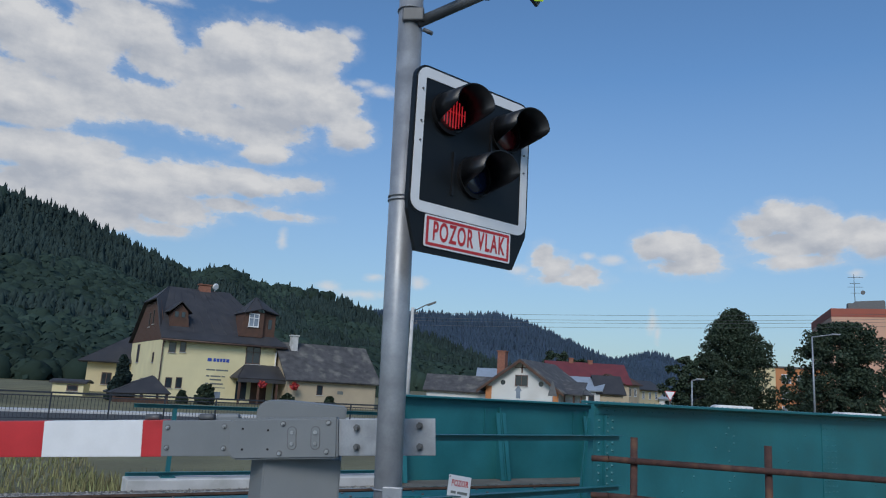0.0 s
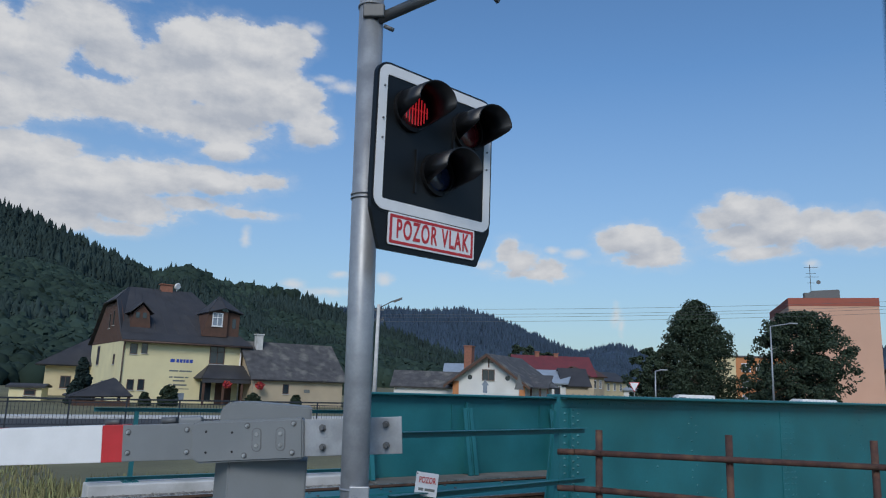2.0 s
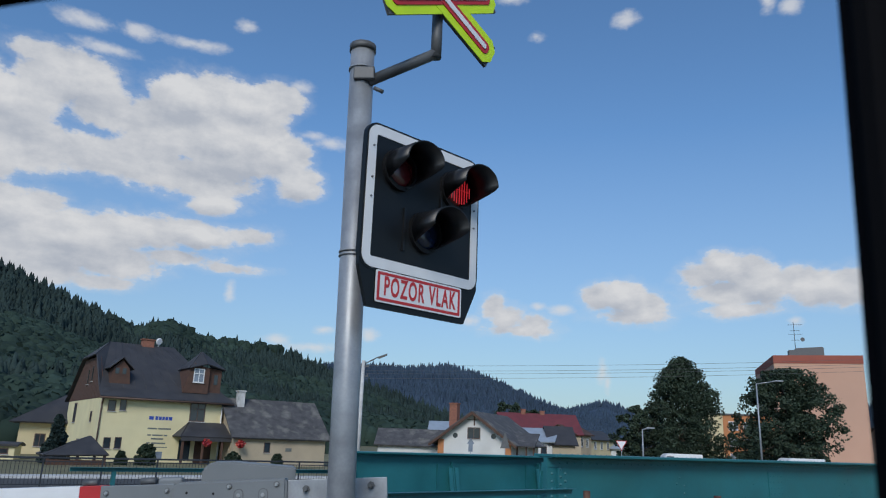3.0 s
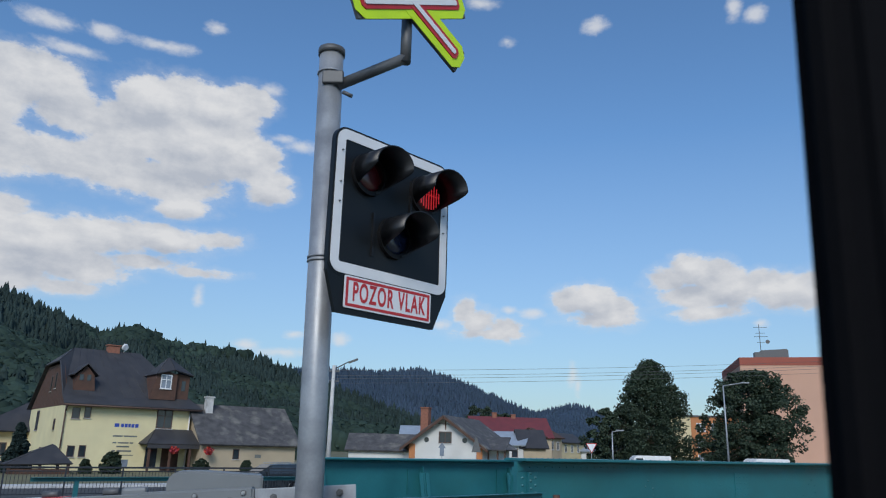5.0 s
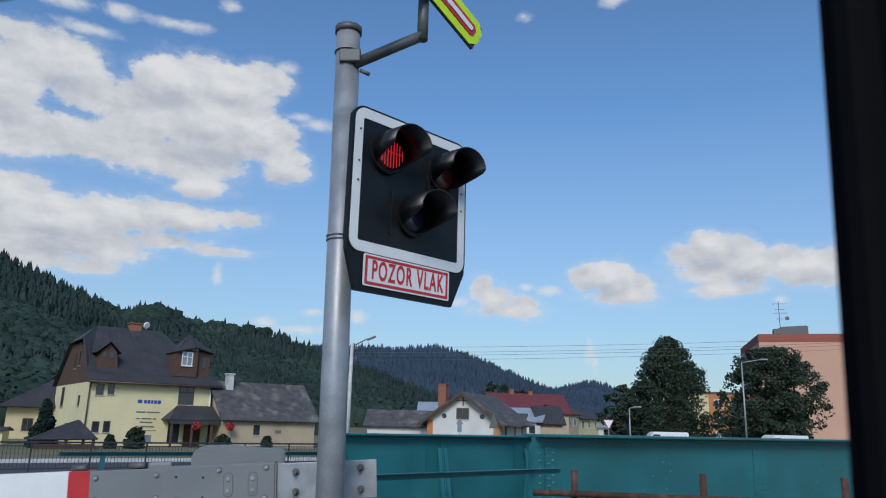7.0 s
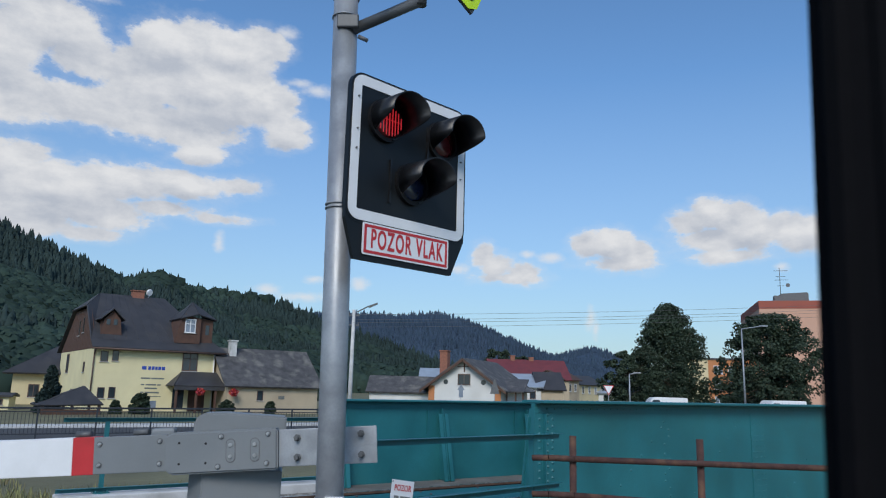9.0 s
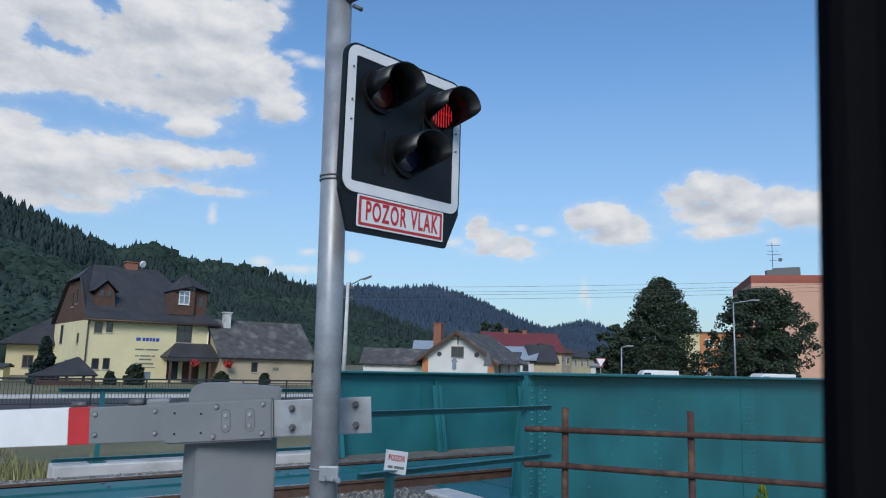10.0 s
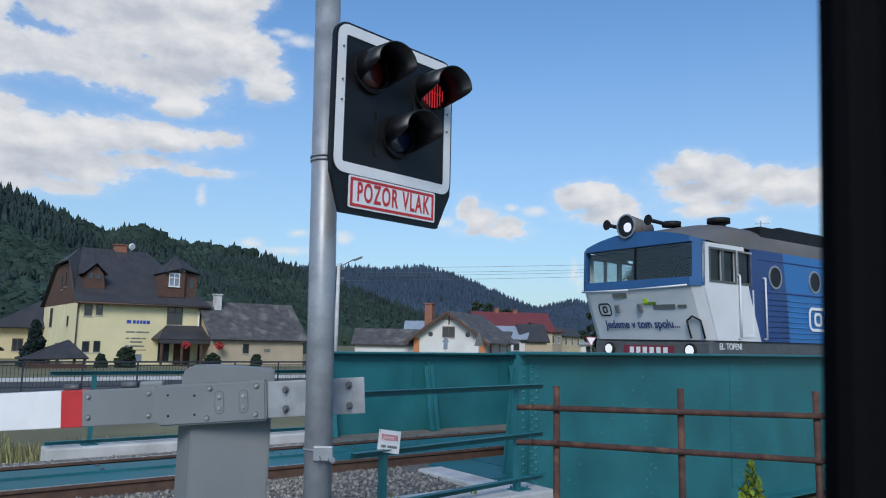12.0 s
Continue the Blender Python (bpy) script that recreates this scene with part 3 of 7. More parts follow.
def bridge():
    near = girder("near_girder", -2.2, G0, 75, -1, "long teal riveted steel plate girder of the railway bridge")
    far = girder("far_girder", 2.2, 4.9, 75, 1, "teal steel plate girder across the track with stiffeners", 1.30)
    # outer face of the near girder: splice plates and rivets
    y = -2.2 - 0.012
    bm = B()
    for s in (10.15, 14.6, 19.1):
        box(bm, s - 0.2, s + 0.2, y - 0.010, y - 0.001, -0.7, GTOP - 0.17)
    part("splice_plate", bm, M["teal"], near)
    bm = B()
    for s in (10.15, 14.6, 19.1):
        for k in range(22):
            for o in (-0.15, -0.06, 0.06, 0.15):
                rivet(bm, s + o, y - 0.010, -0.62 + k * 0.085, 0.017)
    for k in range(24):
        rivet(bm, G0 + 0.07, y - 0.018, -0.85 + k * 0.088, 0.021)
        rivet(bm, G0 + 0.21, y - 0.018, -0.80 + k * 0.088, 0.023)
        rivet(bm, G0 + 0.29, y - 0.018, -0.85 + k * 0.088, 0.023)
    for k in range(150):
        rivet(bm, G0 + 0.2 + k * 0.13, y - 0.014, GTOP - 0.1)
    rnd = random.Random(2)
    # fixings of the frames and slanting stays behind the web
    for s in (7.85, 12.4, 16.9):
        for k in range(9):
            rivet(bm, s - 0.05 + 0.10 * (k % 2), y, 1.08 - 0.2 * k + 0.05 * rnd.random(), 0.019)
            rivet(bm, s + 0.05 - 0.10 * (k % 2), y, 1.02 - 0.2 * k, 0.019)
    for s in (7.74, 9.55, 12.25, 14.05):
        for k in range(8):
            rivet(bm, s - 0.22 * k, y, 1.05 - 0.185 * k, 0.019)
    for k in range(300):
        rivet(bm, G0 + 0.1 + k * 0.1, -2.34, GTOP, 0.014)
    part("rivets", bm, M["teal"], near, "domed rivet heads")["kind"] = "stuff"
    # knee braces inside the far girder
    for s in [4.94 + 2.1 * k for k in range(24)]:
        bm = B()
        slab(bm, [(2.18, 1.16), (2.12, 1.16), (1.86, -0.1), (2.18, -0.1)], s - 0.008, s + 0.008, axis="x")
        for d0, d1 in ((-0.105, -0.03), (0.03, 0.105)):
            slab(bm, [(2.11, 1.06), (2.09, 1.06), (1.84, -0.1), (1.875, -0.1)], s + d0, s + d1, axis="x")
        slab(bm, [(2.128, 1.06), (2.112, 1.06), (1.877, -0.1), (1.893, -0.1)], s - 0.03, s + 0.03, axis="x")
        part("knee_brace", bm, M["teal"], far)
        bm = B()
        box(bm, s - 0.305, s - 0.29, 2.15, 2.187, 0.70, 1.12)
        box(bm, s - 0.01, s + 0.11, 2.175, 2.187, -0.1, 1.14)
        part("stiffener", bm, M["teal"], far)
    # near girder: a brace at its end, on the track side
    bm = B()
    slab(bm, [(-2.17, 1.3), (-2.12, 1.3), (-1.95, -0.2), (-2.17, -0.2)], G0 + 0.0, G0 + 0.016, axis="x")
    slab(bm, [(-2.14, 1.2), (-2.12, 1.2), (-1.93, -0.2), (-1.96, -0.2)], G0 - 0.03, G0 + 0.075, axis="x")
    part("knee_brace", bm, M["teal"], near)
    # deck
    bm = B()
    box(bm, 4.95, 75, 0.86, 2.16, -0.16, -0.11)
    d1 = part("walkway_deck", bm, M["plank"], m=TRACK)
    tagged(d1, "dusty grey walkway plates beside the rail on the bridge", "bridge deck", kind="structure")
    bm = B()
    box(bm, 4.95, 75, 0.80, 0.86, -0.24, -0.07)
    tagged(part("deck_beam", bm, M["teal"], m=TRACK), "teal steel edge beam of the bridge deck", "bridge deck", kind="structure")
    bm = B()
    box(bm, 4.88, 75, -2.15, -0.83, -0.22, -0.135)
    box(bm, 4.96, 5.62, -2.12, -0.86, -0.135, -0.115, bevel=0.004)
    box(bm, 5.65, 6.9, -2.12, -0.86, -0.135, -0.110, bevel=0.004)
    tagged(part("deck_plate", bm, M["teal"], m=TRACK), "teal steel deck plates at the bridge end", "bridge deck", kind="structure")
    # abutment
    bm = B()
    box(bm, 4.50, 4.87, -2.6, -1.22, -0.9, -0.095, bevel=0.02)
    box(bm, 2.2, 4.80, -3.35, -2.75, -1.2, -0.02, bevel=0.02)
    tagged(part("abutment", bm, M["concrete"], m=TRACK), "pale concrete abutment wall of the bridge", "abutment", kind="structure")
    bm = B()
    box(bm, 0.75, 4.85, 1.75, 2.15, -0.6, 0.02, bevel=0.02)
    tagged(part("parapet_base", bm, M["concrete"], m=TRACK), "pale concrete wing wall across the track", "abutment", kind="structure")


bridge()


def teal_railing(name, off, s0, s1, posts, zs, z0, label, turn=0.0):
    r = thing(name, TRACK @ pose(s1, off, 0) @ pose(0, 0, 0, 0, 0, turn) @ pose(-s1, -off, 0), label, "railing", "teal railings")
    for s in posts:
        zt = zs[1] + 0.006 if s < 2.9 and turn else zs[0]
        bm = B()
        box(bm, s - 0.027, s + 0.027, off - 0.004, off + 0.004, z0, zt)
        box(bm, s - 0.027, s - 0.019, off, off + 0.06, z0, zt)
        part("post", bm, M["teal"], r)
        bm = B()
        box(bm, s - 0.1, s + 0.1, off - 0.08, off + 0.08, z0, z0 + 0.012)
        for a in (-0.07, 0.07):
            for b in (-0.05, 0.05):
                rod(bm, (s + a, off + b, z0), (s + a, off + b, z0 + 0.035), 0.012, n=6)
        part("base_plate", bm, M["teal"], r)
    for z in zs:
        bm = B()
        slab(bm, [(off - 0.06, z), (off - 0.06, z + 0.006), (off, z + 0.006), (off + 0.006, z + 0.006), (off + 0.006, z - 0.05), (off, z - 0.05), (off, z)], s0, s1, axis="x")
        part("rail_bar", bm, M["teal"], r)
    return r


near_rail = teal_railing("near_railing", -3.1, 2.2, 4.85, (2.58, 4.44), (1.06, 0.55, 0.10), -0.02, "teal painted angle-iron railing beside the bridge end", 8.0)
far_rail = teal_railing("far_railing", 1.95, 0.75, 4.9, (1.3, 3.6), (1.0, 0.09), 0.02, "teal angle-iron railing across the track")


def caution_sign():
    s = thing("caution_sign", TRACK @ pose(2.612, -3.455, 0.62, 0, 5, -36.97 - 6), "small white caution sign with red lettering on the railing", "sign")
    bm = B()
    box(bm, -0.098, 0.098, -0.003, 0.003, -0.095, 0.10, bevel=0.002)
    part("plate", bm, M["white"], s)
    lettering("POZOR", 0.070, M["red"], s, pose(0.005, -0.005, 0.035), bold=0.0016, squeeze=0.58, gap=1.1)
    bm = B()
    for x0, x1 in ((-0.066, -0.022), (-0.010, 0.078)):
        box(bm, x0, x1, -0.005, -0.003, -0.052, -0.030)
    part("small_print", bm, M["grey_sign"], s)
    for z in (-0.078, 0.085):
        bm = B()
        rod(bm, (-0.085, -0.003, z), (-0.088, -0.008, z), 0.006, n=6)
        part("screw", bm, M["dark_grey"], s)


caution_sign()


def pipe_fence():
    f = thing("pipe_fence", pose(0, 6.5, 0), "rusty brown welded pipe fence before the bridge", "fence")
    for x in (1.012, 2.105, 3.30, 4.5, 5.7):
        bm = B()
        rod(bm, (x, 0, -1.0), (x, 0, 1.135), 0.030, n=12)
        part("post", bm, M["rust"], f)
    for z0, z1, y0 in ((0.945, 0.925, -0.05), (0.645, 0.545, -0.05)):
        bm = B()
        rod(bm, (0.665, 0.02, z0 - 0.005), (0.80, -0.03, z0 + 0.003), 0.026, n=12)
        rod(bm, (0.80, -0.03, z0 + 0.003), (1.012, y0, z0), 0.026, n=12)
        rod(bm, (1.012, y0, z0), (3.3, y0, z1 + 0.0), 0.026, n=12)
        rod(bm, (3.3, y0, z1), (6.2, y0, z1 - 0.03), 0.026, n=12)
        part("pipe_rail", bm, M["rust"], f)


pipe_fence()


# ---------------------------------------------------------------- crossing signal
LAMPS = {}


def crossing_signal():
    base = pose(-0.711, 4.40, 0.0, 0, -1.15, 0)
    s = thing("crossing_signal", base, "galvanised mast with black level-crossing light panel and crossbuck", "signal")
    bm = B()
    rod(bm, (0, 0, -0.6), (0, 0, 4.06), 0.083, 0.080, n=28)
    part("mast", bm, M["galv"], s, "grey galvanised steel tube")
    bm = B()
    rod(bm, (0, 0, 4.04), (0, 0, 4.085), 0.090, n=28)
    rod(bm, (0, 0, 4.085), (0, 0, 4.10), 0.090, 0.06, n=28)
    part("mast_cap", bm, M["dark_grey"], s)
    for z in (0.86, 2.60, 2.625, 3.90):
        bm = B()
        rod(bm, (0, 0, z - 0.005), (0, 0, z + 0.005), 0.089, n=28)
        part("clamp_band", bm, M["galv"], s)
    bm = B()
    box(bm, -0.015, 0.10, -0.10, -0.07, 0.80, 0.885, bevel=0.006)
    rod(bm, (0.085, -0.09, 0.81), (0.105, -0.12, 0.81), 0.016, n=8)
    rod(bm, (0.02, -0.115, 0.82), (0.02, -0.14, 0.82), 0.014, n=6)
    part("clamp_bracket", bm, M["galv"], s)

    # light panel, turned towards the road
    p = new("light_panel")
    p.empty_display_size = 0.1
    p.parent = s
    p.matrix_basis = base.inverted() @ pose(-0.316, 4.33, 2.894, 0, 0, 45.8)
    W, H = 0.945, 0.885
    bm = B()
    slab(bm, rounded(W + 0.03, H + 0.03, 0.09), -0.001, 0.035)
    slab(bm, [(-W / 2 - 0.012, -0.36), (-W / 2 - 0.012, -0.44), (-0.41, -0.672), (0.375, -0.672), (W / 2 + 0.012, -0.44), (W / 2 + 0.012, -0.36)], 0.002, 0.03)
    part("backboard", bm, M["black"], p, "black enamelled backboard")
    bm = B()
    ring_slab(bm, rounded(W, H, 0.075), rounded(0.825, 0.757, 0.012), -0.006, -0.002)
    part("white_border", bm, M["white"], p, "white reflective border")
    bm = B()
    box(bm, -0.25, 0.25, 0.035, 0.12, -0.3, 0.3, bevel=0.02)
    box(bm, -0.44, -0.25, 0.04, 0.07, -0.04, 0.02)
    box(bm, -0.44, -0.25, 0.04, 0.07, 0.22, 0.28)
    part("housing", bm, M["black_matt"], p)
    for x in (-0.17, 0.13):
        z0, z1 = ((-0.30, -0.03) if x < 0 else (0.0, 0.26))
        bm = B()
        box(bm, x - 0.006, x + 0.006, -0.016, -0.002, z0, z1)
        part("rib", bm, M["visor"], p)
    for x in (-0.435, 0.435):
        for z in (-0.02, 0.30, 0.10):
            bm = B()
            rod(bm, (x, -0.006, z), (x, -0.014, z), 0.006, n=8)
            part("screw", bm, M["dark_grey"], p)
    dim_red = glass("red_lens", (0.10, 0.008, 0.012), 0.2)
    lit_red = glow("lit_red_lens", (1.0, 0.045, 0.06), 0.42)
    dim_blue = glass("dark_blue_lens", (0.012, 0.022, 0.06), 0.12)
    for nm, x, z in (("left", -0.225, 0.20), ("right", 0.255, 0.195), ("low", 0.005, -0.15)):
        lamp = new("signal_lamp")
        lamp.empty_display_size = 0.05
        lamp.parent = p
        lamp.matrix_basis = pose(x, 0, z)
        # visor: a tube cut open below
        bm = B()
        n, r0, r1 = 34, 0.130, 0.124
        ro, ri = [], []
        for k in range(n + 1):
            a = radians(-72 + 300 * k / n)
            # a long hood above and at the sides, short below
            c, q = math.cos(a), math.sin(a)
            u = min(1.0, max(0.0, (q + 0.80) / 0.78))
            cut = 0.045 + 0.222 * u * u * (3 - 2 * u) + 0.026 * c - 0.012
            ro.append([bm.verts.new((r * math.cos(a), y, r * math.sin(a))) for r, y in ((r0, -0.002), (r1, -cut), (r1 - 0.006, -cut), (r0 - 0.008, -0.002))])
        for k in range(n):
            for j in range(4):
                bm.faces.new((ro[k][j], ro[k + 1][j], ro[k + 1][(j + 1) % 4], ro[k][(j + 1) % 4])).smooth = j in (0, 2)
        bm.faces.new([ro[0][j] for j in range(4)])
        bm.faces.new([ro[n][j] for j in (3, 2, 1, 0)])
        bmesh.ops.recalc_face_normals(bm, faces=bm.faces[:])
        part("visor", bm, M["visor"], lamp, "black tunnel visor")
        bm = B()
        ring_slab(bm, [(0.135 * math.cos(a), 0.135 * math.sin(a)) for a in [k * math.pi / 14 for k in range(28)]],
                  [(0.108 * math.cos(a), 0.108 * math.sin(a)) for a in [k * math.pi / 14 for k in range(28)]], -0.03, -0.002)
        part("rim", bm, M["black_matt"], lamp)
        LAMPS[nm] = (lamp, dim_red if nm != "low" else dim_blue, lit_red)
    for nm in LAMPS:
        lamp, dim, lit = LAMPS[nm]

        def lens_mesh():
            b = B()
            rows = []
            for i in range(6):
                a = radians(90 * i / 5)
                rr, yy = 0.107 * math.cos(a), -0.006 - 0.030 * math.sin(a)
                rows.append([b.verts.new((rr * math.cos(q), yy, rr * math.sin(q))) for q in [k * math.pi / 12 for k in range(24)]] if i < 5 else [b.verts.new((0, yy, 0))])
            for i in range(5):
                for k in range(24):
                    j = (k + 1) % 24
                    if i < 4:
                        b.faces.new((rows[i][k], rows[i][j], rows[i + 1][j], rows[i + 1][k])).smooth = True
                    else:
                        b.faces.new((rows[i][k], rows[i][j], rows[5][0])).smooth = True
            bmesh.ops.recalc_face_normals(b, faces=b.faces[:])
            return b

        part("lens", lens_mesh(), dim, lamp)
        if nm != "low":
            # the burning filament disc behind the fluted glass swings before the dark lens
            b = B()
            for k in range(9):
                x = -0.092 + k * 0.023
                h = math.sqrt(max(0.0, 0.10 ** 2 - x * x))
                box(b, x - 0.003, x + 0.003, -0.003, 0.0, -h, h * 0.8)
            box(b, -0.095, 0.095, -0.0015, 0.0, -0.002, 0.002)
            LAMPS[nm] = part("lit_flutes", b, lit, lamp, "glowing red fluted light", m=pose(0, -0.042, 0))

    # sign under the lights
    plate = new("warning_plate")
    plate.empty_display_size = 0.05
    plate.parent = p
    plate.matrix_basis = pose(-0.011, -0.004, -0.544)
    bm = B()
    slab(bm, rounded(0.700, 0.190, 0.012), -0.004, 0.0)
    part("plate", bm, M["white"], plate, "white enamel plate")
    bm = B()
    ring_slab(bm, rounded(0.675, 0.170, 0.006), rounded(0.640, 0.135, 0.004), -0.0055, -0.004)
    part("red_frame", bm, M["red"], plate)
    lettering("POZOR VLAK", 0.158, M["red"], plate, pose(0.004, -0.0055, 0.0), depth=0.0012, bold=0.0030, squeeze=0.53, gap=1.2)

    # crossbuck on its bracket
    c = new("crossbuck")
    c.empty_display_size = 0.1
    c.parent = s
    c.matrix_basis = base.inverted() @ pose(-0.25, 4.25, 4.37, 0, 0, 45.8)
    bm = B()
    a = s.matrix_basis.inverted()
    rod(bm, a @ Vector((-0.73, 4.36, 3.80)), a @ Vector((-0.285, 4.31, 3.985)), 0.036, n=16)
    rod(bm, a @ Vector((-0.285, 4.31, 3.95)), a @ Vector((-0.285, 4.31, 4.30)), 0.036, n=16)
    box(bm, -0.04, 0.10, -0.10, -0.06, 3.79, 3.88, bevel=0.008)
    rod(bm, (0.10, -0.08, 3.73), (0.16, -0.08, 3.70), 0.014, n=8)
    part("bracket_arm", bm, M["dark_grey"], s, "dark grey steel outrigger")
    for nm, mat, hl, hw, tip, y0 in (("lime_border", M["lime"], 0.55, 0.112, 0.06, 0.0), ("red_cross", M["red"], 0.49, 0.050, 0.025, -0.006), ("white_cross", M["white"], 0.46, 0.020, 0.01, -0.012)):
        bm = B()
        for k, ang in enumerate((-26, 26)):
            q = pose(0, -0.002 * k, 0) @ Matrix.Rotation(radians(ang), 4, "Y")
            slab(bm, [(-hl, -hw + tip), (-hl + tip, -hw), (hl - tip, -hw), (hl, -hw + tip), (hl, hw - tip), (hl - tip, hw), (-hl + tip, hw), (-hl, hw - tip)], y0 - 0.003, y0 + 0.003, m=q)
        part(nm, bm, mat, c)
    bm = B()
    for k, ang in enumerate((-26, 26)):
        q = Matrix.Rotation(radians(ang), 4, "Y")
        slab(bm, [(-0.54, -0.105), (0.54, -0.105), (0.54, 0.105), (-0.54, 0.105)], 0.006 + 0.001 * k, 0.03, m=q)
    part("back_plate", bm, M["dark_grey"], c)
    return s


crossing_signal()


# ---------------------------------------------------------------- barrier
def barrier():
    b = thing("barrier", pose(-1.43, 4.85, 0, 0, 0, 0), "lowered red and white level-crossing barrier with grey drive box", "barrier")
    bm = B()
    slab(bm, [(-0.30, 0.16), (-0.20, 0.0), (0.30, 0.0), (0.30, 0.42), (-0.30, 0.42)], -0.6, 0.95, axis="z")
    bmesh.ops.bevel(bm, geom=bm.edges[:], offset=0.008, segments=2, affect="EDGES")
    part("drive_box", bm, M["grey_paint"], b, "grey steel drive cabinet", m=pose(0, 0, 0, 0, 0, 13))
    bm = B()
    slab(bm, [(-0.29, 1.0), (-0.29, 1.26), (-0.24, 1.305), (-0.10, 1.312), (0.31, 1.29), (0.31, 1.0)], 0.10, 0.40)
    bmesh.ops.bevel(bm, geom=bm.edges[:], offset=0.012, segments=2, affect="EDGES")
    part("hood", bm, M["grey_paint"], b, "light grey rounded hood", m=pose(0, 0, 0, 0, 0, 13))
    arm = new("barrier_arm")
    arm.empty_display_size = 0.1
    arm.parent = b
    arm.matrix_basis = pose(0, -0.06, 1.085, 0, -3.9, 0)
    bm = B()
    slab(bm, [(-0.43, -0.10), (-0.385, -0.137), (0.30, -0.128), (0.30, 0.128), (-0.39, 0.125), (-0.43, 0.10)], -0.06, 0.03)
    bmesh.ops.bevel(bm, geom=bm.edges[:], offset=0.012, segments=3, affect="EDGES")
    box(bm, -0.56, -0.40, 0.035, 0.10, 0.06, 0.155, bevel=0.02)
    part("arm_holder", bm, M["grey_paint"], arm, "grey bolted arm holder")
    bm = B()
    box(bm, -0.90, -0.425, -0.02, 0.028, -0.115, 0.115, bevel=0.004)
    part("arm_clamp", bm, M["grey_paint"], arm)
    bm = B()
    box(bm, 0.30, 0.93, -0.028, -0.016, -0.115, 0.115, bevel=0.003)
    box(bm, 0.30, 0.93, -0.030, -0.002, 0.0, 0.006)
    part("galvanised_plate", bm, M["galv"], arm, "galvanised counter plate")
    for x, z in ((0.42, 0.06), (0.42, -0.06), (0.83, 0.07), (0.83, -0.06)):
        bm = B()
        rod(bm, (x, -0.028, z), (x, -0.075, z), 0.013, n=8)
        rod(bm, (x, -0.028, z), (x, -0.04, z), 0.024, n=6)
        part("bolt", bm, M["dark_grey"], arm)
    for x, z in ((-0.86, 0.07), (-0.86, -0.06), (-0.47, 0.075), (-0.47, -0.065), (-0.06, 0.09), (-0.08, -0.095), (0.24, 0.095), (0.23, -0.085)):
        bm = B()
        f = -0.018 if x < -0.43 else -0.059
        rod(bm, (x, f, z), (x, f - 0.004, z), 0.019, n=12)
        part("washer", bm, M["dark_grey"], arm)
        bm = B()
        rod(bm, (x, f - 0.003, z), (x, f - 0.013, z), 0.013, n=6)
        rod(bm, (x, f - 0.013, z), (x, f - 0.02, z), 0.007, n=8)
        part("screw", bm, M["bright"], arm)
    for x in (0.0, 0.155):
        bm = B()
        slab(bm, rounded(0.062, 0.148, 0.030, cx=x), -0.0615, -0.059)
        part("slot_edge", bm, M["dark_grey"], arm)
        bm = B()
        slab(bm, rounded(0.052, 0.138, 0.025, cx=x), -0.0635, -0.059)
        part("slot_plate", bm, M["grey_paint"], arm)
    for x in (0.0, 0.155):
        for z in (-0.035, 0.035):
            bm = B()
            rod(bm, (x, -0.063, z), (x, -0.072, z), 0.013, n=6)
            part("slot_screw", bm, M["bright"], arm)
    for x, z in ((-0.16, 0.05), (-0.16, -0.07), (-0.33, -0.07), (-0.33, 0.06)):
        bm = B()
        rod(bm, (x, -0.059, z), (x, -0.0615, z), 0.008, n=8)
        part("drilled_hole", bm, M["black_matt"], arm)
    x = -0.895
    for k, (w, mat) in enumerate(((0.145, "red"), (0.70, "white"), (0.70, "red"), (0.70, "white"), (0.70, "red"), (0.70, "white"), (0.70, "red"))):
        bm = B()
        box(bm, x - w, x, -0.014, 0.10, -0.118, 0.118, bevel=0.004)
        part("stripe", bm, M[mat], arm, "%s reflective board" % ("red" if mat == "red" else "white"))
        x -= w
    for xx in (-1.0, -0.62):
        bm = B()
        rod(bm, (xx - 0.05, 0.05, 0.135), (xx + 0.05, 0.05, 0.135), 0.022, n=10)
        part("hinge", bm, M["dark_grey"], arm)
    return b


barrier()


def car_pillar():
    v = thing("car_window_frame", pose(0, 0, 0), "black window pillar of the car beside the camera", "window frame")
    bm = B()
    slab(bm, [(0.2065, 0.4), (0.220, 0.37), (0.40, 0.36), (0.44, 0.42), (0.26, 0.47)], 0.9, 2.05, axis="z")
    for q in bm.verts:
        q.co.x += 0.035 * (q.co.z - 1.6)
    bmesh.ops.bevel(bm, geom=[e for e in bm.edges if abs(e.verts[0].co.z - e.verts[1].co.z) > 0.5], offset=0.012, segments=3, affect="EDGES")
    part("pillar", bm, M["trim_black"], v)
    bm = B()
    slab(bm, [(-0.45, 1.730), (-0.262, 1.768), (-0.20, 1.790), (-0.20, 1.9), (-0.45, 1.9)], 0.39, 0.42)
    part("header", bm, M["trim_black"], v)


car_pillar()


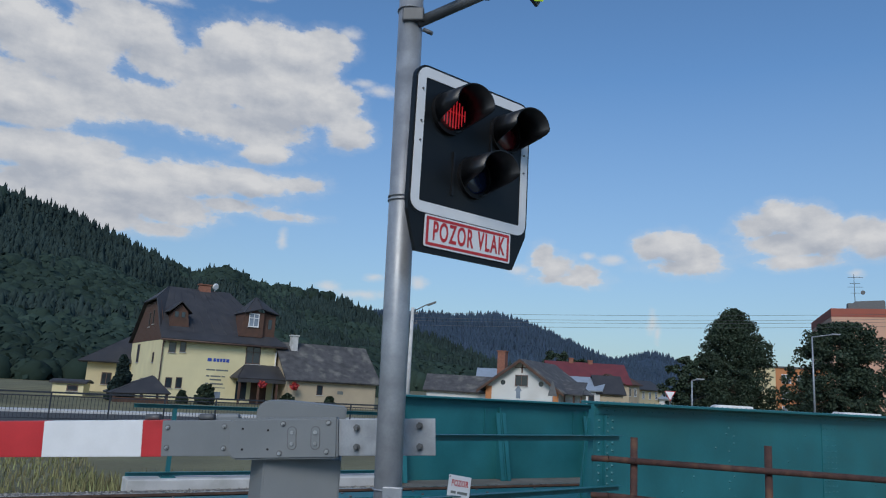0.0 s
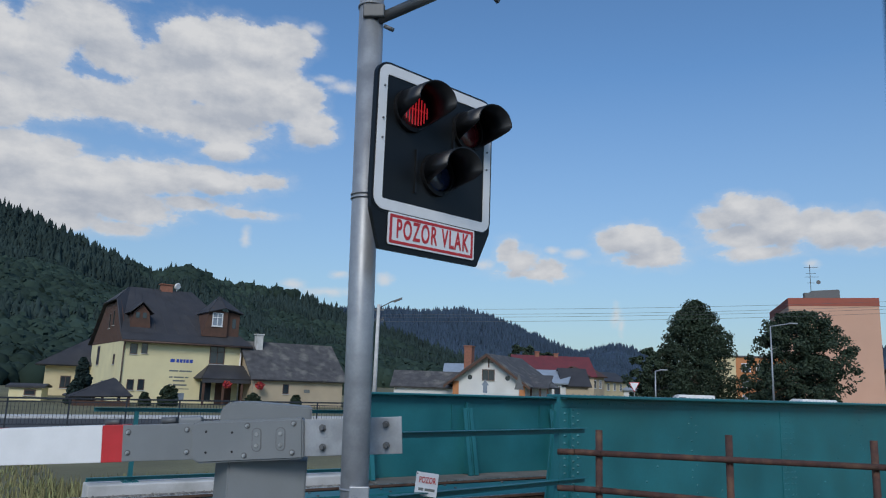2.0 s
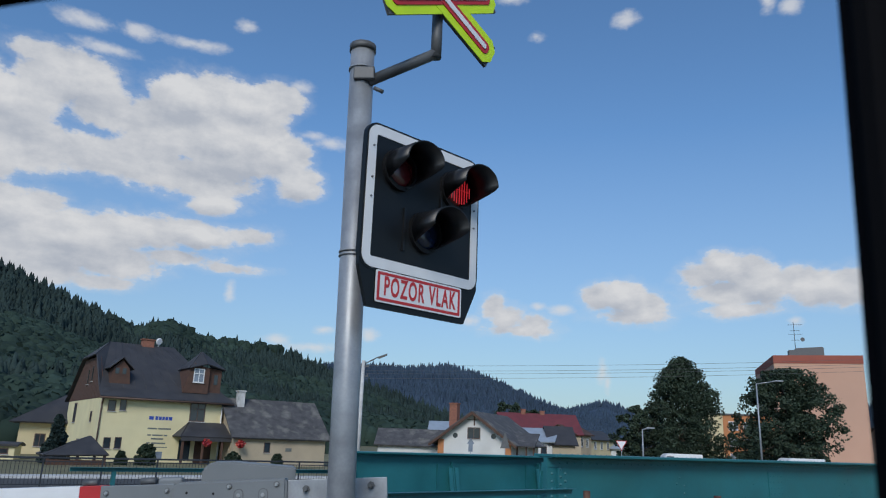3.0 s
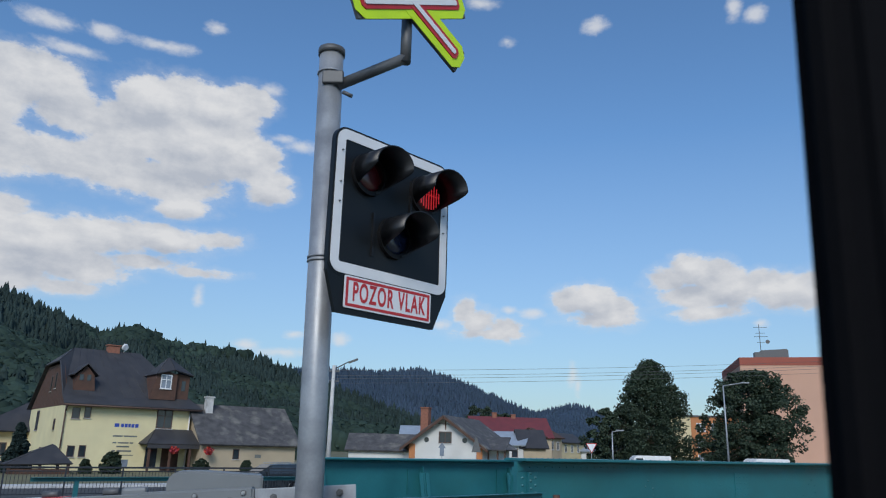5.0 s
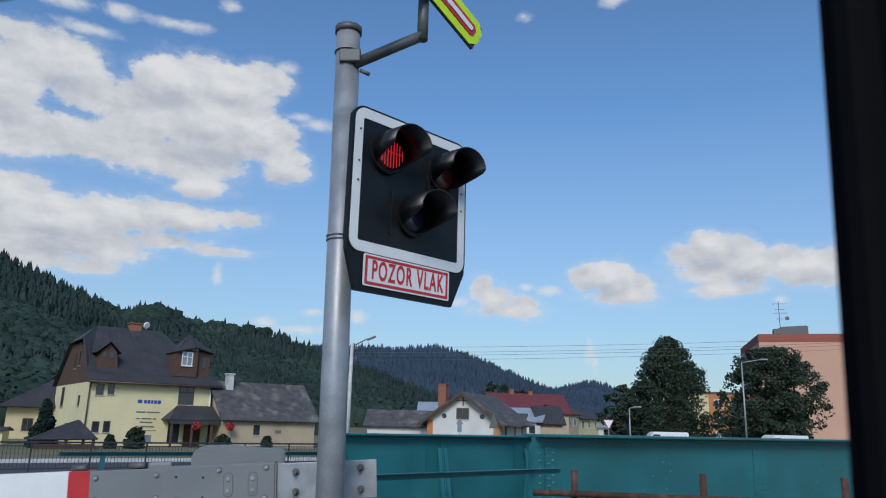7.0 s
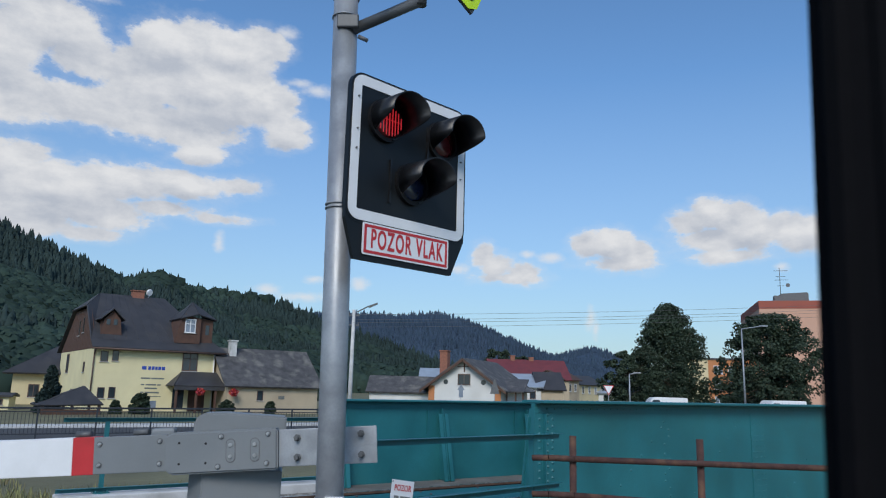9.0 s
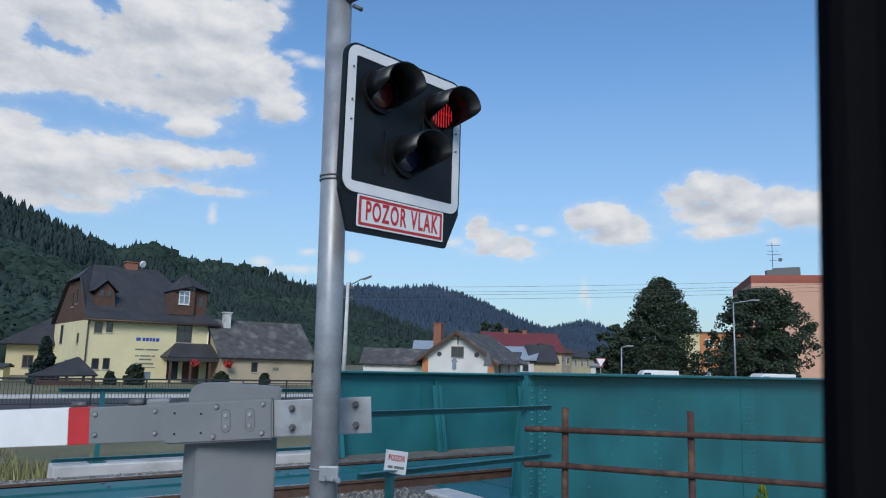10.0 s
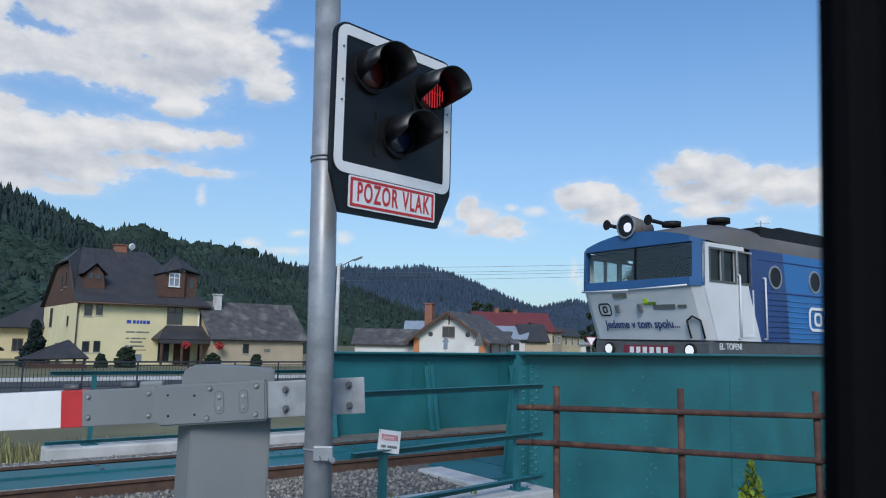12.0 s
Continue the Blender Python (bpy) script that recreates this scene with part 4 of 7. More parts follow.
# ---------------------------------------------------------------- street railing
def street_railing():
    r = thing("street_railing", TRACK @ pose(0, 24.0, 0), "dark iron street railing with thin upright bars", "railing")
    for k in range(31):
        s = -14 + k * 2.15
        bm = B()
        box(bm, s - 0.03, s + 0.03, -0.03, 0.03, -0.9, 0.38, bevel=0.005)
        part("post", bm, M["rail_black"], r)
    for z, w in ((0.38, 0.035), (0.24, 0.02), (-0.62, 0.022)):
        bm = B()
        box(bm, -14, 50.5, -w, w, z - w, z + w, bevel=0.006)
        part("rail_bar", bm, M["rail_black"], r)
    verts, faces = [], []
    bm = B()
    for k in range(480):
        s = -14 + k * 0.1343
        if (k % 16) == 0:
            continue
        rod(bm, (s, 0, -0.62), (s, 0, 0.24), 0.011, n=4, caps=False)
    part("bar_infill", bm, M["rail_black"], r)["kind"] = "stuff"


street_railing()


# ---------------------------------------------------------------- houses
def window(parent, m, w, h, frame_mat, glass_mat, bars=1, cross=False, depth=0.10):
    """A window in a wall that faces -y: recessed panes behind a frame with its sill; the pose m is at the centre, on the wall's face."""
    win = new("window")
    win.empty_display_size = 0.1
    win.parent = parent
    win.matrix_basis = m
    bm = B()
    t = min(0.09, w * 0.1)
    ring_slab(bm, [(-w / 2, -h / 2), (w / 2, -h / 2), (w / 2, h / 2), (-w / 2, h / 2)], [(-w / 2 + t, -h / 2 + t), (w / 2 - t, -h / 2 + t), (w / 2 - t, h / 2 - t), (-w / 2 + t, h / 2 - t)], -0.03, 0.02)
    for k in range(1, bars + 1):
        x = -w / 2 + w * k / (bars + 1)
        box(bm, x - t * 0.4, x + t * 0.4, -0.02, 0.02, -h / 2 + t, h / 2 - t)
    if cross:
        box(bm, -w / 2 + t, w / 2 - t, -0.018, 0.018, h * 0.12, h * 0.12 + t * 0.7)
    part("frame", bm, frame_mat, win)
    bm = B()
    box(bm, -w / 2 + t * 0.8, w / 2 - t * 0.8, -0.012, -0.004, -h / 2 + t * 0.8, h / 2 - t * 0.8)
    part("pane", bm, glass_mat, win)
    bm = B()
    box(bm, -w / 2 - 0.06, w / 2 + 0.06, -0.10, 0.02, -h / 2 - 0.05, -h / 2 - 0.003)
    part("sill", bm, M["concrete"], win)
    return win


def roof_sheet(bm, a, b, c, d, t=0.12):
    """A thick roof face through four corners, given round its rim."""
    q = [Vector(v) for v in (a, b, c, d)]
    n = (q[1] - q[0]).cross(q[3] - q[0]).normalized()
    if n.z < 0:
        n = -n
    lo, hi = [bm.verts.new(v) for v in q], [bm.verts.new(v + n * t) for v in q]
    fs = [bm.faces.new(lo), bm.faces.new(hi)]
    for k in range(4):
        fs.append(bm.faces.new((lo[k], lo[(k + 1) % 4], hi[(k + 1) % 4], hi[k])))
    bmesh.ops.recalc_face_normals(bm, faces=fs)


def yellow_house():
    # x along the street front, y away from the street
    g = pose(-31.25, 62, 0, 0, 0, 36.97)
    o = thing("yellow_house", g, "pale yellow rendered house with dark mansard roof and brown gables", "house")
    L, D, Z0, ZE, ZR = 10.3, 18.0, -1.3, 4.25, 9.75
    bm = B()
    box(bm, 0, L, 0, D, Z0, ZE)
    part("wall", bm, M["yellow_wall"], o, "pale yellow render")
    yr = 8.0
    # brown boarded gable, half hipped
    bm = B()
    slab(bm, [(0.0, ZE + 0.003), (D, ZE + 0.003), (yr + 3.4, 8.1), (yr - 3.4, 8.1)], -0.02, 0.12, axis="x")
    part("gable", bm, M["brown_wood"], o, "brown boarded gable")
    bm = B()
    for k in range(26):
        y = 0.7 * k
        top = 8.05 if yr - 3.4 < y < yr + 3.4 else (ZE + (8.1 - ZE) * (y / (yr - 3.4) if y < yr else (D - y) / (D - yr - 3.4)))
        box(bm, -0.035, -0.021, y + 0.02, y + 0.04, ZE + 0.02, max(ZE + 0.05, top - 0.1))
    part("gable_battens", bm, M["brown_wood"], o)["kind"] = "stuff"
    # roof: a flared eave, steep slopes, half hip at the west end, hip at the east
    e, xl = 0.7, 1.3
    zk, yk = 5.0, 0.75
    for corners in (
            ((-0.35, -e, ZE - 0.02), (L + 0.9, -e, ZE - 0.02), (L + 0.3, yk, zk), (-0.35, yk, zk)),
            ((-0.35, yk, zk), (L + 0.3, yk, zk), (7.3, yr, ZR), (xl, yr, ZR)),
            ((-0.35, yk, zk), (xl, yr, ZR), (xl, yr, ZR - 0.001), (-0.35, yr - 3.6, 8.15)),
            ((-0.35, yr - 3.6, 8.15), (xl, yr, ZR), (xl, yr, ZR - 0.001), (-0.35, yr + 3.6, 8.15)),
            ((-0.35, D + e, ZE), (L + 0.5, D + e, ZE), (7.3, yr, ZR), (xl, yr, ZR)),
            ((-0.35, D + e, ZE), (xl, yr, ZR), (xl, yr, ZR - 0.001), (-0.35, yr + 3.6, 8.15)),
            ((L + 0.9, -e, ZE - 0.02), (L + 0.9, D + e, ZE), (L + 0.3, D, zk), (L + 0.3, yk, zk)),
            ((L + 0.3, yk, zk), (L + 0.3, D, zk), (7.3, yr, ZR), (7.3, yr, ZR - 0.001)),
    ):
        bm = B()
        roof_sheet(bm, *corners)
        part("roof_slope", bm, M["slate"], o, "dark grey sheet roof")
    bm = B()
    rod(bm, (-0.4, -e, ZE - 0.03), (L + 0.9, -e, ZE - 0.03), 0.09, n=8)
    rod(bm, (-0.05, -0.08, ZE - 0.1), (-0.05, -0.08, Z0), 0.06, n=8)
    rod(bm, (-0.05, -e, ZE - 0.05), (-0.05, -0.08, ZE - 0.5), 0.06, n=8)
    part("gutter", bm, M["frame_wood"], o)
    bm = B()
    rod(bm, (L + 0.02, -0.06, ZE - 0.1), (L + 0.02, -0.06, Z0), 0.07, n=8)
    part("downpipe", bm, M["frame_white"], o)
    # seams on the roof
    bm = B()
    for k in range(12):
        t = k / 11
        p, q = Vector((-0.3 + t * (L + 0.5), yk, zk + 0.13)), Vector((xl + t * (7.3 - xl), yr, ZR + 0.13))
        rod(bm, p, q, 0.025, n=4)
    part("roof_seams", bm, M["slate"], o)["kind"] = "stuff"
    # windows on the street front
    for x, z, w, h in ((0.78, 3.57, 0.62, 0.92), (1.68, 3.66, 0.52, 0.92), (0.80, 0.47, 0.58, 0.92), (1.68, 0.50, 0.55, 0.95)):
        window(o, pose(x, 0, z), w, h, M["frame_wood"], M["glass"], 0)
    window(o, pose(8.12, 0, 3.42), 1.4, 1.75, M["frame_wood"], M["glass"], 1, True)
    # and on the gable side
    side = pose(0, 0, 0, 0, 0, -90)
    for y, z, w, h in ((13.3, 3.1, 1.5, 1.9), (4.4, 2.66, 0.8, 0.95), (9.2, 0.2, 1.3, 0.9)):
        window(o, pose(0, y, z) @ side, w, h, M["frame_wood"], M["glass"], 0)
    for y, z in ((6.6, 6.6), (8.6, 6.4)):
        window(o, pose(-0.02, y, z) @ side, 0.9, 1.5, M["frame_wood"], M["glass"], 0)
    # west dormer
    d = new("dormer")
    d.parent = o
    d.empty_display_size = 0.2
    d.matrix_basis = pose(0.5, 1.4, 5.55)
    bm = B()
    slab(bm, [(0.0, 0.0), (1.75, 0.0), (1.55, 1.35), (0.9, 2.1), (0.2, 1.35)], -0.05, 2.5)
    part("cheek", bm, M["brown_wood"], d, "brown boarded front")
    bm = B()
    roof_sheet(bm, (-0.15, -0.35, 1.25), (0.88, -0.35, 2.25), (0.88, 4.2, 2.25), (-0.15, 2.2, 1.25), 0.09)
    roof_sheet(bm, (1.9, -0.35, 1.25), (0.88, -0.35, 2.25), (0.88, 4.2, 2.25), (1.9, 2.2, 1.25), 0.09)
    part("dormer_roof", bm, M["slate"], d)
    for x in (0.55, 1.15):
        bm = B()
        box(bm, x - 0.16, x + 0.16, -0.08, -0.055, 0.85, 1.35)
        part("dormer_pane", bm, M["glass"], d)
    # east dormer with its pointed roof
    d = new("dormer")
    d.parent = o
    d.empty_display_size = 0.2
    d.matrix_basis = pose(6.7, 0.55, 5.1)
    bm = B()
    slab(bm, [(0.0, 0.0), (2.3, 0.0), (2.3, 2.3), (0.85, 2.75), (0.45, 2.2)], 0.0, 3.2)
    slab(bm, [(2.3, 0.0), (3.55, 0.0), (3.55, 2.25), (2.3, 2.45)], 0.35, 3.2)
    part("cheek", bm, M["brown_wood"], d, "brown boarded front")
    bm = B()
    for a, b in (((0.35, -0.3, 2.2), (1.9, -0.35, 2.65)), ((1.9, -0.35, 2.65), (3.8, 0.1, 2.25)), ((3.8, 0.1, 2.25), (3.8, 3.6, 2.25)), ((0.35, 3.6, 2.2), (0.35, -0.3, 2.2))):
        roof_sheet(bm, a, b, (1.85, 1.7, 3.95), (1.85, 1.7, 3.949), 0.1)
    part("dormer_roof", bm, M["slate"], d)
    window(d, pose(1.32, 0, 1.62), 1.0, 1.3, M["frame_white"], M["pane"], 1, True)
    bm = B()
    box(bm, 2.85, 3.2, 0.31, 0.345, 0.9, 1.8)
    part("dormer_pane", bm, M["glass"], d)
    # chimney and dish
    bm = B()
    box(bm, 4.2, 5.3, yr - 0.4, yr + 0.4, ZR - 0.5, ZR + 0.58)
    box(bm, 4.1, 5.4, yr - 0.5, yr + 0.5, ZR + 0.58, ZR + 0.68)
    part("chimney", bm, M["brick"], o, "red brick chimney")
    bm = B()
    rod(bm, (5.75, yr - 0.3, ZR + 0.55), (5.80, yr - 0.42, ZR + 0.51), 0.36, 0.30, n=16)
    rod(bm, (5.75, yr, ZR - 0.3), (5.75, yr - 0.25, ZR + 0.55), 0.04, n=6)
    part("satellite_dish", bm, M["white"], o, "white satellite dish")
    # entrance canopy
    c = new("canopy")
    c.parent = o
    c.empty_display_size = 0.2
    c.matrix_basis = pose(6.3, -2.6, 1.05)
    bm = B()
    roof_sheet(bm, (-0.1, 0, 0.1), (5.6, 0, 0.1), (4.6, 2.6, 1.35), (1.2, 2.6, 1.35), 0.12)
    roof_sheet(bm, (-0.1, 0, 0.1), (1.2, 2.6, 1.35), (1.2, 2.6, 1.349), (-0.1, 2.6, 0.1), 0.12)
    roof_sheet(bm, (5.6, 0, 0.1), (4.6, 2.6, 1.35), (4.6, 2.6, 1.349), (5.6, 2.6, 0.1), 0.12)
    box(bm, -0.1, 5.6, -0.02, 0.08, -0.18, 0.12)
    part("canopy_roof", bm, M["slate"], c, "dark sheet canopy roof")
    for x in (0.15, 1.9, 3.6, 5.3):
        bm = B()
        box(bm, x - 0.09, x + 0.09, 0.1, 0.28, -2.2, 0.1)
        part("canopy_post", bm, M["brown_wood"], c)
    bm = B()
    box(bm, 1.9, 3.4, 2.56, 2.6, -2.1, 0.0)
    part("door", bm, M["brown_wood"], c, "brown entrance door")
    bm = B()
    box(bm, 0.5, 1.5, 2.56, 2.59, -1.8, -0.1)
    part("shop_pane", bm, M["glass"], c)
    # lettering on the wall: the firm's name as plain bars, the lines below it as bars
    for x0, x1, z, h, mat in ((3.97, 4.35, 2.7, 0.30, "blue_sign"), (4.5, 4.74, 2.7, 0.30, "blue_sign"), (4.80, 5.04, 2.7, 0.30, "blue_sign"), (5.10, 5.30, 2.7, 0.30, "blue_sign"), (5.36, 5.60, 2.7, 0.30, "blue_sign"), (5.66, 5.95, 2.7, 0.30, "blue_sign"),
                              (3.95, 4.75, 1.80, 0.13, "grey_sign"), (4.85, 5.95, 1.80, 0.13, "grey_sign"), (4.0, 4.3, 1.24, 0.12, "grey_sign"), (4.42, 5.3, 1.24, 0.12, "grey_sign"), (5.4, 5.7, 1.24, 0.12, "grey_sign"),
                              (4.35, 5.4, 0.93, 0.13, "grey_sign"), (4.0, 4.3, 0.56, 0.13, "grey_sign"), (4.4, 5.6, 0.56, 0.13, "grey_sign"), (3.8, 5.8, 0.22, 0.07, "grey_sign"), (4.52, 5.45, -0.45, 0.6, "pane")):
        bm = B()
        box(bm, x0, x1, -0.012, -0.004, z - h / 2, z + h / 2)
        part("wall_lettering", bm, M[mat], o)
    # covered yard roof beside the gable
    p = thing("yard_shelter", g @ pose(-1.3, -5, 0), "dark hipped shelter roof on brown posts", "shelter")
    bm = B()
    for a, b in (((-3.3, -1.5, -0.5), (1.1, -1.5, -0.4)), ((1.1, -1.5, -0.4), (1.1, 3.0, -0.4)), ((1.1, 3.0, -0.4), (-3.3, 3.0, -0.5)), ((-3.3, 3.0, -0.5), (-3.3, -1.5, -0.5))):
        roof_sheet(bm, a, b, (0.0, 0.6, 0.95), (0.0, 0.6, 0.949), 0.12)
    part("shelter_roof", bm, M["slate"], p)
    for x in (-3.0, -1.0, 0.9):
        for y in (-1.3, 2.7):
            bm = B()
            box(bm, x - 0.1, x + 0.1, y - 0.1, y + 0.1, -1.2, -0.4)
            part("post", bm, M["brown_wood"], p)
    for k in range(26):
        bm = B()
        box(bm, -3.0 + 0.15 * k, -2.86 + 0.15 * k, -1.34, -1.28, -1.2, -0.72)
        part("side_board", bm, M["brown_wood"], p)


yellow_house()


def gable_house(name, m, w, d, z0, ze, zr, wall, roof, label, over=0.4, ridge="y", wins=(), hip=False, chim=()):
    """A plain house: x along its front of width w, y away to depth d. ridge: the axis along which the ridge runs."""
    o = thing(name, m, label, "house")
    bm = B()
    if ridge == "y":
        slab(bm, [(0, z0), (w, z0), (w, ze), (w / 2, zr), (0, ze)], 0, d)
    elif hip:
        box(bm, 0, w, 0, d, z0, ze)
    else:
        slab(bm, [(0, z0), (d, z0), (d, ze), (d / 2, zr), (0, ze)], 0, w, axis="x")
    part("wall", bm, wall, o)
    bm = B()
    k = over
    if ridge == "y":
        f = k * (zr - ze) / (w / 2)
        roof_sheet(bm, (-k, -k, ze - f + 0.02), (w / 2, -k, zr + 0.02), (w / 2, d + k, zr + 0.02), (-k, d + k, ze - f + 0.02), 0.16)
        roof_sheet(bm, (w + k, -k, ze - f + 0.02), (w / 2, -k, zr + 0.02), (w / 2, d + k, zr + 0.02), (w + k, d + k, ze - f + 0.02), 0.16)
    elif hip:
        f = k * (zr - ze) / (d / 2)
        c = [(-k, -k, ze - f + 0.02), (w + k, -k, ze - f + 0.02), (w + k, d + k, ze - f + 0.02), (-k, d + k, ze - f + 0.02)]
        a, b = (min(w, d) / 2, d / 2, zr + 0.02), (max(w - d / 2, w / 2 + 0.2), d / 2, zr + 0.02)
        for q in ((c[0], c[1], b, a), (c[2], c[3], a, b), (c[3], c[0], a, (a[0], a[1], a[2] - 0.001)), (c[1], c[2], b, (b[0], b[1], b[2] - 0.001))):
            roof_sheet(bm, *q, 0.16)
    else:
        f = k * (zr - ze) / (d / 2)
        roof_sheet(bm, (-k, -k, ze - f + 0.02), (w + k, -k, ze - f + 0.02), (w + k, d / 2, zr + 0.02), (-k, d / 2, zr + 0.02), 0.16)
        roof_sheet(bm, (-k, d + k, ze - f + 0.02), (w + k, d + k, ze - f + 0.02), (w + k, d / 2, zr + 0.02), (-k, d / 2, zr + 0.02), 0.16)
    part("roof", bm, roof, o)
    for x, z, ww, hh, mat in wins:
        window(o, pose(x, 0, z), ww, hh, M[mat], M["glass"], 1 if ww > 0.8 else 0)
    for x, y, s, za, zb, mat in chim:
        bm = B()
        box(bm, x - s, x + s, y - s, y + s, za, zb - 0.12)
        box(bm, x - s - 0.08, x + s + 0.08, y - s - 0.08, y + s + 0.08, zb - 0.12, zb)
        part("chimney", bm, M[mat], o)
    return o


def small_houses():
    gt = pose(-20.3, 66.1, 0, 0, 0, 36.97)
    grey = gable_house("grey_roofed_house", gt @ pose(-0.55, 0, 0), 8.9, 8.0, -1.3, 1.5, 4.75, M["beige_wall"], M["slate_grey"], "low beige house with a weathered grey shingle roof", ridge="x",
                       wins=((3.1, 0.5, 0.6, 0.9, "frame_wood"),), chim=((1.3, 3.2, 0.32, 2.8, 5.6, "concrete"),))
    bm = B()
    box(bm, 4.9, 5.5, -0.03, -0.004, 0.2, 0.5)
    part("wall_plate", bm, M["grey_sign"], grey)
    window(grey, pose(8.9, 3.6, 0.55) @ pose(0, 0, 0, 0, 0, 90), 1.6, 1.3, M["frame_wood"], M["glass"], 1)
    # white gable house with orange corners
    gw = pose(4.5 - 8.25 * 0.94, 78 + 8.25 * 0.342, 0, 0, 0, -20)
    wh = gable_house("white_gable_house", gw, 8.25, 11, -1.3, 1.85, 4.75, M["white_wall"], M["slate_grey"], "white rendered gable house with brown verge boards and orange corners", over=0.75,
                     wins=((4.1, 2.6, 1.45, 1.2, "frame_wood"),), chim=((0.6, 3.2, 0.45, 2.0, 5.9, "brick"),))
    for x in (0.35, 7.9):
        bm = B()
        box(bm, x - 0.35, x + 0.35, -0.02, 0.02, -1.3, 1.9 if x < 1 else 1.6)
        part("corner_band", bm, M["orange_wall"], wh, "orange painted corner band")
    for x in (2.0, 6.3):
        bm = B()
        ring_slab(bm, [(0.27 * math.cos(a), 0.27 * math.sin(a)) for a in [q * math.pi / 8 for q in range(16)]], [(0.2 * math.cos(a), 0.2 * math.sin(a)) for a in [q * math.pi / 8 for q in range(16)]], -0.05, 0.0)
        rod(bm, (0, -0.01, 0), (0, 0.0, 0), 0.2, n=16)
        part("round_window", bm, M["glass"], wh, m=pose(x, 0, 2.33))
    for sx in (-1, 1):
        bm = B()
        x0, x1 = 4.125 + sx * 0.02, 4.125 + sx * 4.9
        slab(bm, [(x0, 4.82), (x1, 1.38), (x1, 1.12), (x0, 4.50)], -0.80, -0.70)
        part("verge_board", bm, M["brown_wood"], wh, "brown verge board")
    bm = B()
    box(bm, 4.05, 4.2, -0.02, 0.0, 3.4, 4.4)
    box(bm, 3.3, 4.95, -0.02, 0.0, 3.95, 4.03)
    part("gable_cross", bm, M["brown_wood"], wh)
    bm = B()
    roof_sheet(bm, (7.9, 0.6, 1.35), (10.6, 0.6, 1.35), (10.0, 5, 2.7), (6.6, 5, 2.7), 0.14)
    part("porch_roof", bm, M["slate_grey"], wh)
    for x in (8.6, 9.6, 10.4):
        bm = B()
        box(bm, x - 0.08, x + 0.08, 0.9, 1.06, -1.3, 1.35)
        part("porch_post", bm, M["brown_wood"], wh)
    # annexe to the west of it
    gable_house("low_annexe", pose(-9.9, 82, 0), 7.2, 6, -1.3, 1.15, 2.75, M["white_wall"], M["slate_grey"], "low white annexe with a grey roof", ridge="x")
    gable_house("tin_roofed_shed", pose(-4.6, 92, 0), 2.6, 5, -1.3, 3.0, 4.0, M["white_wall"], M["tin_roof"], "small shed with a light tin roof", ridge="x")
    # row behind: red roof, tin roof, dark hipped roof, tan houses
    gable_house("red_roofed_house", pose(5.6, 118, 0, 0, 0, 8), 12.5, 9, -1.3, 3.6, 6.6, M["beige_wall"], M["red_roof"], "house with a wine-red tiled roof", ridge="x",
                chim=((4.0, 4.4, 0.35, 5.5, 7.4, "brick"), (7.2, 4.4, 0.35, 5.5, 7.2, "brick")))
    gable_house("tin_roofed_house", pose(5.8, 100, 0, 0, 0, -14), 5.4, 9, -1.3, 2.1, 3.8, M["white_wall"], M["tin_roof"], "white house with a light tin roof", ridge="x",
                wins=((2.8, 1.1, 0.8, 1.1, "frame_wood"), (4.3, 1.1, 0.8, 1.1, "frame_wood")))
    gable_house("lime_green_house", pose(9.1, 101, 0, 0, 0, 10), 2.6, 7, -1.3, 2.6, 3.4, M["cream_wall"], M["tin_roof"], "narrow pale green-yellow house", ridge="x",
                wins=((1.3, 1.5, 0.8, 1.2, "frame_white"),))
    gable_house("dark_roofed_house", pose(10.9, 99, 0, 0, 0, 4), 3.2, 7, -1.3, 1.9, 4.1, M["beige_wall"], M["slate"], "house with a dark hipped roof", ridge="x")
    gable_house("tan_house", pose(16.6, 119, 0, 0, 0, 55), 6.5, 5, -1.3, 3.6, 4.9, M["beige_wall"], M["brown_wood"], "tan rendered terraced house", ridge="x",
                wins=((1.2, 2.3, 0.9, 1.3, "frame_white"), (3.0, 2.3, 0.9, 1.3, "frame_white"), (5.0, 2.3, 0.9, 1.3, "frame_white")))
    gable_house("tan_house", pose(20.6, 126, 0, 0, 0, 55), 9, 5, -1.3, 3.0, 4.4, M["cream_wall"], M["slate"], "tan rendered terraced house with a dark roof", ridge="x",
                wins=((1.5, 2.0, 0.9, 1.3, "frame_white"), (4.0, 2.0, 0.9, 1.3, "frame_white"), (6.5, 2.0, 0.9, 1.3, "frame_white")))
    gable_house("white_cottage", pose(25.0, 132, 0, 0, 0, 20), 5, 5, -1.3, 1.6, 2.6, M["white_wall"], M["tin_roof"], "small white cottage in the distance", ridge="x")
    # cream house west of the yellow one, and the yellow kiosk
    gable_house("cream_house", pose(-45.5, 74, 0, 0, 0, 30), 12.0, 9, -1.3, 2.5, 5.3, M["cream_wall"], M["slate"], "cream house with a dark hipped roof behind the yellow house", ridge="x", over=0.9, hip=True,
                wins=((2.0, 0.3, 1.0, 1.3, "frame_wood"), (5.0, 0.3, 1.0, 1.3, "frame_wood")))
    k = gable_house("yellow_kiosk", pose(-39.8, 60, 0, 0, 0, 20), 2.5, 2.4, -1.3, -0.05, 0.12, M["yellow_wall"], M["slate"], "small bright yellow kiosk with a flat roof", ridge="x", over=0.25)
    window(k, pose(1.6, 0, -0.45), 0.9, 0.5, M["frame_wood"], M["glass"], 0)


small_houses()


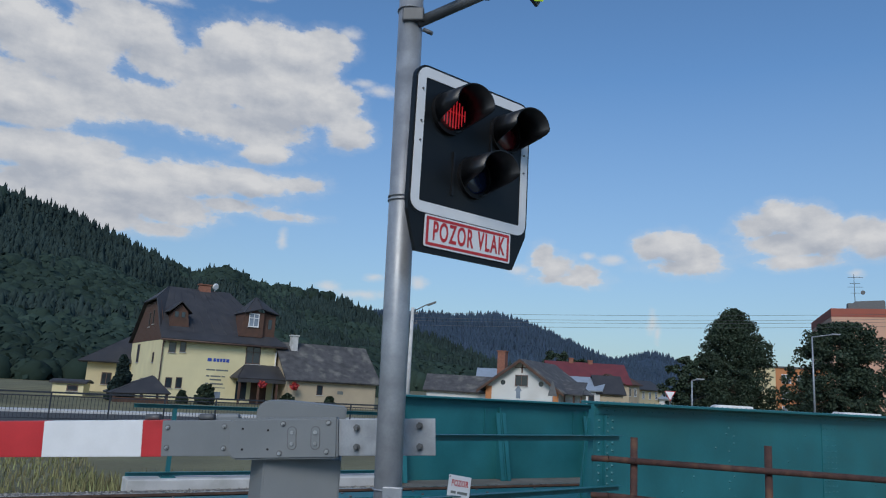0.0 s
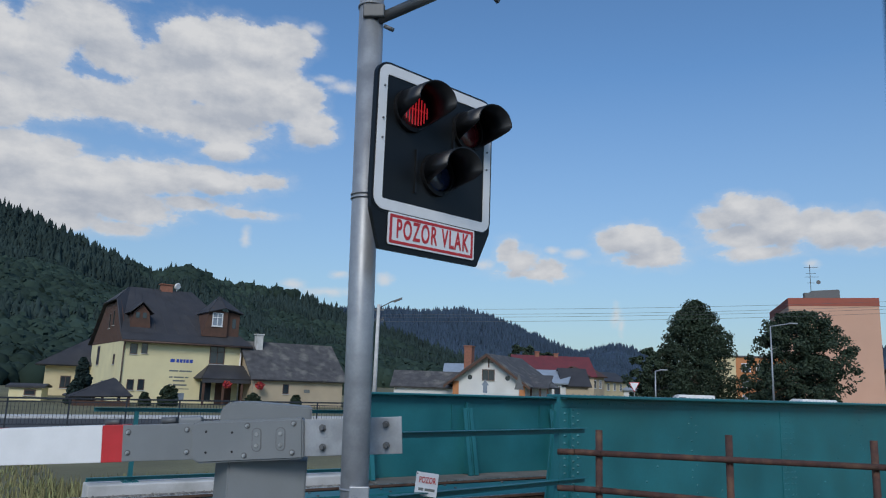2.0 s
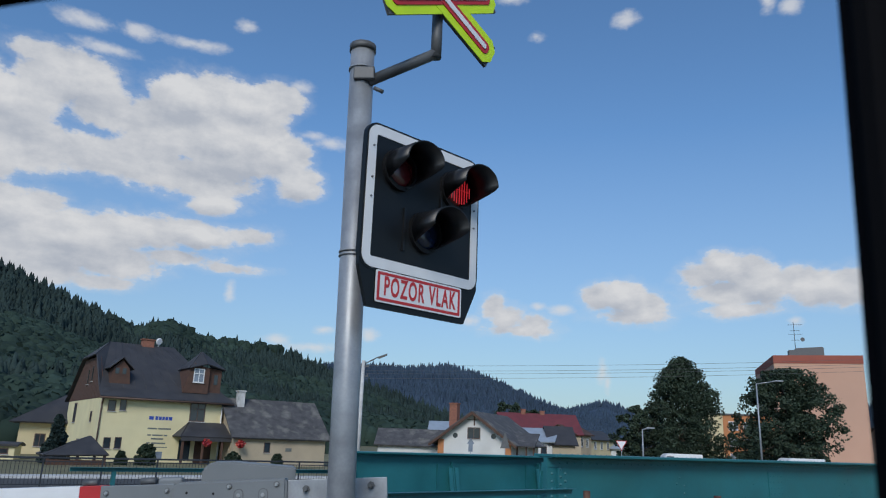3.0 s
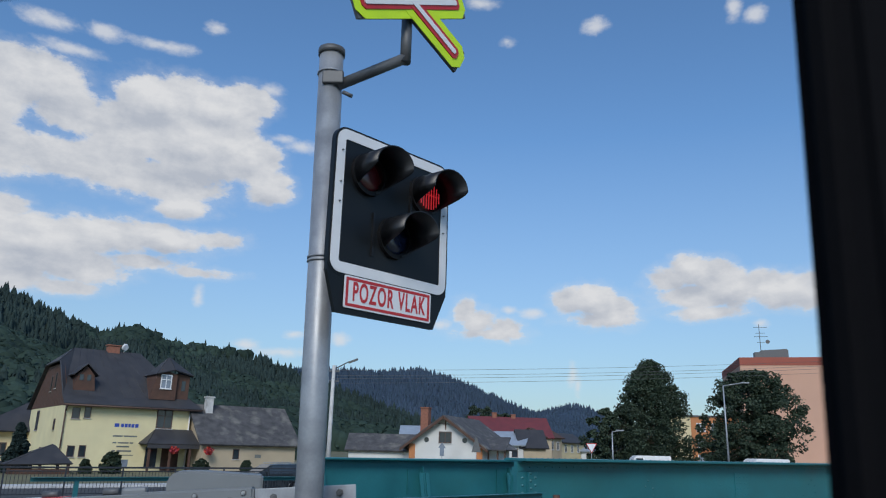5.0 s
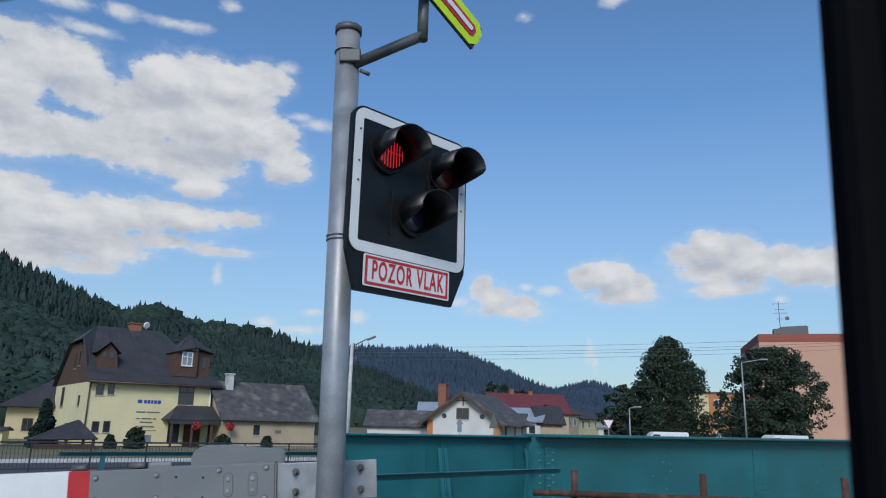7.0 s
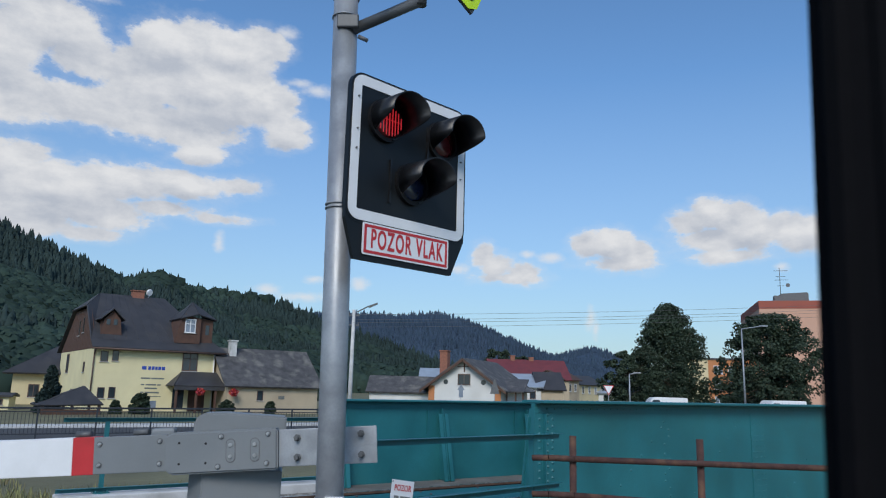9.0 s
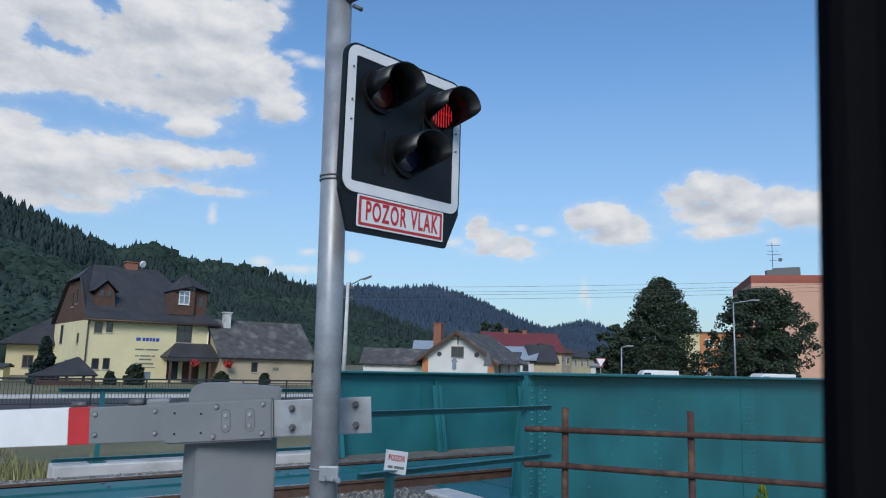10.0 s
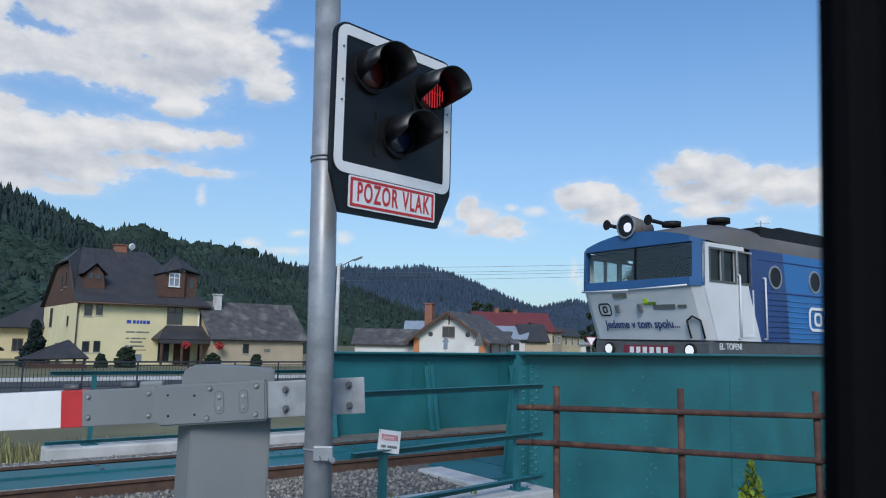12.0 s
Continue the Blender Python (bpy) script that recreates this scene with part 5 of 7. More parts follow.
def apartment_blocks():
    # tall salmon block: x along its windowless end, y away
    o = thing("apartment_block", pose(49.3, 120, 0, 0, 0, -14), "salmon apartment block with a windowless end wall and brick-red cornice", "apartment building")
    bm = B()
    box(bm, 0, 13.0, 0, 23, -1.3, 15.9)
    part("wall", bm, M["pink_wall"], o, "salmon render")
    bm = B()
    box(bm, -0.05, 13.05, -0.05, 23.05, 15.9, 17.2)
    part("cornice", bm, M["salmon_dark"], o, "brick-red cornice band")
    bm = B()
    slab(bm, [(3.2, 17.2), (8.4, 17.2), (8.4, 18.9), (8.2, 19.1), (4.2, 18.9)], 4, 12)
    box(bm, 3.0, 4.6, 3.4, 5, 17.2, 18.5)
    part("roof_house", bm, M["dark_grey"], o, "grey lift house on the roof")
    bm = B()
    rod(bm, (4.2, 4.5, 18.5), (4.2, 4.5, 23.4), 0.05, n=6)
    for z, w in ((22.9, 1.3), (21.9, 0.9), (21.3, 1.3), (20.3, 0.7)):
        rod(bm, (4.2 - w * 0.7, 4.5, z), (4.2 + w, 4.5, z), 0.035, n=5)
    rod(bm, (5.4, 4.5, 20.4), (5.4, 4.4, 20.4), 0.35, n=8)
    part("antenna", bm, M["dark_grey"], o, "roof antenna mast")
    west = pose(0, 0, 0, 0, 0, -90)
    for f in range(5):
        for k in range(5):
            window(o, pose(0, 3 + 4.2 * k, 0.9 + 3.1 * f) @ west, 1.8, 1.5, M["frame_white"], M["glass"], 1)
    # orange and cream block in the gap between the trees
    o = thing("low_block", pose(38.5, 124, 0), "low cream and orange block of flats", "apartment building")
    bm = B()
    box(bm, 0, 3.4, 0, 14, -1.3, 7.6)
    part("wall", bm, M["cream_wall"], o)
    bm = B()
    box(bm, 3.4, 14, -0.1, 14, -1.3, 7.6)
    part("wall", bm, M["orange_wall"], o, "orange render")
    bm = B()
    box(bm, -0.2, 14.2, -0.3, 14.2, 7.6, 7.85)
    part("roof", bm, M["dark_grey"], o)
    for z in (0.8, 3.3, 5.9):
        for x in (5.0, 7.4, 10):
            window(o, pose(x, -0.1, z), 1.5, 1.4, M["frame_white"], M["pane"], 1)
    # house beyond the block
    gable_house("pale_house", pose(68.5, 124, 0), 9, 8, -1.3, 4.0, 6.5, M["white_wall"], M["slate_grey"], "pale house at the foot of the hill", ridge="x",
                wins=((1.6, 2.6, 1.2, 1.4, "frame_wood"), (4.5, 2.6, 1.2, 1.4, "frame_wood")))


apartment_blocks()


# ---------------------------------------------------------------- trees and hills
def leaf_cards(verts, faces, c, r, n, size, rnd, squash=0.8):
    """Clump of small folded leaf sprays scattered in a ball."""
    for _ in range(n):
        d = Vector((rnd.gauss(0, 1), rnd.gauss(0, 1), rnd.gauss(0, 1))).normalized() * r * rnd.random() ** 0.4
        d.z *= squash
        p = Vector(c) + d
        s = size * rnd.uniform(0.6, 1.3)
        rot = Euler((rnd.uniform(-1.2, 1.2), rnd.uniform(-1.2, 1.2), rnd.uniform(0, 6.3))).to_matrix()
        i = len(verts)
        for v in ((-0.5, -0.35, 0), (0.1, -0.5, 0.12), (0.6, 0, -0.1), (0.1, 0.5, 0.12), (-0.5, 0.3, 0)):
            verts.append(p + rot @ (Vector(v) * s))
        faces.append((i, i + 1, i + 2, i + 3, i + 4))


def mesh_part(name, verts, faces, mat, parent, label=""):
    me = bpy.data.meshes.new(name)
    me.from_pydata([tuple(v) for v in verts], [], faces)
    me.materials.append(mat)
    ob = new(name, me)
    ob.parent = parent
    if label:
        ob["label"] = label
    return ob


def tree(name, m, height, spread, seed, label, shape, clumps, mat="leaf", leaf=0.23):
    """shape(h) gives the crown's half width, of 1, at the share h of its height."""
    rnd = random.Random(seed)
    o = thing(name, m, label, "tree")
    bm = B()
    rod(bm, (0, 0, -0.2), (0.1, 0, height * 0.45), 0.035 * height, 0.02 * height, n=10)
    rod(bm, (0.1, 0, height * 0.45), (0, 0.1, height * 0.92), 0.02 * height, 0.004 * height, n=8)
    limbs = []
    for k in range(16):
        h = rnd.uniform(0.18, 0.85)
        a = rnd.uniform(0, 6.28)
        r = spread * shape(h) * 0.75
        e = (r * math.cos(a), r * math.sin(a), height * min(0.97, h + 0.10))
        rod(bm, (0.05, 0.05, height * h * 0.9), e, 0.010 * height * (1.1 - h), 0.002 * height, n=6)
        limbs.append(e)
    part("trunk", bm, M["bark"], o, "brown bark trunk with limbs")
    verts, faces = [], []
    for k in range(clumps):
        h = rnd.uniform(0.06, 1.0)
        a = rnd.uniform(0, 6.28)
        r = spread * shape(h) * math.sqrt(rnd.uniform(0.04, 1.0)) * rnd.uniform(0.85, 1.12)
        leaf_cards(verts, faces, (r * math.cos(a), r * math.sin(a), h * height), height * rnd.uniform(0.05, 0.12) * (1.1 - 0.45 * h), 120, leaf, rnd, rnd.uniform(0.5, 1.0))
    mesh_part("crown", verts, faces, M[mat], o, "dense dark green leaves")
    return o


def trees():
    cone = lambda h: min(1.0, 0.8 + 1.6 * h) if h < 0.13 else max(0.05, 1.0 - 0.62 * (h - 0.13) - 1.1 * max(0.0, h - 0.70))
    ball = lambda h: math.sqrt(max(0.03, 1 - ((h - 0.47) / 0.55) ** 2))
    tree("lime_tree", pose(24.2, 85, -1.2), 12.8, 5.6, 3, "tall dark green broadleaf tree with a pointed crown", cone, 420, "leaf", 0.18)
    tree("birch_tree", pose(19.0, 84, -1.2), 7.4, 3.0, 5, "smaller leafy tree beside the tall one", ball, 90)
    tree("maple_tree", pose(33.6, 80, -1.2), 11.7, 5.2, 8, "broad dark green tree before the apartment block", ball, 330, "leaf", 0.20)
    tree("willow_shrub", pose(29.2, 76, -1.2), 5.2, 3.6, 11, "drooping light green shrub beside the street lamp", ball, 70, "leaf", 0.2)
    tree("roadside_tree", pose(13.5, 120, -1.2), 4.5, 3.2, 15, "round green tree before the terraced houses", ball, 40)
    tree("backyard_tree", pose(7.0, 130, -1.2), 9.6, 4.6, 21, "round dark tree behind the white gable house", ball, 110)
    tree("backyard_tree", pose(11.0, 134, -1.2), 8.8, 3.6, 22, "round dark tree behind the white gable house", ball, 80)
    tree("spruce", TRACK @ pose(7.8, 55.5, -1.2, 0, 0, 0), 3.6, 0.95, 31, "narrow dark spruce beside the yellow house", lambda h: 1.05 - h, 130, "needle", 0.24)
    for s, o_, h, w, sd in ((14.2, 54.0, 1.7, 0.75, 41), (12.4, 54.2, 1.1, 0.4, 42), (24.6, 52.2, 1.2, 0.45, 43), (20.5, 51.6, 1.3, 0.6, 44)):
        tree("garden_bush", TRACK @ pose(s, o_, -1.2), h, w, sd, "clipped dark green bush before the house wall", lambda h: 0.5 + 0.5 * math.sin(math.pi * min(1, h * 0.8 + 0.2)), 120, "leaf", 0.16)
    # dark hedge behind the street, west of the houses
    rnd = random.Random(77)
    verts, faces = [], []
    for k in range(260):
        s_, o_ = rnd.uniform(-42, -2), rnd.uniform(46, 60)
        leaf_cards(verts, faces, (s_, o_, -1.1 + rnd.uniform(0.2, 2.6)), rnd.uniform(0.8, 1.5), 90, 0.30, rnd, 0.9)
    me = bpy.data.meshes.new("hedge")
    me.from_pydata([tuple(v) for v in verts], [], faces)
    me.materials.append(M["leaf"])
    ob = new("hedge", me)
    ob.matrix_basis = TRACK
    tagged(ob, "dark green overgrown hedge along the far side of the street", "hedge", kind="stuff")
    # hanging flowers at the entrance
    rnd = random.Random(9)
    for s, o_ in ((19.7, 56.4), (22.4, 55.4)):
        verts, faces = [], []
        leaf_cards(verts, faces, (0, 0, 0), 0.42, 120, 0.16, rnd)
        me = bpy.data.meshes.new("flower_basket")
        me.from_pydata([tuple(v) for v in verts], [], faces)
        me.materials.append(M["flower"])
        ob = new("flower_basket", me)
        ob.matrix_basis = TRACK @ pose(s, o_, 0.75)
        tagged(ob, "hanging basket of red flowers under the canopy", "flowers")


trees()


def hill(name, ridge, r0, r1, zb, seed, mat, label, trees_n, tree_h, tree_mat, broad=0.0, broad_mat=None, rough=6.0, over=1.25):
    """A wooded hill: ridge lists azimuth and elevation in degrees; its foot lies at r0, its crest at r1 metres."""
    rnd = random.Random(seed)
    azs = [a for a, _ in ridge]

    def crest(a):
        for (a0, e0), (a1, e1) in zip(ridge, ridge[1:]):
            if a0 <= a <= a1:
                return e0 + (e1 - e0) * (a - a0) / (a1 - a0)
        return ridge[-1][1]

    def place(a, u):
        """u from 0 at the foot to 1 at the crest, past 1 down the far side."""
        r = r0 + (r1 - r0) * u
        drop = tree_h * 0.8 / r1 * 57.3
        rise = (crest(a) - drop) * (u ** 0.8 if u <= 1 else 1 - (u - 1) * 1.6)
        x, y = r * math.sin(radians(a)), r * math.cos(radians(a))
        z = max(zb, 1.5 + r * math.tan(radians(rise)) - 3.5 * (1 - min(u, 1.0)))
        z += rough * noise.noise(Vector((x, y, 0)) * (8.0 / r1)) * min(1, u * 2) * max(0.0, min(1.0, (1.0 - u) * 5))
        return Vector((x, y, z))

    na, nu = int((azs[-1] - azs[0]) * 2.2) + 2, 26
    verts = [place(azs[0] + (azs[-1] - azs[0]) * i / (na - 1), over * j / (nu - 1)) for i in range(na) for j in range(nu)]
    faces = [(i * nu + j, (i + 1) * nu + j, (i + 1) * nu + j + 1, i * nu + j + 1) for i in range(na - 1) for j in range(nu - 1)]
    me = bpy.data.meshes.new(name)
    me.from_pydata([tuple(v) for v in verts], [], faces)
    me.materials.append(mat)
    me.polygons.foreach_set("use_smooth", [True] * len(me.polygons))
    tagged(new(name, me), label, "hill", kind="structure")
    cv, cf, bv, bf = [], [], [], []
    for _ in range(trees_n):
        a = rnd.uniform(azs[0], azs[-1])
        u = rnd.random() ** 0.8 * 1.03
        if rnd.random() < 0.12:
            u = rnd.uniform(0.95, 1.02)
        p = place(a, u)
        patch = noise.noise(Vector((p.x, p.y, 3)) * (5.0 / r1)) + 0.25 * noise.noise(Vector((p.x, p.y, 9)) * (30.0 / r1))
        h = tree_h * rnd.uniform(0.65, 1.25) * min(1.0, math.hypot(p.x, p.y) / 330)
        # on the slope the crowns close up, and only their tops stand clear
        p.z -= 0.34 * h * max(0.0, min(1.0, (0.97 - u) * 12))
        leafy = broad and patch + 0.55 * (0.62 - u) > 0.02
        if u < 0.94 or (leafy and rnd.random() < 0.5):
            # a lumpy crown, rounded for leaf trees, taller and pointed for spruces
            r, top = (h * rnd.uniform(0.30, 0.46), 0.92) if leafy else (h * rnd.uniform(0.20, 0.28), 1.06)
            tv, tf = (bv, bf) if leafy else (cv, cf)
            i = len(tv)
            rings = ((0.30, 0.86), (0.50, 1.0), (0.68, 0.84), (0.83, 0.5)) if leafy else ((0.20, 1.0), (0.45, 0.82), (0.68, 0.52), (0.88, 0.24))
            for zz, w in rings:
                for k in range(7):
                    q = k * 0.8976 + a * 9 + zz
                    ww = w * r * rnd.uniform(0.72, 1.22)
                    tv.append(p + Vector((ww * math.cos(q), ww * math.sin(q), h * (zz + rnd.uniform(-0.05, 0.05)))))
            tv.append(p + Vector((rnd.uniform(-0.1, 0.1) * r, 0, h * top)))
            for j in range(3):
                for k in range(7):
                    k2 = (k + 1) % 7
                    tf.append((i + 7 * j + k, i + 7 * j + k2, i + 7 * j + 7 + k2, i + 7 * j + 7 + k))
            for k in range(7):
                tf.append((i + 21 + k, i + 21 + (k + 1) % 7, i + 28))
            # loose sprays that break its outline
            for _k in range(16 if u < 0.6 else 8):
                zz, w = rings[rnd.randrange(4)]
                q = rnd.uniform(0, 6.283)
                e = p + Vector((w * r * math.cos(q), w * r * math.sin(q), h * (zz + rnd.uniform(-0.06, 0.08))))
                d = Vector((math.cos(q), math.sin(q), 0.7)).normalized()
                t1 = d.cross(Vector((rnd.uniform(-1, 1), rnd.uniform(-1, 1), 1))).normalized()
                t2 = d.cross(t1)
                sz = r * rnd.uniform(0.12, 0.24)
                i = len(tv)
                tv.extend((e - t1 * sz, e - t2 * sz * 0.8, e + t1 * sz * 0.9, e + t2 * sz))
                tf.append((i, i + 1, i + 2, i + 3))
        else:
            # a spruce on the skyline: ragged stacked skirts round a thin top
            ph = rnd.uniform(0, 6.3)
            h *= rnd.uniform(0.6, 1.15)
            fat = rnd.uniform(1.0, 1.6)
            for z0, z1, w in ((0.05, 0.42, 0.19), (0.22, 0.58, 0.165), (0.38, 0.72, 0.135), (0.54, 0.86, 0.10), (0.70, 1.0, 0.065)):
                i = len(cv)
                for k in range(6):
                    q = ph + k * 1.0472 + z0 * 3
                    ww = w * fat * h * rnd.uniform(0.6, 1.3)
                    cv.append(p + Vector((ww * math.cos(q), ww * math.sin(q), h * (z0 + rnd.uniform(-0.03, 0.03)))))
                cv.append(p + Vector((0, 0, h * z1)))
                for k in range(6):
                    cf.append((i + k, i + (k + 1) % 6, i + 6))
    for nm, v, f, mt, lab in (("spruce_wood", cv, cf, tree_mat, "dark spruces covering the hillside"), ("broadleaf_wood", bv, bf, broad_mat or tree_mat, "green broadleaf trees covering the slope")):
        if v:
            me = bpy.data.meshes.new(nm)
            me.from_pydata([tuple(x) for x in v], [], f)
            me.materials.append(mt)
            me.polygons.foreach_set("use_smooth", [True] * len(me.polygons))
            tagged(new(nm, me), lab, "woods", kind="stuff")


hill("hill_west", [(-48, 12.5), (-44, 12.2), (-38.6, 11.5), (-36.5, 11.1), (-33, 10.2), (-30.4, 9.1), (-27.5, 8.0), (-25.4, 7.0), (-24.2, 7.5), (-23.0, 7.8), (-21.6, 7.3), (-20, 6.2), (-17, 4.6), (-13, 2.6), (-10, 1.0)],
     130, 640, -2, 1, M["hill"], "steep wooded hillside of spruce and broadleaf trees", 15000, 16, M["needle"], 1.0, M["wood_leaf"], 9)
hill("hill_middle", [(-30, 6.5), (-26, 7.0), (-21.5, 7.1), (-19, 6.9), (-16, 6.8), (-14, 6.4), (-12, 5.8), (-9.5, 4.9), (-7, 4.0), (-3, 2.6), (0, 1.7), (4, 0.9)],
     320, 900, -2, 2, M["hill"], "long wooded ridge beyond the houses", 7000, 15, M["needle"], 0.6, M["wood_leaf"], 9)
# the two far ridges wear the haze-blue colours, with no air between
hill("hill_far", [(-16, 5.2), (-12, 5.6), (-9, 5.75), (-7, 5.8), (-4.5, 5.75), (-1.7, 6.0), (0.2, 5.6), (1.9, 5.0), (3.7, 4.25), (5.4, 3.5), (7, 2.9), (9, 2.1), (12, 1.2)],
     700, 1700, -2, 3, M["haze_hill"], "distant spruce ridge with haze blue put into its colour", 9000, 17, M["haze_wood"], 0, None, 14)
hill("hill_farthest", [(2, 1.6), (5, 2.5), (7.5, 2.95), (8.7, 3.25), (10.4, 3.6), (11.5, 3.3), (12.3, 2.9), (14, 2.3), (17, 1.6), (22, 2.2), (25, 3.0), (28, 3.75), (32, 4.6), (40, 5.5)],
     1200, 2700, -2, 4, M["haze_hill"], "farthest wooded hill at the end of the valley, haze blue put into its colour", 7000, 19, M["haze_wood"], 0, None, 16)


# ---------------------------------------------------------------- street furniture
def street_things():
    # street lamp on a concrete pole
    o = thing("street_lamp", pose(-6.62, 45, -1.0), "concrete pole with a street lamp arm and wires", "street lamp")
    bm = B()
    rod(bm, (0, 0, 0), (0, 0, 7.25), 0.15, 0.10, n=12)
    part("pole", bm, M["concrete"], o)
    bm = B()
    rod(bm, (0, 0, 7.0), (0.9, 0, 7.5), 0.035, n=8)
    part("arm", bm, M["dark_grey"], o)
    bm = B()
    slab(bm, [(0.8, 7.46), (1.45, 7.72), (1.45, 7.62), (0.95, 7.40)], -0.12, 0.12)
    part("lamp_head", bm, M["dark_grey"], o)
    for z in (6.9, 6.3):
        bm = B()
        box(bm, -0.35, 0.35, -0.05, 0.05, z - 0.04, z + 0.04)
        for x in (-0.3, 0.3):
            rod(bm, (x, 0, z), (x, 0, z + 0.16), 0.04, n=6)
        part("cross_arm", bm, M["dark_grey"], o)
    # lamps by the trees
    for x, y, h, arm in ((26.97, 70, 9.0, 2.0), (17.35, 75, 4.6, 0.7)):
        o = thing("street_lamp", pose(x, y, -1.1), "slim grey steel street lamp with a flat head", "street lamp", "slim street lamps")
        bm = B()
        rod(bm, (0, 0, 0), (0, 0, h), 0.10, 0.06, n=10)
        rod(bm, (0, 0, h), (arm, 0, h + 0.35 * arm / 2), 0.05, n=8)
        part("pole", bm, M["galv"], o)
        bm = B()
        box(bm, arm - 0.3, arm + 0.5, -0.12, 0.12, h + 0.14 * arm, h + 0.14 * arm + 0.12, bevel=0.02)
        part("lamp_head", bm, M["galv"], o)
    # overhead wires
    for dz, dy in ((0.0, 0.0), (-0.30, 0.2), (-0.52, -0.2), (-0.78, 0.0)):
        cu = bpy.data.curves.new("overhead_wire", "CURVE")
        cu.dimensions, cu.bevel_depth, cu.bevel_resolution = "3D", 0.009, 0
        sp = cu.splines.new("POLY")
        sp.points.add(24)
        for k in range(25):
            t = k / 24
            sp.points[k].co = (-6.6 + 46.6 * t, 45 + 6 * t + dy, 5.95 + dz + 3.1 * t - 3.4 * t * (1 - t) * 0.4, 1)
        tmp = bpy.data.objects.new("overhead_wire", cu)
        me = bpy.data.meshes.new_from_object(tmp)
        bpy.data.objects.remove(tmp)
        me.materials.append(M["dark_grey"])
        tagged(new("overhead_wire", me), "thin dark overhead power wire across the sky", "wire", "overhead wires")
    # give-way sign
    o = thing("give_way_sign", pose(13.8, 68, -1.1), "upside-down triangular white give-way sign with red rim", "sign")
    bm = B()
    rod(bm, (0, 0, 0), (0, 0, 3.4), 0.03, n=8)
    part("post", bm, M["galv"], o)
    bm = B()
    slab(bm, [(-0.5, 3.35), (0.5, 3.35), (0.0, 2.45)], -0.05, -0.035)
    part("rim", bm, M["red"], o)
    bm = B()
    slab(bm, [(-0.41, 3.30), (0.41, 3.30), (0.0, 2.56)], -0.06, -0.051)
    part("field", bm, M["white"], o)
    # direction signs before the white house
    for x, y, lab in ((0.25, 70, "blue and white arrow sign on a post"), (3.5, 71, "grey back of a triangular sign")):
        o = thing("road_sign", pose(x, y, -1.1), lab, "sign")
        bm = B()
        rod(bm, (0, 0, 0), (0, 0, 3.1), 0.03, n=8)
        part("post", bm, M["galv"], o)
        bm = B()
        if x < 1:
            slab(bm, [(-0.35, 2.6), (0.0, 3.15), (0.35, 2.6), (0.2, 2.6), (0.2, 1.9), (-0.2, 1.9), (-0.2, 2.6)], -0.05, -0.03)
            part("plate", bm, M["pane"], o)
        else:
            slab(bm, [(-0.45, 2.3), (0.45, 2.3), (0.05, 3.7), (-0.05, 3.7)], -0.05, -0.03)
            part("plate", bm, M["dark_grey"], o)


street_things()


# ---------------------------------------------------------------- plants beside the track
def plants():
    rnd = random.Random(12)
    v, f = [], []
    for _ in range(11000):
        s, o = rnd.uniform(-9, 0.9), rnd.uniform(2.3, 9)
        if rnd.random() < 0.35:
            s, o = rnd.uniform(0.2, 5.0), rnd.uniform(2.4, 4.2)
        h = rnd.uniform(0.05, 0.20) * (1.8 if o < 4.2 and s > 0 else 1.0)
        z0 = -0.45
        a = rnd.uniform(0, 6.28)
        lean = rnd.uniform(0.0, 0.4) * h
        w = rnd.uniform(0.006, 0.016)
        i = len(v)
        dx, dy = math.cos(a), math.sin(a)
        v += [(s - dy * w, o + dx * w, z0), (s + dy * w, o - dx * w, z0), (s + dx * lean * 0.4 + dy * w * 0.7, o + dy * lean * 0.4 - dx * w * 0.7, z0 + h * 0.6), (s + dx * lean, o + dy * lean, z0 + h)]
        f.append((i, i + 1, i + 2, i + 3))
    me = bpy.data.meshes.new("dry_grass")
    me.from_pydata(v, [], f)
    me.materials.append(M["grass"])
    ob = new("dry_grass", me)
    ob.matrix_basis = TRACK
    tagged(ob, "tall dry and green grass on the railway bank", "grass", kind="stuff")
    for x, y, z, r, h, n in ((-0.42, 6.9, -0.15, 0.16, 0.22, 60), (0.35, 7.6, -0.15, 0.12, 0.15, 40), (2.80, 6.72, -0.1, 0.14, 0.56, 420)):
        vv, ff = [], []
        leaf_cards(vv, ff, (0, 0, h * 0.5), r, n, 0.045, rnd, squash=h / r * 0.7)
        # narrower towards its tip
        for q in vv:
            q.x, q.y = q.x * (1.25 - 0.85 * q.z / h), q.y * (1.25 - 0.85 * q.z / h)
        me = bpy.data.meshes.new("weed")
        me.from_pydata([tuple(q) for q in vv], [], ff)
        me.materials.append(M["weed"])
        ob = new("weed", me)
        ob.matrix_basis = pose(x, y, z)
        tagged(ob, "yellow-green weed growing beside the fence", "weed")


plants()


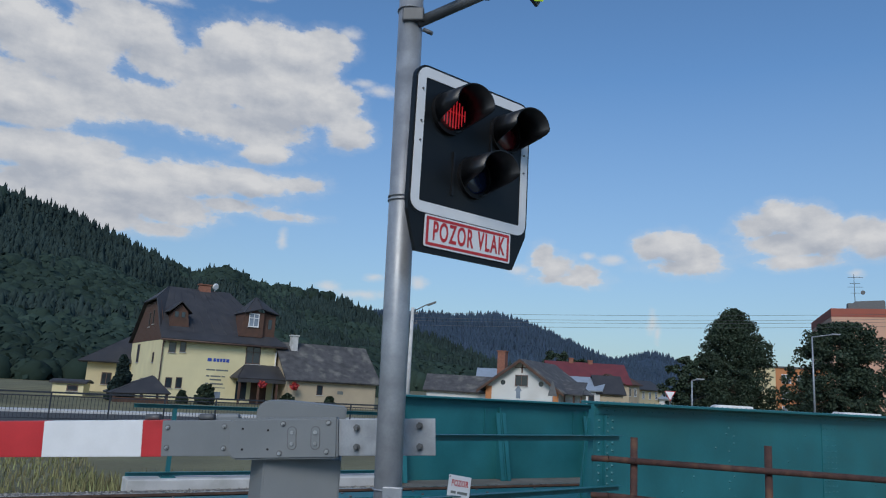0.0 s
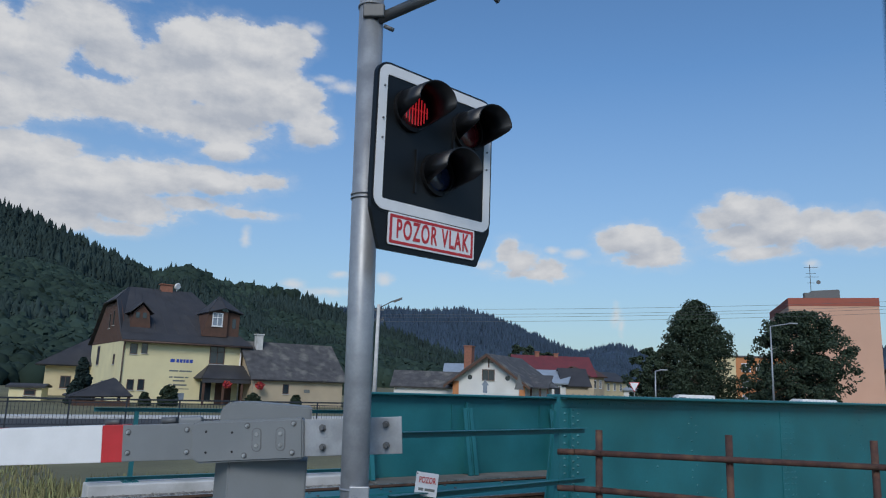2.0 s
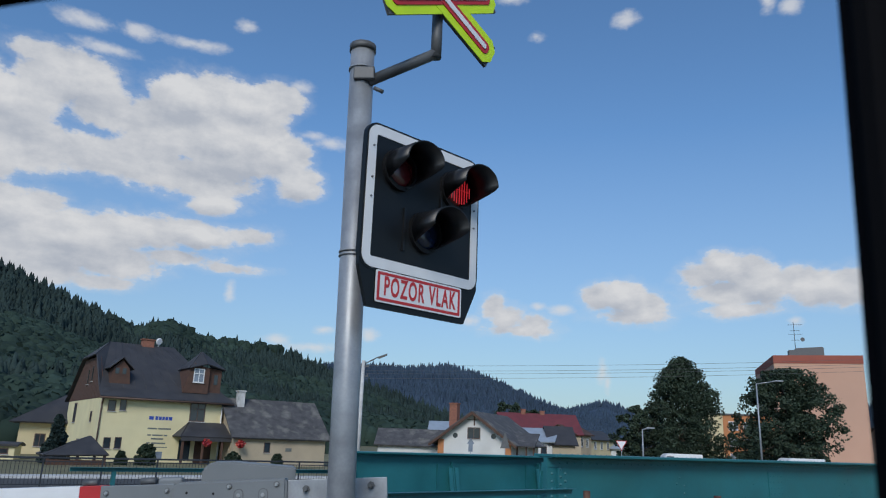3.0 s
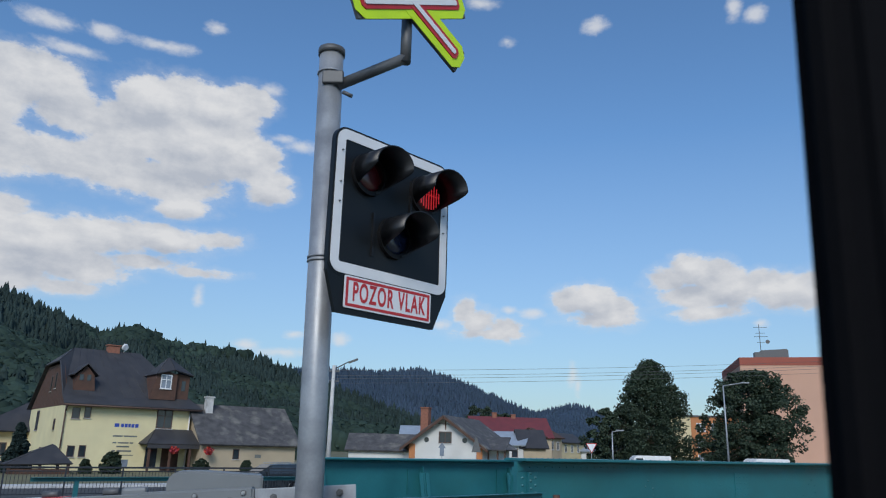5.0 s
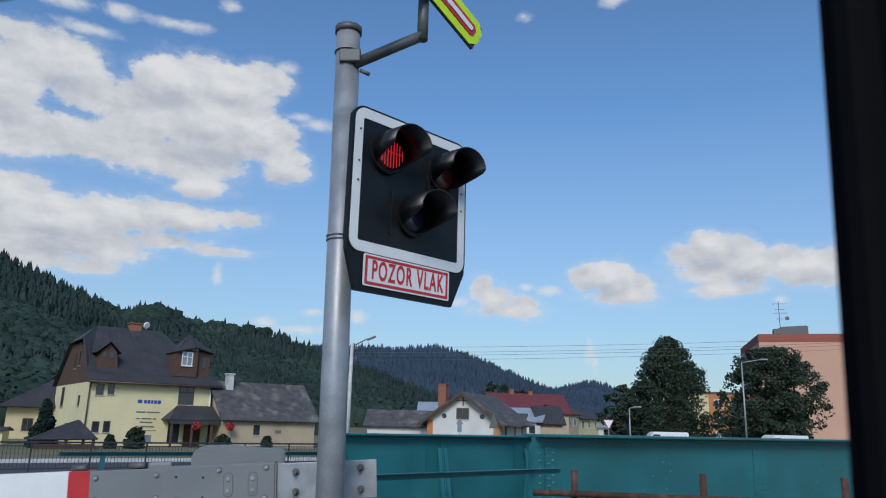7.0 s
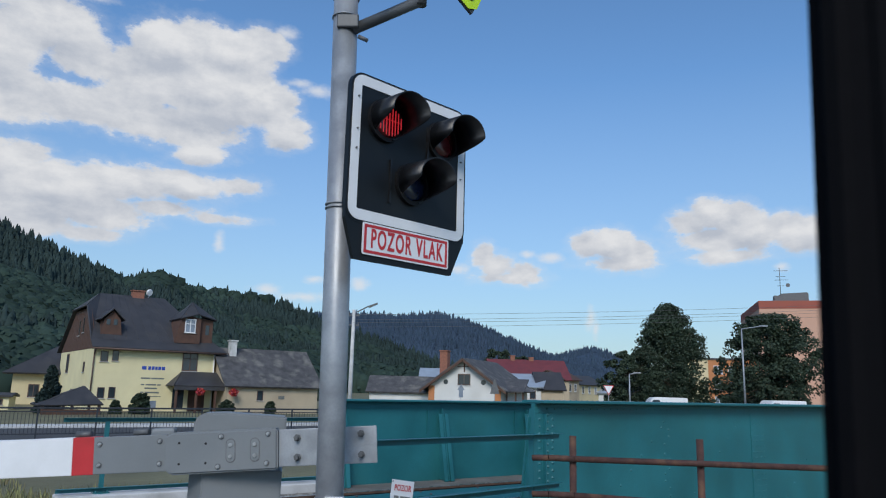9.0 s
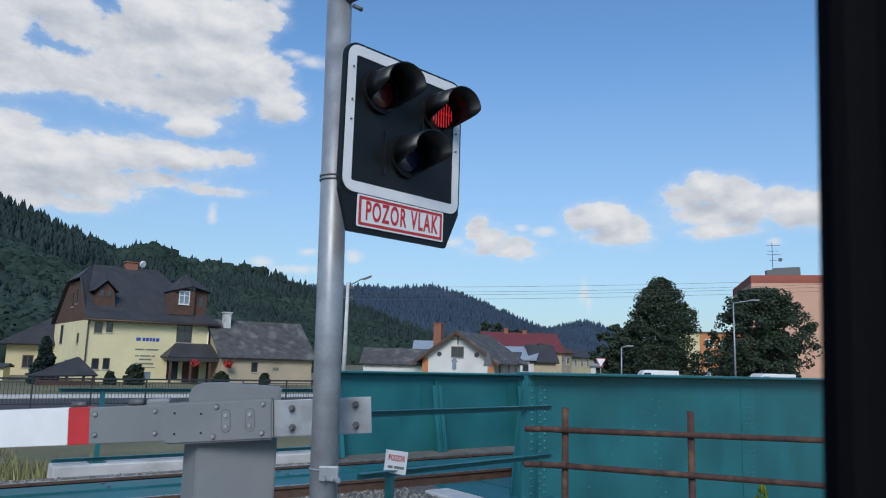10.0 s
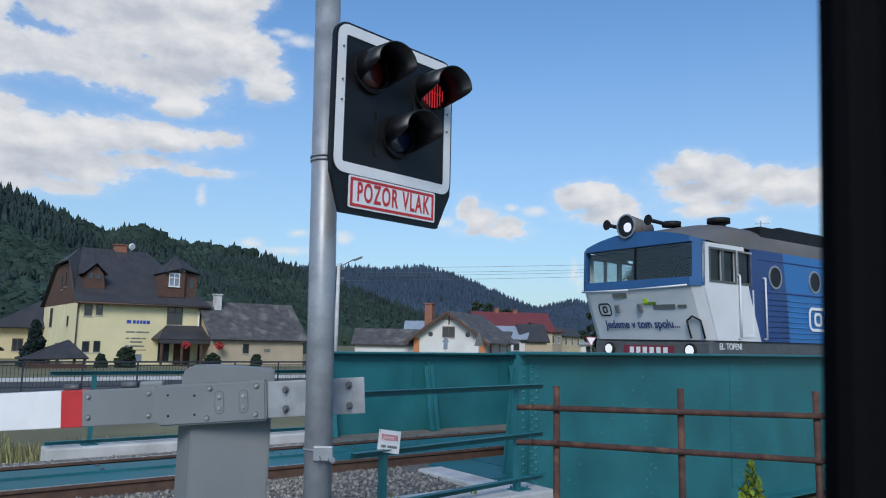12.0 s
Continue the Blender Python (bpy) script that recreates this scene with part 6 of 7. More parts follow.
# ---------------------------------------------------------------- locomotive
def locomotive():
    """x runs from the leading cab back, y across, z up from the rails."""
    o = thing("diesel_locomotive", TRACK @ pose(173.5, 0, 0), "white and blue diesel locomotive with round side windows", "locomotive")
    lw = material("loco_white", (0.70, 0.71, 0.73), 0.42, 0, 0.05, 1.5, 40, 0.05, (0.42, 0.42, 0.42), 0.3)
    lb = material("loco_blue", (0.022, 0.15, 0.40), 0.38, 0, 0.08, 1.5, 40, 0.05, (0.02, 0.07, 0.22), 0.3)
    lred = material("number_panel_red", (0.20, 0.02, 0.04), 0.45, 0, 0.1, 5, 70, 0.05)
    lf = material("loco_frame_blue", (0.025, 0.105, 0.27), 0.4, 0, 0.08, 1.5, 40, 0.05)
    ld = material("loco_dark_blue", (0.018, 0.055, 0.19), 0.4, 0, 0.08, 1.5, 40, 0.05)
    lr = material("loco_roof", (0.13, 0.125, 0.12), 0.65, 0, 0.25, 1.0, 30, 0.15, (0.16, 0.10, 0.07), 0.6)
    lg = bpy.data.materials.new("tinted_windscreen")
    lg.use_nodes = True
    nt = lg.node_tree
    nt.nodes.clear()
    out, mix, tr, gl = (nt.nodes.new(k) for k in ("ShaderNodeOutputMaterial", "ShaderNodeMixShader", "ShaderNodeBsdfTransparent", "ShaderNodeBsdfGlossy"))
    tr.inputs[0].default_value = (0.82, 0.86, 0.86, 1)
    gl.inputs["Roughness"].default_value = 0.03
    mix.inputs[0].default_value = 0.06
    for a, b in ((tr.outputs[0], mix.inputs[1]), (gl.outputs[0], mix.inputs[2]), (mix.outputs[0], out.inputs[0])):
        nt.links.new(a, b)
    LEN = 16.5

    def nose(y, z):
        """How far back the front lies at y and z: bulged at its middle, undercut below the windscreen."""
        k = abs(y) / 1.5
        x = 0.05 * k * k + (0.09 * max(0.0, k - 0.88) / 0.12)
        if z < 2.6:
            x += 0.40 * (2.6 - z) / 1.0 * 0.95
        elif z > 2.72:
            x += 0.03 * (z - 2.72)
        return x

    def front_grid(bm, ys, zs, off=0.0, back=0.05):
        """A curved plate that follows the nose, back metres thick."""
        g = [[[bm.verts.new((nose(y, z(y)) + off + b, y, z(y))) for z in zs] for y in ys] for b in (0.0, back)]
        ny, nz = len(ys), len(zs)
        fs = []
        for s in (0, 1):
            for i in range(ny - 1):
                for j in range(nz - 1):
                    fs.append(bm.faces.new((g[s][i][j], g[s][i + 1][j], g[s][i + 1][j + 1], g[s][i][j + 1])))
        for i in range(ny - 1):
            for j in (0, nz - 1):
                fs.append(bm.faces.new((g[0][i][j], g[0][i + 1][j], g[1][i + 1][j], g[1][i][j])))
        for j in range(nz - 1):
            for i in (0, ny - 1):
                fs.append(bm.faces.new((g[0][i][j], g[0][i][j + 1], g[1][i][j + 1], g[1][i][j])))
        bmesh.ops.recalc_face_normals(bm, faces=fs)

    def lin(a, b, n):
        return [a + (b - a) * k / n for k in range(n + 1)]

    def flat(z):
        return lambda y: z

    arch = lambda y: 3.70 - 0.26 * (abs(y) / 1.5) ** 2
    wide = [-1.5, -1.44, -1.38, -1.32, -1.2, -0.9, -0.5, 0, 0.5, 0.9, 1.2, 1.32, 1.38, 1.44, 1.5]
    for end in (0, 1):
        e = new("cab_front")
        e.empty_display_size = 0.2
        e.parent = o
        e.matrix_basis = pose(0, 0, 0) if not end else pose(LEN, 0, 0, 0, 0, 180)
        bm = B()
        front_grid(bm, wide, [flat(z) for z in lin(1.63, 2.6, 5)])
        part("front_panel", bm, lw, e, "white painted front", smooth=False)
        bm = B()
        front_grid(bm, wide, [flat(2.6), flat(2.66), flat(2.76)], -0.045, 0.12)
        front_grid(bm, wide, [flat(3.40), arch], -0.045, 0.14)
        front_grid(bm, [-1.5, -1.44, -1.40, -1.36], [flat(2.76), flat(3.40)], -0.045, 0.12)
        front_grid(bm, [1.36, 1.40, 1.44, 1.5], [flat(2.76), flat(3.40)], -0.045, 0.12)
        part("windscreen_frame", bm, lf, e, "blue windscreen surround")
        bm = B()
        front_grid(bm, lin(-1.37, 1.37, 10), [flat(2.75), flat(3.41)], 0.02, 0.008)
        pane = part("windscreen", bm, lg, e, "dark tinted windscreen")
        pane.visible_shadow = False
        bm = B()
        box(bm, 0.012, 0.03, -0.011, 0.011, 2.76, 3.40)
        part("windscreen_post", bm, M["black_matt"], e)
        bm = B()
        rod(bm, (-0.13, -1.35, 2.60), (-0.17, 0, 2.56), 0.018, n=6)
        rod(bm, (-0.17, 0, 2.56), (-0.05, 1.40, 2.58), 0.018, n=6)
        part("front_handrail", bm, lw, e)
        # the lamp over the windscreen, and horns
        bm = B()
        rod(bm, (-0.04, 0.15, 3.83), (0.6, 0.15, 3.80), 0.235, 0.17, n=20)
        part("headlamp_housing", bm, lr, e)
        bm = B()
        ring_slab(bm, [(0.24 * math.cos(a), 0.24 * math.sin(a)) for a in lin(0, 2 * math.pi * 23 / 24, 23)], [(0.215 * math.cos(a), 0.215 * math.sin(a)) for a in lin(0, 2 * math.pi * 23 / 24, 23)], -0.02, 0.01)
        part("headlamp_rim", bm, M["galv"], e, m=pose(-0.05, 0.15, 3.83, 0, 0, -90))
        bm = B()
        rod(bm, (-0.055, 0.15, 3.83), (-0.048, 0.15, 3.83), 0.21, n=20)
        part("headlamp_glass", bm, M["black"], e)
        bm = B()
        rod(bm, (-0.075, 0.10, 3.80), (-0.058, 0.10, 3.80), 0.095, n=14)
        part("headlamp", bm, glow("headlamp_glow", (0.85, 0.85, 1.0), 0.4 if not end else 0.05), e, "lit white headlamp")
        for y, x in ((0.62, -0.05), (-0.38, 0.05)):
            bm = B()
            rod(bm, (x - 0.06, y, 3.90), (x + 0.02, y, 3.90), 0.105, 0.05, n=14)
            rod(bm, (x + 0.02, y, 3.90), (x + 0.55, y, 3.87), 0.04, n=8)
            part("horn", bm, M["black_matt"], e)
        for y in (-1.02, 1.02):
            bm = B()
            rod(bm, (0.35, y, 1.44), (0.5, y, 1.44), 0.13, n=16)
            part("marker_lamp_housing", bm, M["black_matt"], e)
            bm = B()
            rod(bm, (0.335, y, 1.44), (0.348, y, 1.44), 0.095, n=16)
            part("marker_lamp", bm, glow("marker_glow", (1.0, 1.0, 0.95), 0.35 if not end else 0.05), e, "lit white marker lamp")
            bm = B()
            rod(bm, (-0.35, y * 0.86, 1.06), (0.5, y * 0.86, 1.06), 0.08, n=12)
            rod(bm, (-0.40, y * 0.86, 1.06), (-0.35, y * 0.86, 1.06), 0.22, n=18)
            part("buffer", bm, M["black_matt"], e)
        bm = B()
        box(bm, 0.36, 0.44, -0.62, 0.62, 1.34, 1.52)
        part("number_panel", bm, lred, e, "red number panel")
        bm = B()
        for k in range(6):
            x = -0.5 + k * 0.17
            box(bm, 0.35, 0.362, x, x + 0.10, 1.37, 1.49)
        part("number_bars", bm, M["white"], e)
        bm = B()
        box(bm, 0.40, 0.7, -1.45, 1.45, 0.75, 1.60, bevel=0.03)
        part("buffer_beam", bm, M["dark_grey"], e)
        # marks on the front: operator's badge and region mark as plain shapes, the slogan lettered
        f = lambda y, z, d=0.012: pose(nose(y, z) - d, y, z, 0, 0, 0) @ pose(0, 0, 0, 0, 0, -90) @ pose(0, 0, 0, 21, 0, 0)
        for w, h, c in ((0.34, 0.27, 0), (0.13, 0.14, 0.0)):
            bm = B()
            ring_slab(bm, rounded(w, h, h * 0.3), rounded(w - 0.05, h - 0.055, h * 0.2), -0.004, 0.004)
            part("badge", bm, M["black"], e, m=f(0.93, 2.22))
        lettering("Jedeme v tom spolu...", 0.235, ld, e, f(0.05, 1.92, 0.02), "slogan", bold=0.004, squeeze=0.92)
        for y, z, w, h, mt in ((-0.30, 2.31, 0.30, 0.05, "weed"), (-0.20, 2.36, 0.10, 0.09, "lime"), (-0.62, 2.24, 0.52, 0.09, "grey_sign"), (-1.03, 2.24, 0.2, 0.06, "grey_sign"), (0.42, 2.48, 0.36, 0.10, "grey_sign")):
            bm = B()
            box(bm, -w / 2, w / 2, -0.004, 0.004, -h / 2, h / 2)
            part("front_mark", bm, M[mt], e, m=f(y, z, 0.016))
        for y in (0.55, -0.05):
            bm = B()
            box(bm, -0.05, 0.05, -0.05, 0.0, -0.08, 0.08, bevel=0.01)
            part("lamp_bracket", bm, M["grey_paint"], e, m=f(y, 2.24))
        bm = B()
        for y in (-1.08, -1.36):
            rod(bm, (nose(y, 1.66) - 0.05, y, 1.66), (nose(y, 1.98) - 0.05, y, 1.98), 0.018, n=6)
        rod(bm, (nose(-1.08, 1.98) - 0.05, -1.08, 1.98), (nose(-1.22, 2.06) - 0.05, -1.22, 2.06), 0.018, n=6)
        rod(bm, (nose(-1.36, 1.98) - 0.05, -1.36, 1.98), (nose(-1.22, 2.06) - 0.05, -1.22, 2.06), 0.018, n=6)
        part("grab_rail", bm, M["black_matt"], e)

    # sides, with the cab window and door openings left free
    def side_panel(name, polys, mat, sy, label=""):
        bm = B()
        for poly in polys:
            slab(bm, poly, sy * 1.45, sy * 1.5)
        return part(name, bm, mat, o, label)

    mir = lambda polys: [[(LEN - x, z) for x, z in p] for p in polys]
    cab = [[(0.53, 1.63), (1.95, 1.63), (1.60, 2.56), (0.17, 2.56)], [(0.14, 2.70), (0.36, 2.70), (0.36, 3.30), (0.15, 3.30)], [(0.15, 3.30), (1.46, 3.30), (1.45, 3.40), (0.16, 3.40)],
           [(0.15, 2.56), (1.60, 2.56), (1.58, 2.70), (0.14, 2.70)], [(1.16, 2.70), (1.24, 2.70), (1.24, 3.30), (1.16, 3.30)], [(0.74, 2.70), (0.77, 2.70), (0.77, 3.30), (0.74, 3.30)]]
    dark = [[(1.95, 1.63), (2.95, 1.63), (2.90, 2.56), (1.60, 2.56)], [(1.60, 2.56), (2.90, 2.56), (2.80, 3.40), (1.66, 3.40), (1.66, 2.70)]]
    for sy in (-1, 1):
        for q in (cab, mir(cab)):
            side_panel("cab_side", q, lw, sy, "white cab side")
        for q in (dark, mir(dark)):
            side_panel("side_panel", q, ld, sy, "dark blue panel")
        side_panel("side_panel", [[(2.95, 1.63), (LEN - 2.95, 1.63), (LEN - 2.90, 2.56), (LEN - 2.80, 3.40), (2.80, 3.40), (2.90, 2.56)]], lb, sy, "bright blue panel")
        for k in range(8):
            z = 1.72 + k * 0.105
            bm = B()
            rod(bm, (2.15, sy * 1.5, z), (2.95, sy * 1.5, z), 0.016, n=6)
            part("side_rib", bm, ld, o)
            bm = B()
            rod(bm, (2.95, sy * 1.5, z), (LEN - 2.2, sy * 1.5, z), 0.016, n=6)
            part("side_rib", bm, lb, o)
        bm = B()
        rod(bm, (2.0, sy * 1.5, 2.60), (LEN - 2.0, sy * 1.5, 2.60), 0.02, n=6)
        rod(bm, (1.9, sy * 1.5, 3.22), (LEN - 1.9, sy * 1.5, 3.22), 0.015, n=6)
        part("side_moulding", bm, ld, o)
        for x in (2.50, 4.0, 6.1, 8.25, 10.4, 12.52, 14.1):
            w = new("porthole")
            w.empty_display_size = 0.05
            w.parent = o
            w.matrix_basis = pose(x, sy * 1.5, 2.90, 0, 0, 0 if sy < 0 else 180)
            a = lin(0, 2 * math.pi * 19 / 20, 19)
            bm = B()
            ring_slab(bm, [(0.235 * math.cos(q), 0.235 * math.sin(q)) for q in a], [(0.20 * math.cos(q), 0.20 * math.sin(q)) for q in a], -0.02, 0.01)
            part("ring", bm, M["galv"], w)
            bm = B()
            rod(bm, (0, -0.008, 0), (0, 0.0, 0), 0.205, n=20)
            part("pane", bm, M["black"], w)
        for x0, sgn in ((0, 1), (LEN, -1)):
            # door with its window, and handrails
            d = new("cab_door")
            d.empty_display_size = 0.1
            d.parent = o
            d.matrix_basis = pose(x0, 0, 0)
            bm = B()
            for xa, xb, za, zb in ((1.22, 1.25, 1.70, 3.32), (1.70, 1.73, 1.70, 2.6), (1.25, 1.70, 3.29, 3.32), (1.25, 1.70, 1.70, 1.73)):
                xs = sorted((sgn * xa, sgn * xb))
                box(bm, xs[0], xs[1], min(sy * 1.5, sy * 1.515), max(sy * 1.5, sy * 1.515), za, zb)
            part("door_frame", bm, lw, d)
            for xa, xb, nm in ((0.36, 0.74, "side_window"), (0.77, 1.16, "side_window"), (1.24, 1.66, "door_window")):
                xs = sorted((sgn * xa, sgn * xb))
                bm = B()
                box(bm, xs[0], xs[1], min(sy * 1.462, sy * 1.468), max(sy * 1.462, sy * 1.468), 2.70, 3.30)
                part(nm, bm, lg, d).visible_shadow = False
                bm = B()
                ring_slab(bm, [(xs[0] - 0.02, 2.68), (xs[1] + 0.02, 2.68), (xs[1] + 0.02, 3.32), (xs[0] - 0.02, 3.32)], [(xs[0] + 0.015, 2.72), (xs[1] - 0.015, 2.72), (xs[1] - 0.015, 3.28), (xs[0] + 0.015, 3.28)], min(sy * 1.495, sy * 1.515), max(sy * 1.495, sy * 1.515))
                part("window_frame", bm, M["dark_grey"], d)
            for x in (1.20, 2.05):
                bm = B()
                rod(bm, (sgn * x, sy * 1.57, 1.68), (sgn * x, sy * 1.57, 2.85), 0.018, n=6)
                for z in (1.68, 2.85):
                    rod(bm, (sgn * x, sy * 1.5, z), (sgn * x, sy * 1.57, z), 0.018, n=6)
                part("handrail", bm, lw, d)
        for w, h in ((0.72, 0.50), (0.30, 0.28)):
            bm = B()
            ring_slab(bm, rounded(w, h, h * 0.3), rounded(w - 0.12, h - 0.12, h * 0.2), -0.006, 0.004)
            part("badge", bm, M["white"], o, m=pose(4.05, sy * 1.52, 2.12, 0, 0, 0 if sy < 0 else 180))
    # roof: an arched shell, lower over the cabs
    bm = B()
    xs = [0.12, 0.45, 0.9, 1.6, 2.4, 4, 8.25, 12.5, 14.1, 14.9, 15.6, 16.05, 16.38]
    prev = None
    for x in xs:
        d = min(x, LEN - x)
        top = 3.72 + 0.27 * min(1.0, d / 1.6) ** 0.6
        ring = []
        for k in range(15):
            a = math.pi * k / 14
            y = -1.5 * math.cos(a)
            full = 3.38 + (top - 3.38) * math.sin(a) ** 0.62
            k2 = min(1.0, max(0.0, (d - 0.12) / 1.1))
            ring.append(bm.verts.new((x, y, full * k2 + (arch(y) + 0.004) * (1 - k2))))
        if prev:
            for k in range(14):
                bm.faces.new((prev[k], ring[k], ring[k + 1], prev[k + 1])).smooth = True
        prev = ring
    bmesh.ops.recalc_face_normals(bm, faces=bm.faces[:])
    part("roof", bm, lr, o, "grey sooty roof")
    for x, y, r, h in ((1.95, -0.6, 0.24, 0.0), (1.3, 0.1, 0.2, -0.06), (6.2, 0, 0.9, 0.0), (11.4, 0, 0.9, 0.0)):
        bm = B()
        if r < 0.5:
            rod(bm, (x, y, 3.95), (x, y, 4.06 + h), r * 0.6, n=14)
            rod(bm, (x, y, 4.02 + h), (x, y, 4.12 + h), r, n=16)
        else:
            box(bm, x - 2.4, x + 2.4, -r, r, 3.95, 4.12 + h, bevel=0.06)
        part("roof_vent", bm, M["black_matt"], o, "dark roof vent")
    # frame, inside, running gear
    bm = B()
    box(bm, 0.45, LEN - 0.45, -1.46, 1.46, 1.18, 1.63, bevel=0.01)
    part("main_frame", bm, M["dark_grey"], o, "dark grey main frame")
    bm = B()
    box(bm, 2.2, LEN - 2.2, -1.40, 1.40, 1.63, 3.9)
    part("engine_room", bm, M["black_matt"], o)
    # cab back walls and ceilings: inner shade put into their black colour
    for x in (1.72, LEN - 1.76):
        bm = B()
        box(bm, x, x + 0.04, -1.43, 1.43, 1.64, 3.5)
        part("cab_bulkhead", bm, M["black_matt"], o)
    for x in (0.2, LEN - 1.7):
        bm = B()
        box(bm, x, x + 1.5, -1.42, 1.42, 3.36, 3.38)
        part("cab_ceiling", bm, M["black_matt"], o)
    for x in (0.9, LEN - 0.9):
        bm = B()
        box(bm, x - 0.25, x + 0.25, -1.2, 1.2, 1.64, 2.55, bevel=0.05)
        part("desk", bm, M["dark_grey"], o)
    lettering("EL. TOPENÍ", 0.16, M["white"], o, pose(1.0, -1.465, 1.52), bold=0.002, squeeze=0.9)
    for bx in (3.9, LEN - 3.9):
        b = new("bogie")
        b.empty_display_size = 0.1
        b.parent = o
        b.matrix_basis = pose(bx, 0, 0)
        bm = B()
        for y in (-1.1, 1.1):
            slab(bm, [(-1.9, 0.45), (-1.6, 0.35), (1.6, 0.35), (1.9, 0.45), (1.9, 0.8), (0.6, 0.9), (-0.6, 0.9), (-1.9, 0.8)], y - 0.08, y + 0.08)
        part("bogie_frame", bm, M["black_matt"], b)
        for x in (-1.2, 1.2):
            bm = B()
            for y in (-0.78, 0.70):
                rod(bm, (x, y, 0.503), (x, y + 0.08, 0.503), 0.50, n=24)
            rod(bm, (x, -0.75, 0.503), (x, 0.75, 0.503), 0.08, n=10)
            part("wheelset", bm, M["rail"], b)
    bm = B()
    box(bm, 6.3, 10.2, -1.2, 1.2, 0.45, 1.2, bevel=0.08)
    part("fuel_tank", bm, M["dark_grey"], o)
    return o


# ---------------------------------------------------------------- passing car
def passing_car():
    """x runs from its nose back, y across, z up from the road."""
    o = thing("estate_car", TRACK @ pose(64.95, 29.0, -1.0), "dark grey estate car driving along the street", "car")
    paint = material("dark_car_paint", (0.028, 0.034, 0.042), 0.25, 0.3, 0.1, 2, 60, 0, spec=0.7)
    bm = B()
    slab(bm, [(0.05, 0.30), (0.0, 0.48), (0.10, 0.66), (0.9, 0.86), (1.25, 0.93), (4.1, 0.98), (4.25, 0.80), (4.28, 0.50), (4.2, 0.30), (3.95, 0.22), (3.7, 0.5), (3.3, 0.58), (3.0, 0.5), (2.85, 0.22), (1.25, 0.22), (1.1, 0.5), (0.75, 0.58), (0.42, 0.5), (0.3, 0.22)], -0.86, 0.86)
    bmesh.ops.bevel(bm, geom=[e for e in bm.edges if abs(e.verts[0].co.y - e.verts[1].co.y) < 0.01], offset=0.05, segments=2, affect="EDGES")
    part("body", bm, paint, o, "dark grey metallic body")
    bm = B()
    lo = [(1.15, 0.92), (4.15, 0.96)]
    pts = [(1.15, 0.93), (2.0, 1.42), (3.6, 1.46), (4.15, 0.97)]
    a = [bm.verts.new((x, -0.80 + 0.22 * (z - 0.93), z)) for x, z in pts]
    b = [bm.verts.new((x, 0.80 - 0.22 * (z - 0.93), z)) for x, z in pts]
    bm.faces.new(a)
    bm.faces.new(b[::-1])
    for k in range(4):
        bm.faces.new((a[k], b[k], b[(k + 1) % 4], a[(k + 1) % 4]))
    bmesh.ops.recalc_face_normals(bm, faces=bm.faces[:])
    part("cabin", bm, paint, o)
    for sy in (-1, 1):
        for poly in ([(1.42, 0.98), (2.02, 1.36), (2.45, 1.38), (2.45, 0.99)], [(2.52, 0.99), (2.52, 1.38), (3.15, 1.39), (3.2, 1.0)], [(3.27, 1.0), (3.22, 1.39), (3.55, 1.39), (3.95, 1.02)]):
            bm = B()
            v = [bm.verts.new((x, sy * (0.806 - 0.22 * (z - 0.93)), z)) for x, z in poly]
            w = [bm.verts.new((x, sy * (0.79 - 0.22 * (z - 0.93)), z)) for x, z in poly]
            bm.faces.new(v)
            bm.faces.new(w)
            for k in range(4):
                bm.faces.new((v[k], v[(k + 1) % 4], w[(k + 1) % 4], w[k]))
            bmesh.ops.recalc_face_normals(bm, faces=bm.faces[:])
            part("side_window", bm, M["glass"], o)
        bm = B()
        rod(bm, (2.05, sy * 0.62, 1.50), (3.65, sy * 0.62, 1.53), 0.018, n=6)
        for x in (2.1, 2.8, 3.6):
            rod(bm, (x, sy * 0.62, 1.42), (x, sy * 0.62, 1.51), 0.018, n=6)
        part("roof_rail", bm, M["galv"], o)
        bm = B()
        slab(bm, [(0.02, 0.55), (0.38, 0.60), (0.42, 0.73), (0.12, 0.68)], sy * 0.55, sy * 0.87)
        part("headlight", bm, M["white"], o, "clear headlight")
        bm = B()
        slab(bm, [(4.2, 0.7), (4.29, 0.7), (4.24, 0.95), (4.12, 0.95)], sy * 0.62, sy * 0.87)
        part("tail_light", bm, M["red"], o)
        bm = B()
        box(bm, 1.55, 1.72, min(sy * 0.82, sy * 1.0), max(sy * 0.82, sy * 1.0), 0.95, 1.08, bevel=0.02)
        part("mirror", bm, paint, o)
    bm = B()
    v = [bm.verts.new(p) for p in ((1.20, -0.70, 0.972), (1.20, 0.70, 0.972), (1.955, 0.62, 1.41), (1.955, -0.62, 1.41))]
    bm.faces.new(v)
    ex = bmesh.ops.extrude_face_region(bm, geom=bm.faces[:])
    bmesh.ops.translate(bm, verts=[q for q in ex["geom"] if isinstance(q, bmesh.types.BMVert)], vec=(-0.012, 0, 0.02))
    bmesh.ops.recalc_face_normals(bm, faces=bm.faces[:])
    part("windscreen", bm, M["glass"], o)
    bm = B()
    box(bm, -0.012, 0.03, -0.5, 0.5, 0.50, 0.62, bevel=0.005)
    part("grille", bm, M["black_matt"], o)
    bm = B()
    box(bm, -0.018, 0.02, -0.26, 0.26, 0.36, 0.47)
    part("plate", bm, M["white"], o)
    wheels = []
